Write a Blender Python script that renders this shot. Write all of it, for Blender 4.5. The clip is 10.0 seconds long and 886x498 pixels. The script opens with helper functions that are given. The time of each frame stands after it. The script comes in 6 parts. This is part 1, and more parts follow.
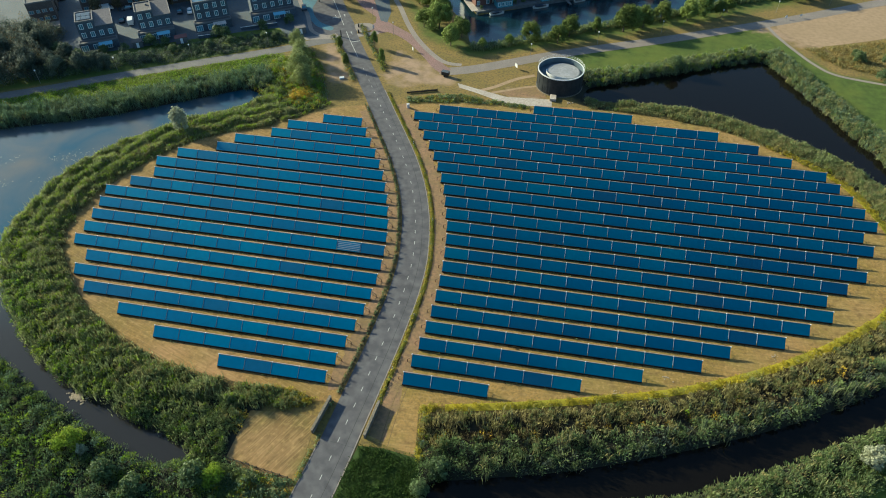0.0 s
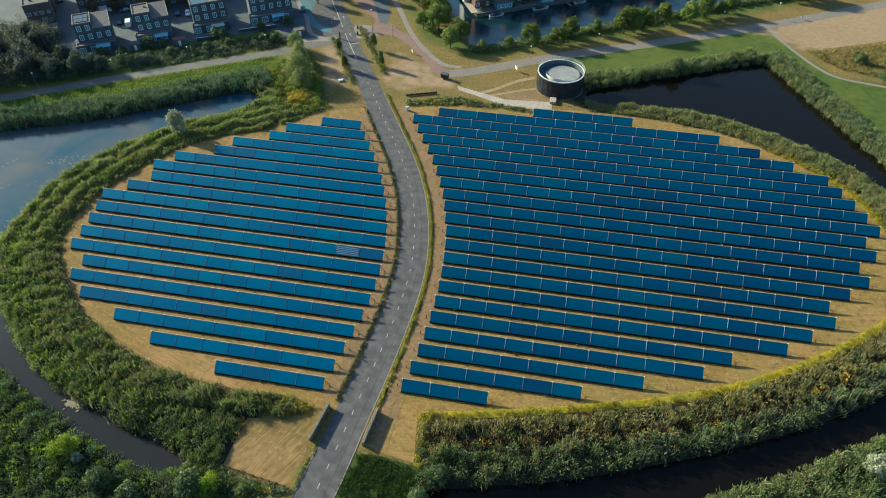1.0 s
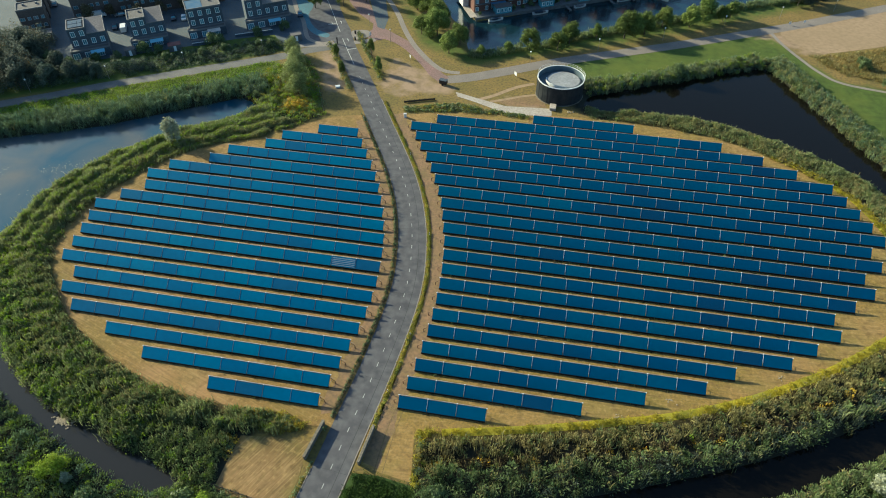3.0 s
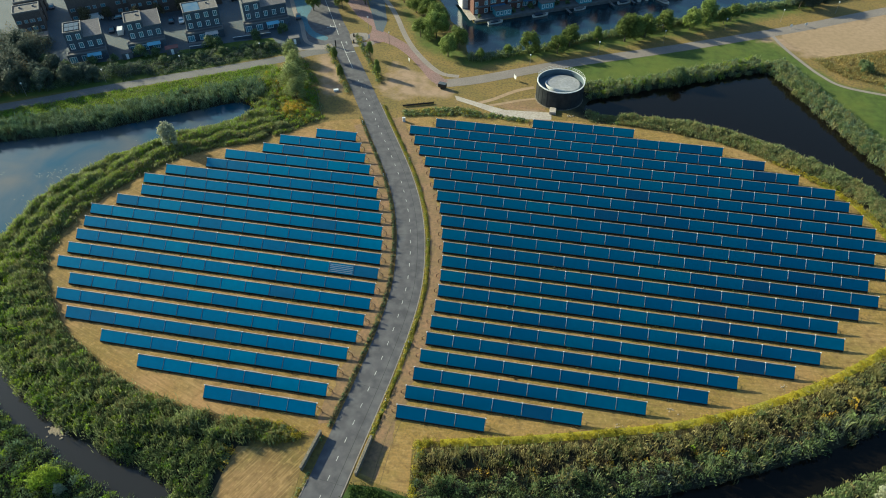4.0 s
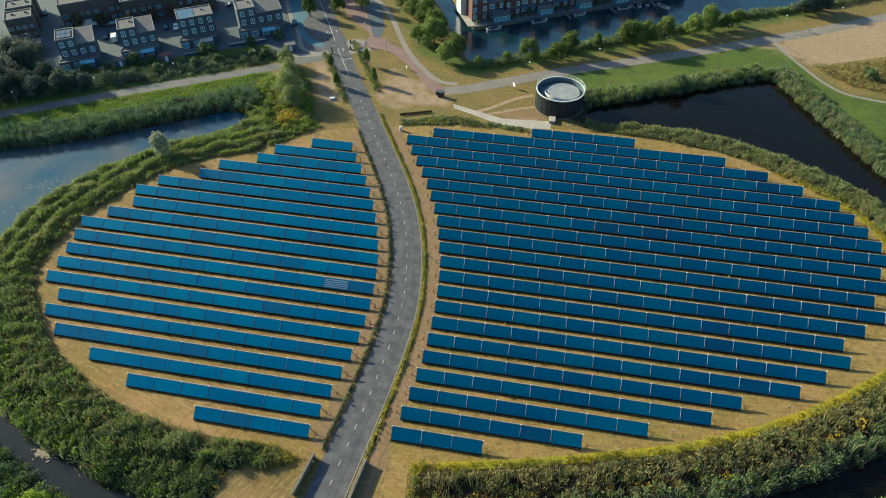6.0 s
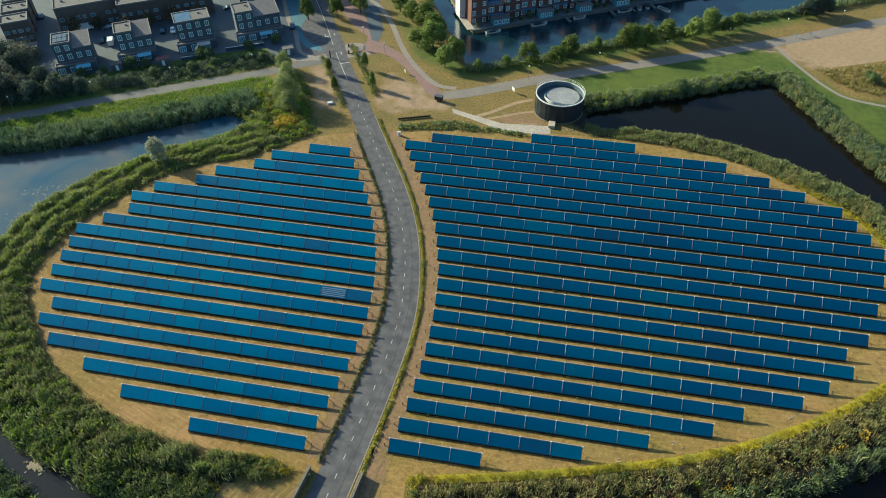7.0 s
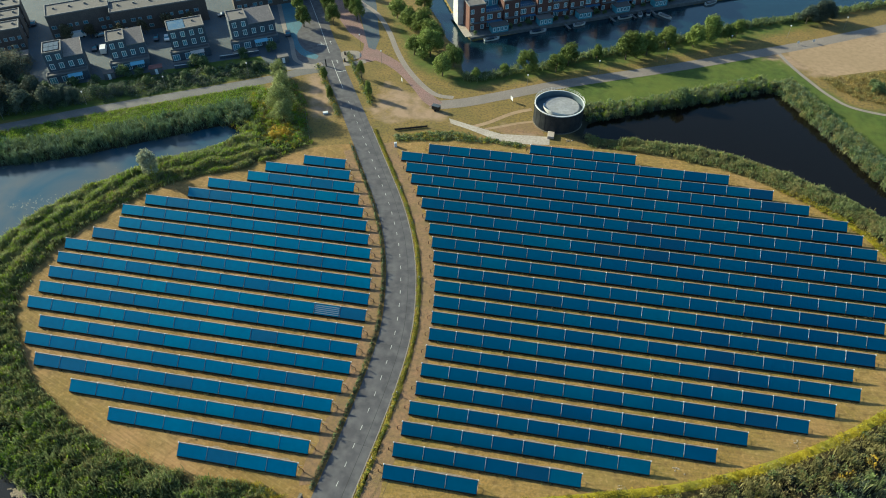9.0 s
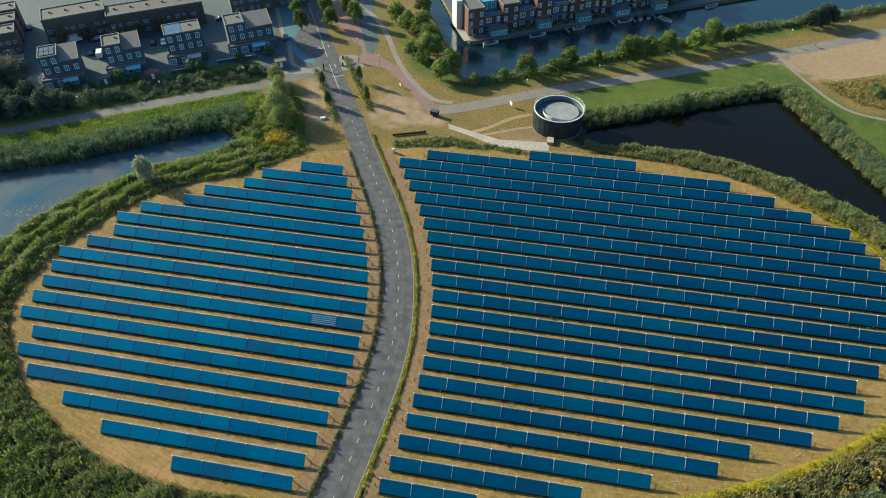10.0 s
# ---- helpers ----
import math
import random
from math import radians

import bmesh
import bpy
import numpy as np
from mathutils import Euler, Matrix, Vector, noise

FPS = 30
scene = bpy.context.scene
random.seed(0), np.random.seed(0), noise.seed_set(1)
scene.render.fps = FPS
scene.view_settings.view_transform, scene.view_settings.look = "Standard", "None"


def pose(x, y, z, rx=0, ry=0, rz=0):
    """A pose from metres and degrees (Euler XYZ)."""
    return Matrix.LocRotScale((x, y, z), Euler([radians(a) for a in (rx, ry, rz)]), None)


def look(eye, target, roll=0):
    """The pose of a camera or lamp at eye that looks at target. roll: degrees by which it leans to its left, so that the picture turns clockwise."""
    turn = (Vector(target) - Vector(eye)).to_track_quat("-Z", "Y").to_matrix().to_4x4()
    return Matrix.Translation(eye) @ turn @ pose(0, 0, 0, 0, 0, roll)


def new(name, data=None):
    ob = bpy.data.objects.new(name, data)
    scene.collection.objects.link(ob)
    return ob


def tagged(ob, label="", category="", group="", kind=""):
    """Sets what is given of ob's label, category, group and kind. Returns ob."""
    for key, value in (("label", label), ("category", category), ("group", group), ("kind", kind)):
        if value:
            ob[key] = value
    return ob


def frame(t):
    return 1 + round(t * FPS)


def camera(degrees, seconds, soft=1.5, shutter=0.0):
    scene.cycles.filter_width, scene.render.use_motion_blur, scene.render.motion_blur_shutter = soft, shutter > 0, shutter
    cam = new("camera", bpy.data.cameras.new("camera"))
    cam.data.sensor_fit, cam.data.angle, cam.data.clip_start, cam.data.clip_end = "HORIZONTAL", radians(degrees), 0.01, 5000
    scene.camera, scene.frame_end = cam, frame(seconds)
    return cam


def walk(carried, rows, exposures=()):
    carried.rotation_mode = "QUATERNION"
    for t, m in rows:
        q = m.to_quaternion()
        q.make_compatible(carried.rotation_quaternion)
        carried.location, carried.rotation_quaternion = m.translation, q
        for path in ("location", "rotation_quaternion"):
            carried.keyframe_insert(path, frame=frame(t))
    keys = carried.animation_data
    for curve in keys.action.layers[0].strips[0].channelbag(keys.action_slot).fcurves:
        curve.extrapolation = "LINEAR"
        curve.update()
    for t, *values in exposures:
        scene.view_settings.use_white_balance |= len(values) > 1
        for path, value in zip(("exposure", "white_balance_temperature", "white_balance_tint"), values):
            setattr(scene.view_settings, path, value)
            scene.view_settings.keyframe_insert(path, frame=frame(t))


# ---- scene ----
from mathutils import geometry

# one plan unit, in metres: all places on the ground below are given in plan units, all sizes in metres
U = 1.144

# ---- camera and walk ----
cam = camera(66.3, 10.0, soft=1.0)
ROWS = []
for step in range(21):
    t = step * 0.5
    # a slowly quickening drone that flies level towards the houses
    eye = Vector((16.749 - 0.10856 * t + 0.004084 * t * t,
                  -119.583 + 1.60984 * t + 0.10427 * t * t - 0.003229 * t ** 3,
                  117.848 - 0.10863 * t + 0.0134 * t * t))
    yaw, pitch = 0.1853 + 0.000184 * t, -0.77087 + 0.000137 * t
    ahead = Vector((-math.sin(yaw) * math.cos(pitch), math.cos(yaw) * math.cos(pitch), math.sin(pitch)))
    ROWS.append((t, look(eye, eye + ahead, -0.09 - 0.02646 * t)))
walk(cam, ROWS, exposures=((0.0, 0.95, 6220, -8.0), (10.0, 0.95, 6220, -8.0)))

# ---- world, sun, exposure ----
SUN_EL = 21.5
SUN_AZ = Vector((-0.942, 0.335, 0.0))          # horizontal way to the sun
world = bpy.data.worlds.new("sky")
scene.world = world
world.use_nodes = True
wn = world.node_tree
sky = wn.nodes.new("ShaderNodeTexSky")
sky.sky_type = 'NISHITA'
sky.sun_disc = False
sky.sun_elevation = radians(SUN_EL)
sky.sun_rotation = math.atan2(SUN_AZ.x, SUN_AZ.y)
sky.air_density, sky.dust_density, sky.ozone_density = 1.0, 2.0, 4.0
bg = wn.nodes["Background"]
wn.links.new(sky.outputs[0], bg.inputs[0])
bg.inputs[1].default_value = 0.108
sun_data = bpy.data.lights.new("sun", 'SUN')
sun_data.energy = 5.1
sun_data.angle = radians(0.6)
sun_data.color = (1.0, 0.85, 0.61)
sun = new("sun", sun_data)
to_sun = SUN_AZ.normalized() * math.cos(radians(SUN_EL)) + Vector((0, 0, math.sin(radians(SUN_EL))))
sun.matrix_world = Matrix.Translation((0, 0, 300)) @ to_sun.to_track_quat('Z', 'Y').to_matrix().to_4x4()

# ---- materials ----


def material(name, base, rough=0.8, metal=0.0, spec=0.4, second=None, scale=1.0, detail=None, dscale=8.0,
             bump=0.0, bscale=6.0, rand=0.0, island=0.0, transmit=0.0, attr=None, attr_col=None, attr2=None, attr2_col=None, attr3=None, attr3_col=None, contrast=(0.35, 0.65)):
    """base, and second by a broad noise; detail darkens by a fine noise; rand, island: brightness by object or by mesh island."""
    mat = bpy.data.materials.new(name)
    mat.use_nodes = True
    nt = mat.node_tree
    N, L = nt.nodes, nt.links
    p = N["Principled BSDF"]
    p.inputs["Roughness"].default_value = rough
    p.inputs["Metallic"].default_value = metal
    p.inputs["Specular IOR Level"].default_value = spec
    geo = N.new("ShaderNodeNewGeometry")
    rgb = N.new("ShaderNodeRGB")
    rgb.outputs[0].default_value = (*base, 1)
    col = rgb.outputs[0]

    def mix(a, b, fac, kind='MIX'):
        n = N.new("ShaderNodeMix")
        n.data_type = 'RGBA'
        n.blend_type = kind
        if isinstance(fac, float):
            n.inputs[0].default_value = fac
        else:
            L.new(fac, n.inputs[0])
        L.new(a, n.inputs[6])
        if isinstance(b, tuple):
            n.inputs[7].default_value = (*b, 1)
        else:
            L.new(b, n.inputs[7])
        return n.outputs[2]

    def noise_of(sc, det=4.0, lo=0.35, hi=0.65):
        n = N.new("ShaderNodeTexNoise")
        n.inputs["Scale"].default_value = sc
        n.inputs["Detail"].default_value = det
        L.new(geo.outputs["Position"], n.inputs["Vector"])
        r = N.new("ShaderNodeMapRange")
        r.inputs[1].default_value, r.inputs[2].default_value = lo, hi
        L.new(n.outputs["Fac"], r.inputs[0])
        return r.outputs[0]

    if second:
        col = mix(col, second, noise_of(scale, 5.0, *contrast))
    if detail:
        col = mix(col, detail, noise_of(dscale, 6.0, 0.4, 0.7))
    if attr:
        a = N.new("ShaderNodeAttribute")
        a.attribute_name = attr
        n2 = noise_of(0.35, 6.0, 0.3, 0.7)
        add = N.new("ShaderNodeMath")
        add.operation = 'MULTIPLY_ADD'
        add.use_clamp = True
        L.new(n2, add.inputs[0])
        add.inputs[1].default_value = 0.5
        sub = N.new("ShaderNodeMath")
        sub.operation = 'MULTIPLY_ADD'
        L.new(a.outputs["Fac"], sub.inputs[0])
        sub.inputs[1].default_value, sub.inputs[2].default_value = 1.7, -0.5
        L.new(sub.outputs[0], add.inputs[2])
        shade = N.new("ShaderNodeRGB")
        shade.outputs[0].default_value = (*attr_col, 1)
        leafy = mix(shade.outputs[0], tuple(0.6 * v for v in attr_col), noise_of(0.5, 8.0, 0.35, 0.7))
        leafy = mix(leafy, (attr_col[0] * 1.45, attr_col[1] * 1.15, attr_col[2] * 1.2), noise_of(0.07, 4.0, 0.45, 0.7))
        col = mix(col, leafy, add.outputs[0])
    if attr2:
        a2 = N.new("ShaderNodeAttribute")
        a2.attribute_name = attr2
        m2 = N.new("ShaderNodeMath")
        m2.operation = 'MULTIPLY_ADD'
        m2.use_clamp = True
        L.new(noise_of(0.22, 8.0, 0.3, 0.7), m2.inputs[0])
        m2.inputs[1].default_value = 1.1
        m3 = N.new("ShaderNodeMath")
        m3.operation = 'MULTIPLY_ADD'
        L.new(a2.outputs["Fac"], m3.inputs[0])
        m3.inputs[1].default_value, m3.inputs[2].default_value = 1.5, -1.1
        L.new(m3.outputs[0], m2.inputs[2])
        soil = N.new("ShaderNodeRGB")
        soil.outputs[0].default_value = (*attr2_col, 1)
        soil = mix(soil.outputs[0], (0.17, 0.12, 0.07), noise_of(0.3, 9.0, 0.45, 0.75))
        col = mix(col, soil, m2.outputs[0])
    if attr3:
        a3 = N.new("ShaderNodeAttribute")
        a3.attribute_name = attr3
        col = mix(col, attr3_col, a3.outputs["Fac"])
    for amount, kind in ((rand, 0), (island, 1)):
        if amount:
            src = geo.outputs["Random Per Island"] if kind else N.new("ShaderNodeObjectInfo").outputs["Random"]
            r = N.new("ShaderNodeMapRange")
            r.inputs[3].default_value, r.inputs[4].default_value = 1 - amount, 1 + amount
            L.new(src, r.inputs[0])
            v = N.new("ShaderNodeVectorMath")
            v.operation = 'SCALE'
            L.new(col, v.inputs[0])
            L.new(r.outputs[0], v.inputs["Scale"])
            col = v.outputs[0]
    L.new(col, p.inputs["Base Color"])
    if bump:
        n = N.new("ShaderNodeTexNoise")
        n.inputs["Scale"].default_value = bscale
        n.inputs["Detail"].default_value = 5
        L.new(geo.outputs["Position"], n.inputs["Vector"])
        b = N.new("ShaderNodeBump")
        b.inputs["Strength"].default_value = bump
        b.inputs["Distance"].default_value = 0.3
        L.new(n.outputs["Fac"], b.inputs["Height"])
        L.new(b.outputs[0], p.inputs["Normal"])
    if transmit:
        tr = N.new("ShaderNodeBsdfTranslucent")
        L.new(col, tr.inputs[0])
        ms = N.new("ShaderNodeMixShader")
        ms.inputs[0].default_value = transmit
        L.new(p.outputs[0], ms.inputs[1])
        L.new(tr.outputs[0], ms.inputs[2])
        L.new(ms.outputs[0], N["Material Output"].inputs[0])
    return mat


M_GROUND = material("meadow", (0.235, 0.152, 0.044), 0.95, second=(0.16, 0.122, 0.03), scale=0.12, attr="green", attr_col=(0.067, 0.105, 0.013), attr2="bare", attr2_col=(0.31, 0.212, 0.14), attr3="shaded_soil", attr3_col=(0.018, 0.018, 0.010),
                    detail=(0.10, 0.075, 0.03), dscale=1.3, bump=0.4, bscale=2.5)
M_FIELD = material("dry mown grass", (0.28, 0.158, 0.046), 0.95, second=(0.19, 0.12, 0.032), scale=0.22, detail=(0.15, 0.095, 0.03), dscale=2.2, bump=0.12, bscale=7.0)


def worn_patches(mat, red=0.8, olive=0.6):
    """Patches of reddish soil, olive regrowth and dark thatch in the mown grass, each with its own size."""
    n, l = mat.node_tree.nodes, mat.node_tree.links
    p = n["Principled BSDF"]
    col = p.inputs["Base Color"].links[0].from_socket
    geo = n.new("ShaderNodeNewGeometry")
    for c, amount, scale, shift, lo, hi in (((0.36, 0.205, 0.10), red, 0.055, 30, 0.46, 0.62), ((0.16, 0.15, 0.03), olive, 0.075, 190, 0.48, 0.64),
                                            ((0.13, 0.08, 0.028), 0.65, 0.6, 310, 0.52, 0.66), ((0.42, 0.28, 0.11), 0.4, 1.1, 470, 0.53, 0.68)):
        w = n.new("ShaderNodeTexNoise")
        w.inputs["Scale"].default_value = scale
        w.inputs["Detail"].default_value = 7
        off = n.new("ShaderNodeVectorMath")
        off.inputs[1].default_value = (shift, 55, 0)
        l.new(geo.outputs["Position"], off.inputs[0])
        l.new(off.outputs[0], w.inputs["Vector"])
        r = n.new("ShaderNodeMapRange")
        r.inputs[1].default_value, r.inputs[2].default_value = lo, hi
        r.inputs[4].default_value = amount
        l.new(w.outputs["Fac"], r.inputs[0])
        m = n.new("ShaderNodeMix")
        m.data_type = 'RGBA'
        l.new(r.outputs[0], m.inputs[0])
        l.new(col, m.inputs[6])
        m.inputs[7].default_value = (*c, 1)
        col = m.outputs[2]
    l.new(col, p.inputs["Base Color"])


def mown_streaks(mat, angle, amount):
    """Thin pale and dark swaths that the mower left, at an angle to the x axis."""
    n, l = mat.node_tree.nodes, mat.node_tree.links
    p = n["Principled BSDF"]
    col = p.inputs["Base Color"].links[0].from_socket
    geo, mp = n.new("ShaderNodeNewGeometry"), n.new("ShaderNodeMapping")
    mp.vector_type = 'TEXTURE'
    mp.inputs["Rotation"].default_value = (0, 0, radians(angle))
    mp.inputs["Scale"].default_value = (5.0, 0.4, 1.0)
    l.new(geo.outputs["Position"], mp.inputs["Vector"])
    for c, shift, f in (((0.13, 0.085, 0.03), 0.0, 1.0), ((0.40, 0.27, 0.12), 40.0, 0.55)):
        w, off, r, m = n.new("ShaderNodeTexNoise"), n.new("ShaderNodeVectorMath"), n.new("ShaderNodeMapRange"), n.new("ShaderNodeMix")
        w.inputs["Scale"].default_value = 1.0
        w.inputs["Detail"].default_value = 5
        off.inputs[1].default_value = (shift, shift, 0)
        l.new(mp.outputs[0], off.inputs[0])
        l.new(off.outputs[0], w.inputs["Vector"])
        r.inputs[1].default_value, r.inputs[2].default_value, r.inputs[4].default_value = 0.5, 0.68, amount * f
        l.new(w.outputs["Fac"], r.inputs[0])
        m.data_type = 'RGBA'
        l.new(r.outputs[0], m.inputs[0])
        l.new(col, m.inputs[6])
        m.inputs[7].default_value = (*c, 1)
        col = m.outputs[2]
    l.new(col, p.inputs["Base Color"])


worn_patches(M_FIELD, 0.6, 0.22)
mown_streaks(M_FIELD, -20, 0.5)
M_FIELD_E = material("olive dry grass", (0.31, 0.186, 0.052), 0.95, second=(0.235, 0.155, 0.038), scale=0.2, detail=(0.14, 0.10, 0.03), dscale=2.2, bump=0.12, bscale=7.0)
worn_patches(M_FIELD_E, 0.35, 0.4)
mown_streaks(M_FIELD_E, 3, 0.45)
M_STRIP = material("pale dry stubble", (0.32, 0.25, 0.195), 0.95, second=(0.24, 0.185, 0.12), scale=0.3, detail=(0.20, 0.15, 0.10), dscale=1.8, bump=0.3, bscale=4)
M_SOIL = material("trodden reddish soil", (0.275, 0.158, 0.088), 0.95, second=(0.20, 0.135, 0.06), scale=0.25, detail=(0.15, 0.10, 0.06), dscale=1.4, bump=0.35, bscale=3.5)
M_TRACK = material("dark trodden earth", (0.13, 0.09, 0.05), 0.95, second=(0.22, 0.15, 0.06), scale=0.8, detail=(0.10, 0.07, 0.035), dscale=2.0, bump=0.3, bscale=4)
M_LAWN = material("lawn grass", (0.028, 0.055, 0.01), 0.95, second=(0.04, 0.065, 0.012), scale=0.08, detail=(0.04, 0.075, 0.012), dscale=1.5, bump=0.4, bscale=3)
M_YARD = material("cut straw", (0.185, 0.112, 0.038), 0.95, second=(0.125, 0.085, 0.026), scale=0.2, detail=(0.16, 0.11, 0.045), dscale=2.2, bump=0.15, bscale=6)
worn_patches(M_YARD, 0.4)
mown_streaks(M_YARD, 62, 0.75)
M_SAND = material("bare sand", (0.34, 0.235, 0.15), 0.95, second=(0.295, 0.205, 0.125), scale=0.04, detail=(0.25, 0.175, 0.105), dscale=0.6, bump=0.08, bscale=8)
M_ASPHALT = material("asphalt", (0.080, 0.077, 0.088), 0.85, second=(0.058, 0.056, 0.066), scale=0.22, detail=(0.11, 0.108, 0.116), dscale=0.5, bump=0.1, bscale=12)
# dark blue tone puts house and tree shade into the paving colour
M_PAVE = material("paving toned as blue shade", (0.062, 0.097, 0.13), 0.85, second=(0.045, 0.072, 0.10), scale=0.2, detail=(0.11, 0.105, 0.1), dscale=2.0, bump=0.1, bscale=10)
M_PATH = material("concrete path", (0.275, 0.232, 0.205), 0.85, second=(0.225, 0.19, 0.168), scale=0.2, detail=(0.18, 0.165, 0.15), dscale=2.0, bump=0.1, bscale=10)
M_PALEPATH = material("pale concrete", (0.44, 0.39, 0.345), 0.85, second=(0.36, 0.315, 0.275), scale=0.25, detail=(0.29, 0.25, 0.21), dscale=1.5, bump=0.1, bscale=10)
# tree shade over the dike path is put into this darker grey
M_SHADEPATH = material("shade-toned asphalt path", (0.155, 0.148, 0.148), 0.85, second=(0.128, 0.124, 0.124), scale=0.2, detail=(0.12, 0.11, 0.10), dscale=2.0, bump=0.1, bscale=10)
M_PATHE = material("worn asphalt path", (0.235, 0.20, 0.18), 0.85, second=(0.19, 0.163, 0.148), scale=0.2, detail=(0.16, 0.14, 0.125), dscale=2.0, bump=0.1, bscale=10)
M_BLUESHADE = material("asphalt in painted blue shade", (0.065, 0.18, 0.235), 0.85, second=(0.055, 0.145, 0.19), scale=0.2, detail=(0.07, 0.12, 0.15), dscale=1.6, bump=0.1, bscale=10)
M_RED = material("red cycle asphalt", (0.27, 0.155, 0.145), 0.85, second=(0.22, 0.14, 0.13), scale=0.2, detail=(0.14, 0.09, 0.075), dscale=2.0, bump=0.1, bscale=10)
M_MARK = material("road paint", (0.52, 0.52, 0.50), 0.7, second=(0.32, 0.32, 0.31), scale=2.0)
M_STONE = material("pale field stone", (0.36, 0.30, 0.22), 0.9, second=(0.26, 0.21, 0.15), scale=1.0)
M_OLDWALL = material("weathered concrete", (0.225, 0.19, 0.155), 0.9, second=(0.15, 0.127, 0.10), scale=0.7, detail=(0.08, 0.078, 0.06), dscale=3, bump=0.2)
M_REED = material("reed leaves", (0.195, 0.235, 0.10), 0.6, spec=0.35, second=(0.255, 0.27, 0.13), scale=0.09, island=0.5, transmit=0.4)
M_REED_DRY = material("dry reed and flower heads", (0.33, 0.285, 0.13), 0.8, spec=0.2, second=(0.22, 0.21, 0.085), scale=0.1, island=0.4, transmit=0.3)
M_LEAF = material("shrub leaves", (0.095, 0.143, 0.058), 0.55, spec=0.3, second=(0.12, 0.165, 0.068), scale=0.15, island=0.5, transmit=0.25)
M_TREE = material("tree leaves", (0.125, 0.175, 0.045), 0.65, spec=0.15, second=(0.17, 0.21, 0.055), scale=0.3, island=0.45, rand=0.25, transmit=0.25)
# shade on the dike trees is put into this darker leaf colour
M_SHADETREE = material("tree leaves in painted shade", (0.066, 0.09, 0.068), 0.65, spec=0.15, second=(0.088, 0.112, 0.086), scale=0.2, island=0.4, rand=0.25, transmit=0.2)
M_BROWN = material("brownish tree leaves", (0.15, 0.125, 0.075), 0.7, spec=0.15, second=(0.11, 0.105, 0.06), scale=0.4, island=0.45, rand=0.2, transmit=0.25)
M_DEAD = material("dead brown stems", (0.10, 0.072, 0.038), 0.85, spec=0.1, second=(0.05, 0.042, 0.026), scale=0.3, island=0.6)
M_RIM = material("bright yellow-green grass rim", (0.44, 0.37, 0.04), 0.8, spec=0.15, second=(0.33, 0.31, 0.05), scale=0.15, island=0.35, transmit=0.35)
M_GOLD = material("golden flower heads", (0.55, 0.38, 0.045), 0.7, spec=0.2, second=(0.36, 0.24, 0.04), scale=0.4, island=0.4, transmit=0.3)
M_WILLOW = material("willow leaves", (0.22, 0.26, 0.095), 0.65, spec=0.12, second=(0.26, 0.29, 0.12), scale=0.4, island=0.4, transmit=0.25)
M_PALE = material("silver-green leaves", (0.36, 0.38, 0.27), 0.6, spec=0.3, second=(0.28, 0.30, 0.19), scale=0.5, island=0.35, transmit=0.25)
M_YELLOW = material("yellow flowering herbs", (0.46, 0.34, 0.035), 0.7, spec=0.2, second=(0.17, 0.165, 0.035), scale=0.3, island=0.4, transmit=0.3)
M_WEED = material("pale floating weed", (0.20, 0.21, 0.17), 0.7, second=(0.13, 0.14, 0.10), scale=0.3, island=0.4)
M_VERGE = material("verge grass", (0.37, 0.295, 0.05), 0.8, spec=0.2, second=(0.2, 0.22, 0.035), scale=0.2, island=0.35, transmit=0.3)
M_REEDBLUE = material("blue-green reed leaves", (0.105, 0.172, 0.10), 0.6, spec=0.3, second=(0.145, 0.20, 0.13), scale=0.12, island=0.5, transmit=0.35)
M_GRASS = material("bright meadow grass", (0.19, 0.31, 0.03), 0.8, spec=0.15, second=(0.25, 0.32, 0.045), scale=0.12, island=0.4, transmit=0.35)
M_HERB = material("tall herb leaves", (0.15, 0.215, 0.075), 0.6, spec=0.3, second=(0.185, 0.225, 0.095), scale=0.12, island=0.5, transmit=0.28)
M_STRAW = material("straw stubble", (0.36, 0.26, 0.10), 0.9, spec=0.1, second=(0.25, 0.2, 0.07), scale=0.2, island=0.4, transmit=0.2)
M_DKGRASS = material("dark long grass", (0.03, 0.06, 0.012), 0.75, spec=0.1, second=(0.045, 0.075, 0.018), scale=0.3, island=0.4, transmit=0.3)
M_SEAL = material("bitumen seam", (0.03, 0.03, 0.032), 0.7)
M_SOLAR = material("dark solar cells", (0.03, 0.055, 0.085), 0.3, second=(0.02, 0.04, 0.06), scale=1.0)
M_BARK = material("bark", (0.11, 0.085, 0.06), 0.9, second=(0.07, 0.055, 0.04), scale=3, bump=0.4)
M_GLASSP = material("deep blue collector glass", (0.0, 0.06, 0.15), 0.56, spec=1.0)


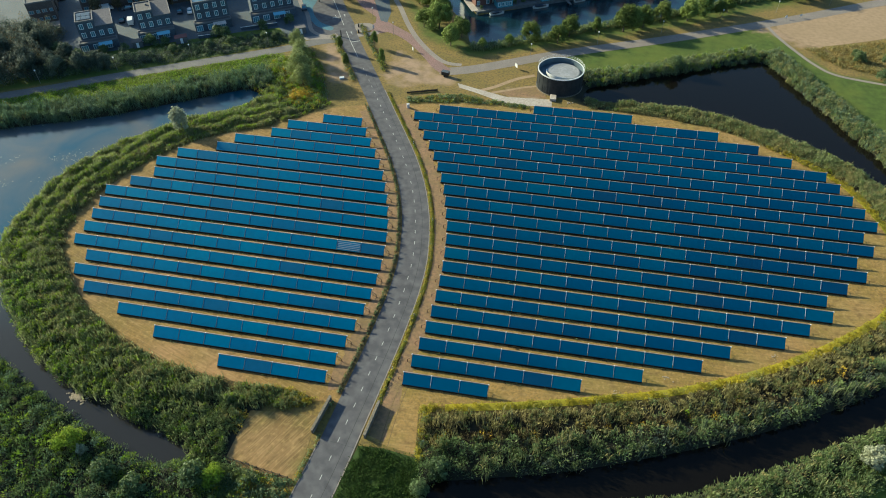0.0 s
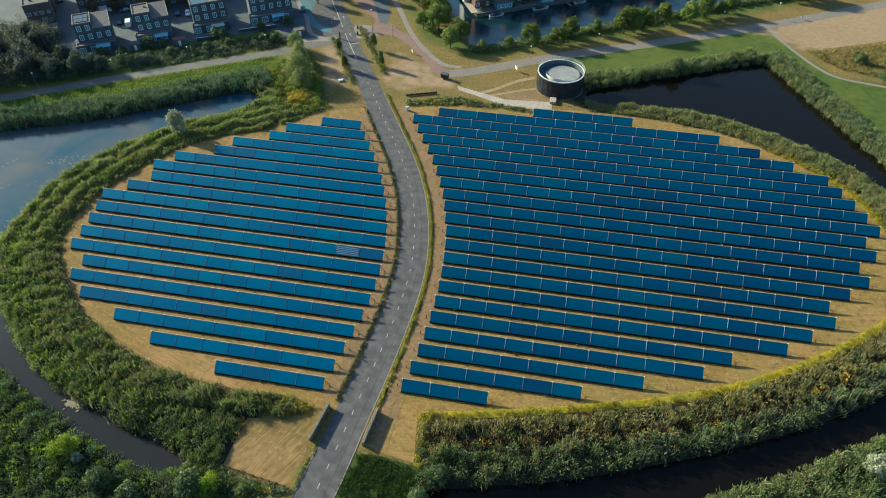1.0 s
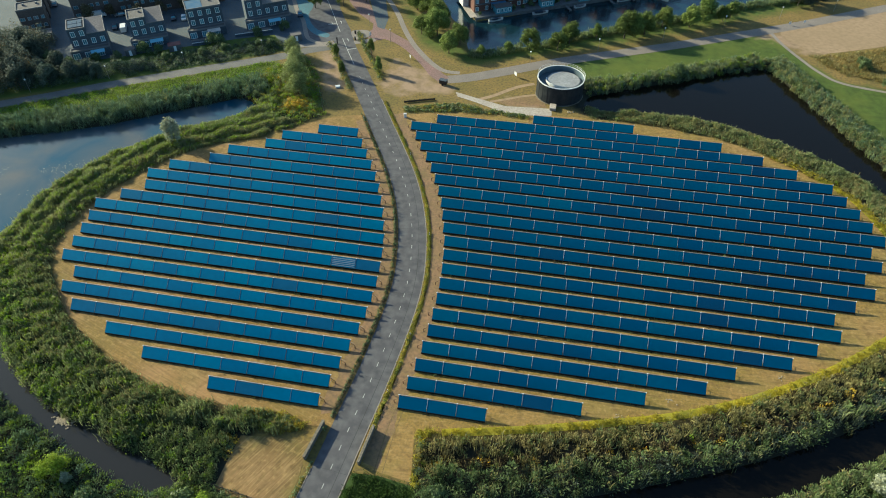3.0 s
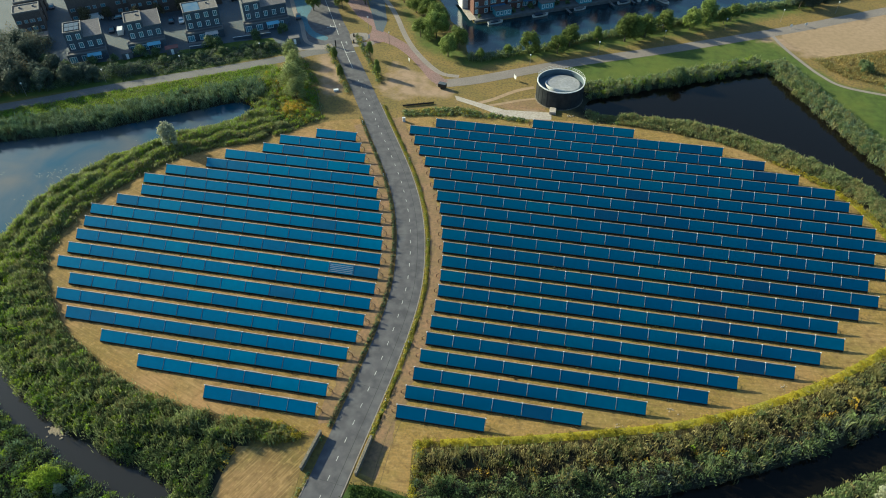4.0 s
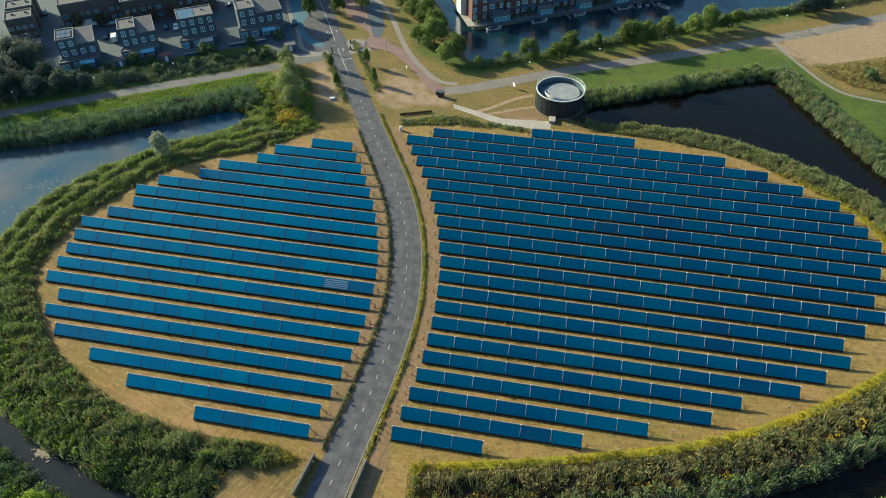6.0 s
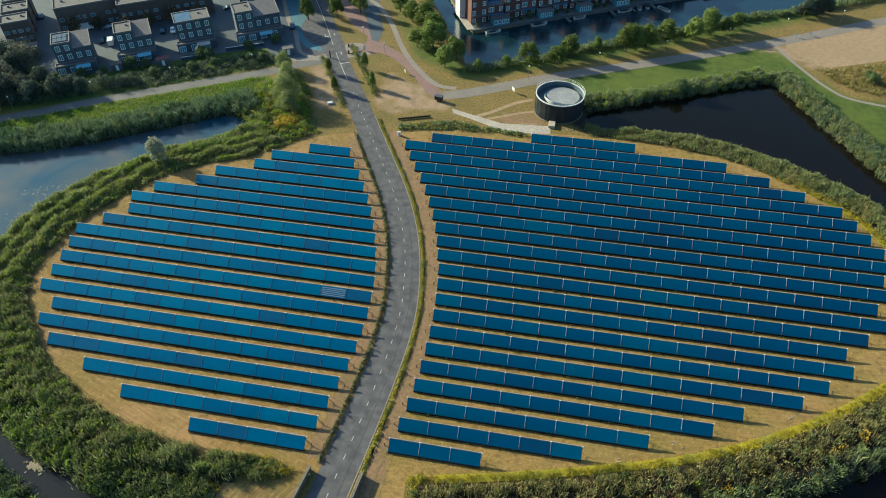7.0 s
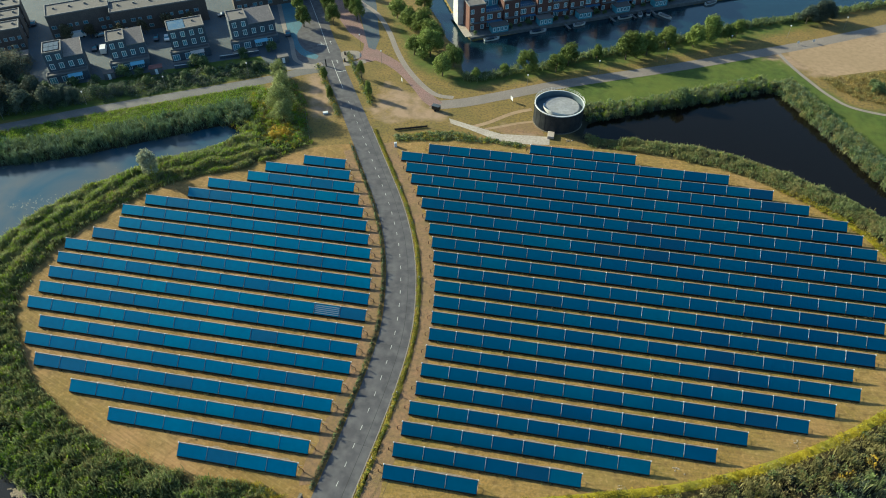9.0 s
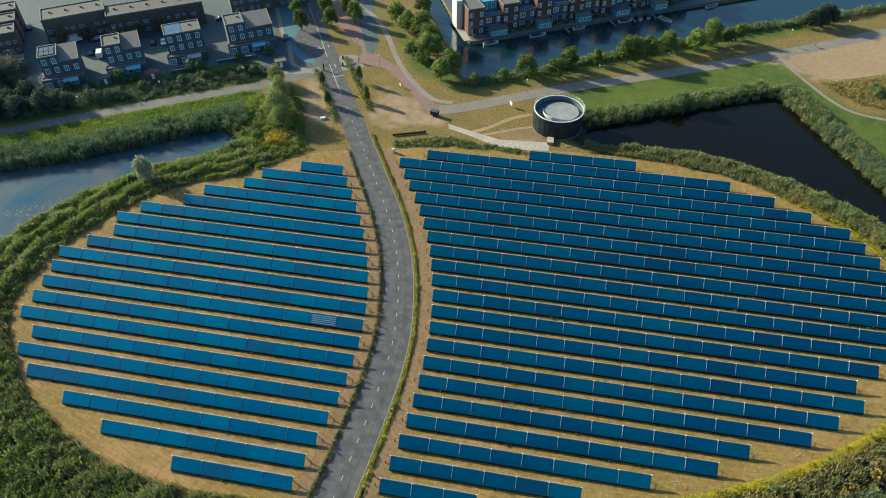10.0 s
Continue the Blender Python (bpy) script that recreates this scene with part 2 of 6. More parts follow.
def collector_coating(mat, strength, spread=1.0):
    """Each collector has its own shade between navy and teal, and a faintly fluted surface; strength paints in
    reflected sky.
    """
    n, l = mat.node_tree.nodes, mat.node_tree.links
    p = n["Principled BSDF"]
    p.inputs["IOR"].default_value = 1.95
    p.inputs["Specular Tint"].default_value = (0.035, 0.55, 0.96, 1)      # blue anti-glare coating
    info, geo, tc = n.new("ShaderNodeObjectInfo"), n.new("ShaderNodeNewGeometry"), n.new("ShaderNodeTexCoord")
    nz = n.new("ShaderNodeTexNoise")
    nz.inputs["Scale"].default_value = 0.035
    l.new(geo.outputs["Position"], nz.inputs["Vector"])
    half = n.new("ShaderNodeMath")
    half.operation = 'MULTIPLY_ADD'
    half.inputs[1].default_value = 0.7
    l.new(info.outputs["Random"], half.inputs[0])
    scl = n.new("ShaderNodeMath")
    scl.operation = 'MULTIPLY'
    scl.inputs[1].default_value = 0.3
    l.new(nz.outputs["Fac"], scl.inputs[0])
    l.new(scl.outputs[0], half.inputs[2])
    ramp = n.new("ShaderNodeValToRGB")
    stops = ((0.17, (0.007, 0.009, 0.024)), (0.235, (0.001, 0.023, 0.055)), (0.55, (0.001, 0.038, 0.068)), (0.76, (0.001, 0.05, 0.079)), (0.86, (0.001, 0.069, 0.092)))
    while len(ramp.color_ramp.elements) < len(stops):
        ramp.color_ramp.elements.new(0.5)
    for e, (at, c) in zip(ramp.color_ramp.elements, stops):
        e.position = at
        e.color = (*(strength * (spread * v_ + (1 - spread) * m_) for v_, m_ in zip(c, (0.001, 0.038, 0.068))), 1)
    l.new(half.outputs[0], ramp.inputs[0])
    blot = n.new("ShaderNodeTexNoise")
    blot.inputs["Scale"].default_value = 0.9
    blot.inputs["Detail"].default_value = 4
    l.new(geo.outputs["Position"], blot.inputs["Vector"])
    mr = n.new("ShaderNodeMapRange")
    mr.inputs[1].default_value, mr.inputs[2].default_value = 0.3, 0.7
    mr.inputs[3].default_value, mr.inputs[4].default_value = 0.86, 1.14
    l.new(blot.outputs["Fac"], mr.inputs[0])
    v = n.new("ShaderNodeVectorMath")
    v.operation = 'SCALE'
    l.new(ramp.outputs[0], v.inputs[0])
    l.new(mr.outputs[0], v.inputs["Scale"])
    l.new(v.outputs[0], p.inputs["Base Color"])
    wave_ = n.new("ShaderNodeTexWave")
    wave_.bands_direction = 'X'
    wave_.inputs["Scale"].default_value = 0.75
    wave_.inputs["Distortion"].default_value = 0.4
    l.new(tc.outputs["Object"], wave_.inputs["Vector"])
    b = n.new("ShaderNodeBump")
    b.inputs["Strength"].default_value = 0.07
    b.inputs["Distance"].default_value = 0.04
    l.new(wave_.outputs["Fac"], b.inputs["Height"])
    l.new(b.outputs[0], p.inputs["Normal"])


collector_coating(M_GLASSP, 0.95)
# brighter copy for the western rows: reflected sky is painted into the glass colour
M_GLASSLIT = material("collector glass with painted sky sheen", (0.0, 0.06, 0.15), 0.56, spec=1.0)
collector_coating(M_GLASSLIT, 2.4, 0.6)
M_SEAMS = material("dull metal seam strip", (0.44, 0.52, 0.57), 0.6, metal=0.2, rand=0.35)
M_SEAMB = material("blue-grey seam strip", (0.13, 0.24, 0.32), 0.6, metal=0.2, rand=0.35)
M_GREYP = material("bare absorber strips", (0.32, 0.40, 0.44), 0.6, metal=0.0, second=(0.22, 0.30, 0.35), scale=1.5)
M_ALU = material("aluminium", (0.50, 0.50, 0.49), 0.5, metal=0.3, rand=0.25)
M_STEEL = material("galvanised steel", (0.30, 0.28, 0.25), 0.55, metal=0.6)
M_RUST = material("brown primer paint", (0.16, 0.085, 0.05), 0.7, second=(0.10, 0.06, 0.04), scale=2.0)
M_DARK = material("dark steel", (0.02, 0.022, 0.025), 0.5, metal=0.3)
M_PIPE = material("pipe lagging", (0.34, 0.325, 0.31), 0.7, second=(0.22, 0.21, 0.20), scale=0.4)
M_PIPEW = material("pale pipe lagging", (0.43, 0.40, 0.38), 0.7, second=(0.30, 0.28, 0.26), scale=0.4)
M_TANK = material("dark tank cladding", (0.014, 0.018, 0.023), 0.6, spec=0.2, second=(0.028, 0.032, 0.037), scale=0.6)
M_WHITE = material("white coating", (0.62, 0.63, 0.64), 0.5, second=(0.48, 0.49, 0.5), scale=0.7)
M_MEMBRANE = material("grey membrane", (0.33, 0.335, 0.35), 0.7, second=(0.25, 0.255, 0.27), scale=0.35, detail=(0.22, 0.22, 0.225), dscale=1.5)
# blue tint in the brick stands in for skylit shade on the facades
M_BRICK = material("dark brick with blue shade painted in", (0.074, 0.112, 0.158), 0.85, second=(0.056, 0.088, 0.124), scale=0.6, detail=(0.06, 0.052, 0.05), dscale=5, rand=0.12)
M_BROWNBRICK = material("dull brown brick", (0.12, 0.095, 0.085), 0.85, second=(0.09, 0.074, 0.068), scale=0.6, detail=(0.06, 0.05, 0.046), dscale=5, rand=0.12)
M_DULLFRAME = material("dull painted window frame", (0.33, 0.34, 0.35), 0.6)
M_REDROOF = material("dark red roof sheet", (0.14, 0.05, 0.05), 0.7)
M_REDBRICK = material("red brick", (0.14, 0.07, 0.058), 0.85, second=(0.12, 0.058, 0.048), scale=0.5, detail=(0.09, 0.04, 0.035), dscale=5, rand=0.2)
# lighter than the felt: painted brightness makes up for the slope's weaker sun
M_SLOPE = material("sloping roof lightened against shade", (0.225, 0.195, 0.19), 0.9, second=(0.18, 0.158, 0.155), scale=0.3, detail=(0.14, 0.13, 0.125), dscale=2, rand=0.1)
M_ROOF = material("grey roofing felt", (0.118, 0.110, 0.117), 0.9, second=(0.105, 0.10, 0.103), scale=0.3, detail=(0.12, 0.11, 0.10), dscale=2, rand=0.15)
M_TRIM = material("pale stone trim", (0.165, 0.16, 0.165), 0.8, second=(0.14, 0.136, 0.138), scale=0.7)
M_FRAME = material("white window frame", (0.72, 0.74, 0.75), 0.5)
# the sky's reflection is put into the panes' base colour
M_PANE = material("window glass with painted sky tint", (0.07, 0.21, 0.27), 0.05, spec=1.0, rand=0.3)
M_AWNING = material("light blue awning cloth", (0.20, 0.44, 0.58), 0.8)
M_BLUEROOF = material("blue roof sheet", (0.045, 0.12, 0.23), 0.85, spec=0.1, second=(0.09, 0.15, 0.22), scale=0.5)
# bluish skylit shade inside the tank is put into this colour
M_TANKSHADE = material("tank inside with bluish shade painted in", (0.085, 0.12, 0.145), 0.5, second=(0.11, 0.145, 0.17), scale=0.5)
M_CABIN = material("teal-blue boards", (0.09, 0.31, 0.40), 0.7, second=(0.065, 0.24, 0.32), scale=0.8)
M_WOODDK = material("weathered deck boards", (0.13, 0.135, 0.14), 0.85, second=(0.085, 0.09, 0.095), scale=0.8)
M_CAR_W = material("white car paint", (0.70, 0.70, 0.70), 0.3)
M_CAR_D = material("dark blue car paint", (0.02, 0.035, 0.06), 0.3)
M_CAR_S = material("silver car paint", (0.35, 0.36, 0.37), 0.3, metal=0.6)
M_TYRE = material("tyre rubber", (0.015, 0.015, 0.015), 0.9)

# water: dark, slightly rippled; in the west its colour holds thin pale film and painted sky reflection


def water_material(name, sky_film):
    m = bpy.data.materials.new(name)
    m.use_nodes = True
    n, l = m.node_tree.nodes, m.node_tree.links
    p = n["Principled BSDF"]
    p.inputs["Base Color"].default_value = (0.0055, 0.0048, 0.004, 1)
    p.inputs["Roughness"].default_value = 0.06
    p.inputs["IOR"].default_value = 1.40 if sky_film else 1.25
    g = n.new("ShaderNodeNewGeometry")
    t = n.new("ShaderNodeTexNoise")
    t.inputs["Scale"].default_value = 1.2
    t.inputs["Detail"].default_value = 4
    b = n.new("ShaderNodeBump")
    b.inputs["Strength"].default_value = 0.035
    b.inputs["Distance"].default_value = 0.2
    l.new(g.outputs["Position"], t.inputs["Vector"])
    l.new(t.outputs["Fac"], b.inputs["Height"])
    l.new(b.outputs[0], p.inputs["Normal"])
    if sky_film:
        # blue and pale patches put the reflected sky into the base colour
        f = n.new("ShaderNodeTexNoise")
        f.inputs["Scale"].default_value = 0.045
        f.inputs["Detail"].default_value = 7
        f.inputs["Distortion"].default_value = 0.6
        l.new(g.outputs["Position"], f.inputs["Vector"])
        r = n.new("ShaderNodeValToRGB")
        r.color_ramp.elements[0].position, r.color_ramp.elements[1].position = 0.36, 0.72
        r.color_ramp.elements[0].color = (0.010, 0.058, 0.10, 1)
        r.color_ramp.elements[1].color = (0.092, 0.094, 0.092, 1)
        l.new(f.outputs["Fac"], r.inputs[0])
        # fades the painted sky colour out towards the southern channel
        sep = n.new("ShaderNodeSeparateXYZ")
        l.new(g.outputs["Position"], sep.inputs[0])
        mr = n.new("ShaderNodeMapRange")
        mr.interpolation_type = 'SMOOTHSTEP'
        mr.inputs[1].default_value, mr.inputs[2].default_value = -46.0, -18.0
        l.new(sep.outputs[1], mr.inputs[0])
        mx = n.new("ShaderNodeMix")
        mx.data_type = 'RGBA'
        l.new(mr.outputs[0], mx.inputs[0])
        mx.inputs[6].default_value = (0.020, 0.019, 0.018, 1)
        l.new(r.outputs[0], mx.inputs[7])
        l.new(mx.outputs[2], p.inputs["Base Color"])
    return m


M_WATER = water_material("pond water", False)
M_WATER_C = water_material("open canal water", False)
M_WATER_C.node_tree.nodes["Principled BSDF"].inputs["IOR"].default_value = 1.62
M_WATER_C.node_tree.nodes["Bump"].inputs["Strength"].default_value = 0.3
M_WATER_C.node_tree.nodes["Principled BSDF"].inputs["Base Color"].default_value = (0.006, 0.023, 0.034, 1)
M_WATER_W = water_material("canal water with painted sky reflection", True)

# ---- building helpers ----


def plan(*pairs):
    return [(U * x, U * y) for x, y in pairs]


def spline(points, n=8, closed=False):
    """A smooth line through points, n steps from each to the next."""
    P = [np.array(p, float) for p in points]
    k = len(P)
    out = []
    for i in range(k if closed else k - 1):
        if closed:
            a, b, c, d = P[i - 1], P[i], P[(i + 1) % k], P[(i + 2) % k]
        else:
            a, b, c, d = P[max(i - 1, 0)], P[i], P[i + 1], P[min(i + 2, k - 1)]
        for j in range(n):
            t = j / n
            out.append(0.5 * (2 * b + (c - a) * t + (2 * a - 5 * b + 4 * c - d) * t * t + (3 * b - a - 3 * c + d) * t ** 3))
    if not closed:
        out.append(P[-1])
    return np.array(out)


def inside(px, py, poly):
    res = np.zeros(px.shape, bool)
    n = len(poly)
    for i in range(n):
        x1, y1 = poly[i]
        x2, y2 = poly[(i + 1) % n]
        if y1 == y2:
            continue
        c = (y1 > py) != (y2 > py)
        res ^= c & (px < (x2 - x1) * (py - y1) / (y2 - y1) + x1)
    return res


def edge_distance(px, py, line, closed=True):
    best = np.full(px.shape, 1e9)
    n = len(line)
    for i in range(n if closed else n - 1):
        ax, ay = line[i]
        bx, by = line[(i + 1) % n]
        dx, dy = bx - ax, by - ay
        L2 = dx * dx + dy * dy + 1e-9
        t = np.clip(((px - ax) * dx + (py - ay) * dy) / L2, 0, 1)
        best = np.minimum(best, (px - ax - t * dx) ** 2 + (py - ay - t * dy) ** 2)
    return np.sqrt(best)


def signed(px, py, poly):
    """Distance to a closed line, positive inside."""
    d = edge_distance(px, py, poly)
    return np.where(inside(px, py, poly), d, -d)


def obj(name, verts, faces, mats, parent=None, label="", slots=None, smooth=False):
    me = bpy.data.meshes.new(name)
    me.from_pydata([tuple(v) for v in verts], [], [tuple(f) for f in faces])
    for m in (mats if isinstance(mats, (list, tuple)) else [mats]):
        me.materials.append(m)
    if slots is not None:
        me.polygons.foreach_set("material_index", np.array(slots, dtype=np.int32))
    if smooth:
        me.polygons.foreach_set("use_smooth", np.ones(len(me.polygons), dtype=bool))
    me.update()
    ob = new(name, me)
    if parent:
        ob.parent = parent
    if label:
        ob["label"] = label
    return ob


def part(name, bm, mat, parent, label="", bevel=0.0):
    """One bmesh as one mesh object under a thing or a part."""
    if bevel:
        bmesh.ops.bevel(bm, geom=list(bm.edges), offset=bevel, segments=1, affect='EDGES')
    me = bpy.data.meshes.new(name)
    bm.to_mesh(me)
    bm.free()
    for m in (mat if isinstance(mat, (list, tuple)) else [mat]):
        me.materials.append(m)
    ob = new(name, me)
    ob.parent = parent
    if label:
        ob["label"] = label
    return ob


def box_into(bm, x0, x1, y0, y1, z0, z1):
    v = [bm.verts.new((x, y, z)) for z in (z0, z1) for x, y in ((x0, y0), (x1, y0), (x1, y1), (x0, y1))]
    for f in ((3, 2, 1, 0), (4, 5, 6, 7), (0, 1, 5, 4), (1, 2, 6, 5), (2, 3, 7, 6), (3, 0, 4, 7)):
        bm.faces.new([v[i] for i in f])
    return v


def box(name, x0, x1, y0, y1, z0, z1, mat, parent, label="", bevel=0.0):
    bm = bmesh.new()
    box_into(bm, x0, x1, y0, y1, z0, z1)
    return part(name, bm, mat, parent, label, bevel)


def tube_into(bm, a, b, r0, r1=None, sides=8):
    r1 = r0 if r1 is None else r1
    a, b = Vector(a), Vector(b)
    q = (b - a).to_track_quat('Z', 'Y')
    rings = []
    for p, r in ((a, r0), (b, r1)):
        rings.append([bm.verts.new(p + q @ Vector((r * math.cos(k * 2 * math.pi / sides), r * math.sin(k * 2 * math.pi / sides), 0))) for k in range(sides)])
    for k in range(sides):
        bm.faces.new((rings[0][k], rings[0][(k + 1) % sides], rings[1][(k + 1) % sides], rings[1][k]))
    bm.faces.new(rings[1])
    bm.faces.new(rings[0][::-1])


def tube(name, a, b, r0, mat, parent, r1=None, sides=8, label=""):
    bm = bmesh.new()
    tube_into(bm, a, b, r0, r1, sides)
    return part(name, bm, mat, parent, label)


def thing(name, m, label, category, group=""):
    e = new(name)
    e.empty_display_size = 0.5
    e.matrix_world = m
    return tagged(e, label, category, group)


def ribbon(name, line, width, z, mat, label, offset=0.0, thick=0.0):
    """A strip of ground along a line; with thick, sides that go down."""
    line = np.asarray(line)
    tang = np.gradient(line, axis=0)
    tang /= np.linalg.norm(tang, axis=1)[:, None]
    nor = np.c_[tang[:, 1], -tang[:, 0]]
    l, r = line + nor * (offset - width / 2), line + nor * (offset + width / 2)
    n = len(line)
    v = [(*p, z) for p in l] + [(*p, z) for p in r]
    f = [(i, i + n, i + n + 1, i + 1) for i in range(n - 1)]
    if thick:
        v += [(*p, z - thick) for p in l] + [(*p, z - thick) for p in r]
        f += [(i, i + 1, i + 1 + 2 * n, i + 2 * n) for i in range(n - 1)]
        f += [(i + n + 1, i + n, i + 3 * n, i + 3 * n + 1) for i in range(n - 1)]
    ob = obj(name, v, f, mat)
    return tagged(ob, label, name.split("_")[0], kind="structure")


def sheet(name, poly, z, mat, label):
    """A flat piece of ground within a closed line."""
    poly = [tuple(p) for p in poly]
    tris = geometry.tessellate_polygon([[Vector((*p, 0)) for p in poly]])
    v = [(*p, z) for p in poly]
    f = []
    for t3 in tris:
        a, b, c = (Vector(v[i]) for i in t3)
        f.append(t3 if (b - a).cross(c - a).z > 0 else t3[::-1])
    return tagged(obj(name, v, f, mat), label, name.split("_")[0], kind="structure")


# ---- plan of land and water ----
ISLAND_IN = spline(plan((-89.4, -3), (-86.3, -14.8), (-76.0, -26.2), (-65, -33.4), (-52, -38.6), (-37, -41.0), (-25, -41.0), (-20, -42.3), (-12, -42.3), (-2.0, -40.3),
                        (13.6, -36.9), (28.4, -32.9), (43.5, -28.2), (59.2, -20.8), (74, -11.2), (86, 0), (91.5, 17), (87.5, 34), (79.5, 44.5), (61.5, 56.2),
                        (38.5, 61.2), (10, 61), (-14, 57.5), (-27, 54), (-44, 50), (-59, 38), (-75.5, 28), (-86, 12)), 6, True)
ISLAND_OUT = spline(plan((-67, 49), (-82.5, 36.5), (-95, 22), (-101.7, 5.6), (-101.8, -10), (-98, -21), (-84.5, -35.4), (-70.5, -44.8), (-54, -50.6), (-39.5, -54.4),
                         (-20, -66), (-6, -62), (2.5, -53.5), (9, -51.5), (24.4, -47.2), (38.2, -42.1), (52.6, -36), (68, -28.2), (82, -18.6), (94, -4), (99.5, 12), (99.5, 28), (95, 38.5),
                         (88.5, 47.5), (76.8, 56.3), (56.3, 65.2), (38, 66.5), (25, 67.5), (10, 84), (-40, 90), (-60, 70)), 6, True)
BANK_WEST = plan((-62, 47), (-66, 53), (-73.3, 56.3), (-88, 47), (-105, 36), (-131.5, 24.4), (-175, 5), (-230, -15), (-230, -40), (-120, -32), (-93, -37.2), (-81, -44.8), (-71, -49.2), (-60.5, -53.6),
                 (-51, -57.2), (-42, -59.2), (-37.6, -57.6), (-36.8, -54), (-60, -20))
BANK_EAST = plan((22, 66), (24, 74.5), (36, 81), (50.5, 88), (65, 95.5), (76.8, 100.5), (82, 89), (88.2, 74.6), (99.4, 50.3), (108, 28), (110, 5), (98, -14), (78, -29.5), (60.7, -39.8),
                 (42, -49.2), (25, -54), (11.4, -57.2), (2.5, -59), (1.5, -54), (30, 0))
CANAL = plan((-12.6, 91.9), (-8.8, 92.4), (-4.9, 95.0), (0, 97.6), (3, 99.6), (8, 101.8), (12, 104.6), (20, 109.6), (28, 114.4), (40, 120.5), (70, 139.5), (98, 153), (125.4, 168), (180, 199), (400, 330), (400, 372), (150, 207), (70, 162), (33, 142.3), (9, 129),
             (-14.5, 115.3), (-21, 127), (-40, 170), (-46, 168), (-33, 138), (-26.5, 126), (-22.8, 116), (-17.4, 109), (-15.0, 99))
ROAD = spline(plan((-28, -160), (-20.5, -90), (-15.2, -60), (-13.2, -44), (-11.3, -26), (-10.5, -12), (-11.2, -1), (-14.2, 13.3), (-20, 28.7), (-31, 50), (-42, 70.6), (-52.5, 90), (-63, 111),
                   (-76.5, 137), (-100, 182), (-150, 280)), 10)

arc = np.r_[0, np.cumsum(np.linalg.norm(np.diff(ROAD, axis=0), axis=1))]


def on_road(s, off=0.0):
    x, y = np.interp(s, arc, ROAD[:, 0]), np.interp(s, arc, ROAD[:, 1])
    x2, y2 = np.interp(s + 0.5, arc, ROAD[:, 0]), np.interp(s + 0.5, arc, ROAD[:, 1])
    a = math.atan2(y2 - y, x2 - x)
    return x + off * math.sin(a), y - off * math.cos(a), a


def on_road_line(y, off):
    """Place beside the road, off metres to its east, where the road passes plan height y."""
    return on_road(np.interp(y * U, ROAD[:, 1], arc), off)[:2]


# one ground sheet, fine near the place and coarse towards the horizon


def spread(lo, hi, step):
    a = np.arange(lo, hi, step)
    g = step * np.cumsum(1.28 ** np.arange(1, 26))
    return np.r_[(a[0] - g)[::-1], a, a[-1] + g]


gx, gy = np.meshgrid(spread(-200, 200, 1.6), spread(-90, 220, 1.6))
px, py = gx.ravel(), gy.ravel()


def water_depth(px, py):
    """How far inside water a place lies, in metres; negative on land."""
    s = np.full(px.shape, -1e9)
    isl = signed(px, py, ISLAND_OUT)
    for bank in (BANK_WEST, BANK_EAST):
        s = np.maximum(s, np.minimum(signed(px, py, bank), -isl))
    return np.maximum(s, signed(px, py, CANAL))


near = (np.abs(px) < 480) & (py > -150) & (py < 460)
depth = np.full(px.shape, -50.0)
depth[near] = water_depth(px[near], py[near])
slope = np.clip((depth + 1.2) / 3.0, 0, 1)
pz = -3.0 * slope * slope * (3 - 2 * slope)
LAWN_E = plan((22, 76), (50, 90), (79, 103), (88, 88), (104, 56), (140, 60), (140, 100), (109, 91), (96, 94), (87, 106), (79, 124), (50, 107), (17, 91))
DIKE = plan((-230, 0), (-139, 36), (-111, 52), (-70, 77), (-66, 70), (-66, 55), (-105, 34), (-230, -20))
green = np.zeros(px.shape)
for poly, soft, full in ((LAWN_E, 2.0, 1.0), (DIKE, 2.0, 1.0), (plan((-30, 110), (-14, 95), (20, 108), (60, 133), (100, 155), (100, 146), (60, 121), (20, 99), (-12, 84), (-30, 95), (-48, 135)), 3.0, 0.68),
                   (plan((-300, -200), (-300, -20), (-98, -36), (-60, -52), (-20, -66), (5, -50), (60, -32), (105, -5), (130, 60), (300, 60), (300, -200)), 3.0, 1.0),
                   (plan((-145, 60), (-110, 78), (-70, 100), (-66, 86), (-90, 70), (-114, 56), (-150, 36)), 2.0, 1.0)):
    m_ = near.copy()
    green[m_] = np.maximum(green[m_], full * np.clip(0.5 + signed(px[m_], py[m_], poly) / (2 * soft), 0, 1))
green[~near] = 0.7
bare = np.zeros(px.shape)
for poly, soft in ((plan((-36, 69), (-29, 63), (-24, 64.5), (-14, 65.5), (-13, 70), (-18, 74), (-22, 78), (-29, 82), (-35, 84)), 4.0), (plan((2, 63), (14, 62), (12, 66), (8, 70), (2, 69)), 3.0), (plan((-57, 92), (-54, 86), (-44, 67), (-46, 60), (-53, 66), (-60, 84)), 3.0),
                   (plan((70, 122), (84, 126), (100, 120), (96, 108), (88, 110)), 3.0)):
    bare[near] = np.maximum(bare[near], np.clip(0.5 + signed(px[near], py[near], poly) / (2 * soft), 0, 1))
w_, h_ = gx.shape[1], gx.shape[0]
idx = np.arange(w_ * h_).reshape(h_, w_)
quads = np.c_[idx[:-1, :-1].ravel(), idx[:-1, 1:].ravel(), idx[1:, 1:].ravel(), idx[1:, :-1].ravel()]
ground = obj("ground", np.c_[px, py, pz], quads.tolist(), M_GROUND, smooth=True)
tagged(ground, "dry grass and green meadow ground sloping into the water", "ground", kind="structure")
a_ = ground.data.attributes.new("green", 'FLOAT', 'POINT')
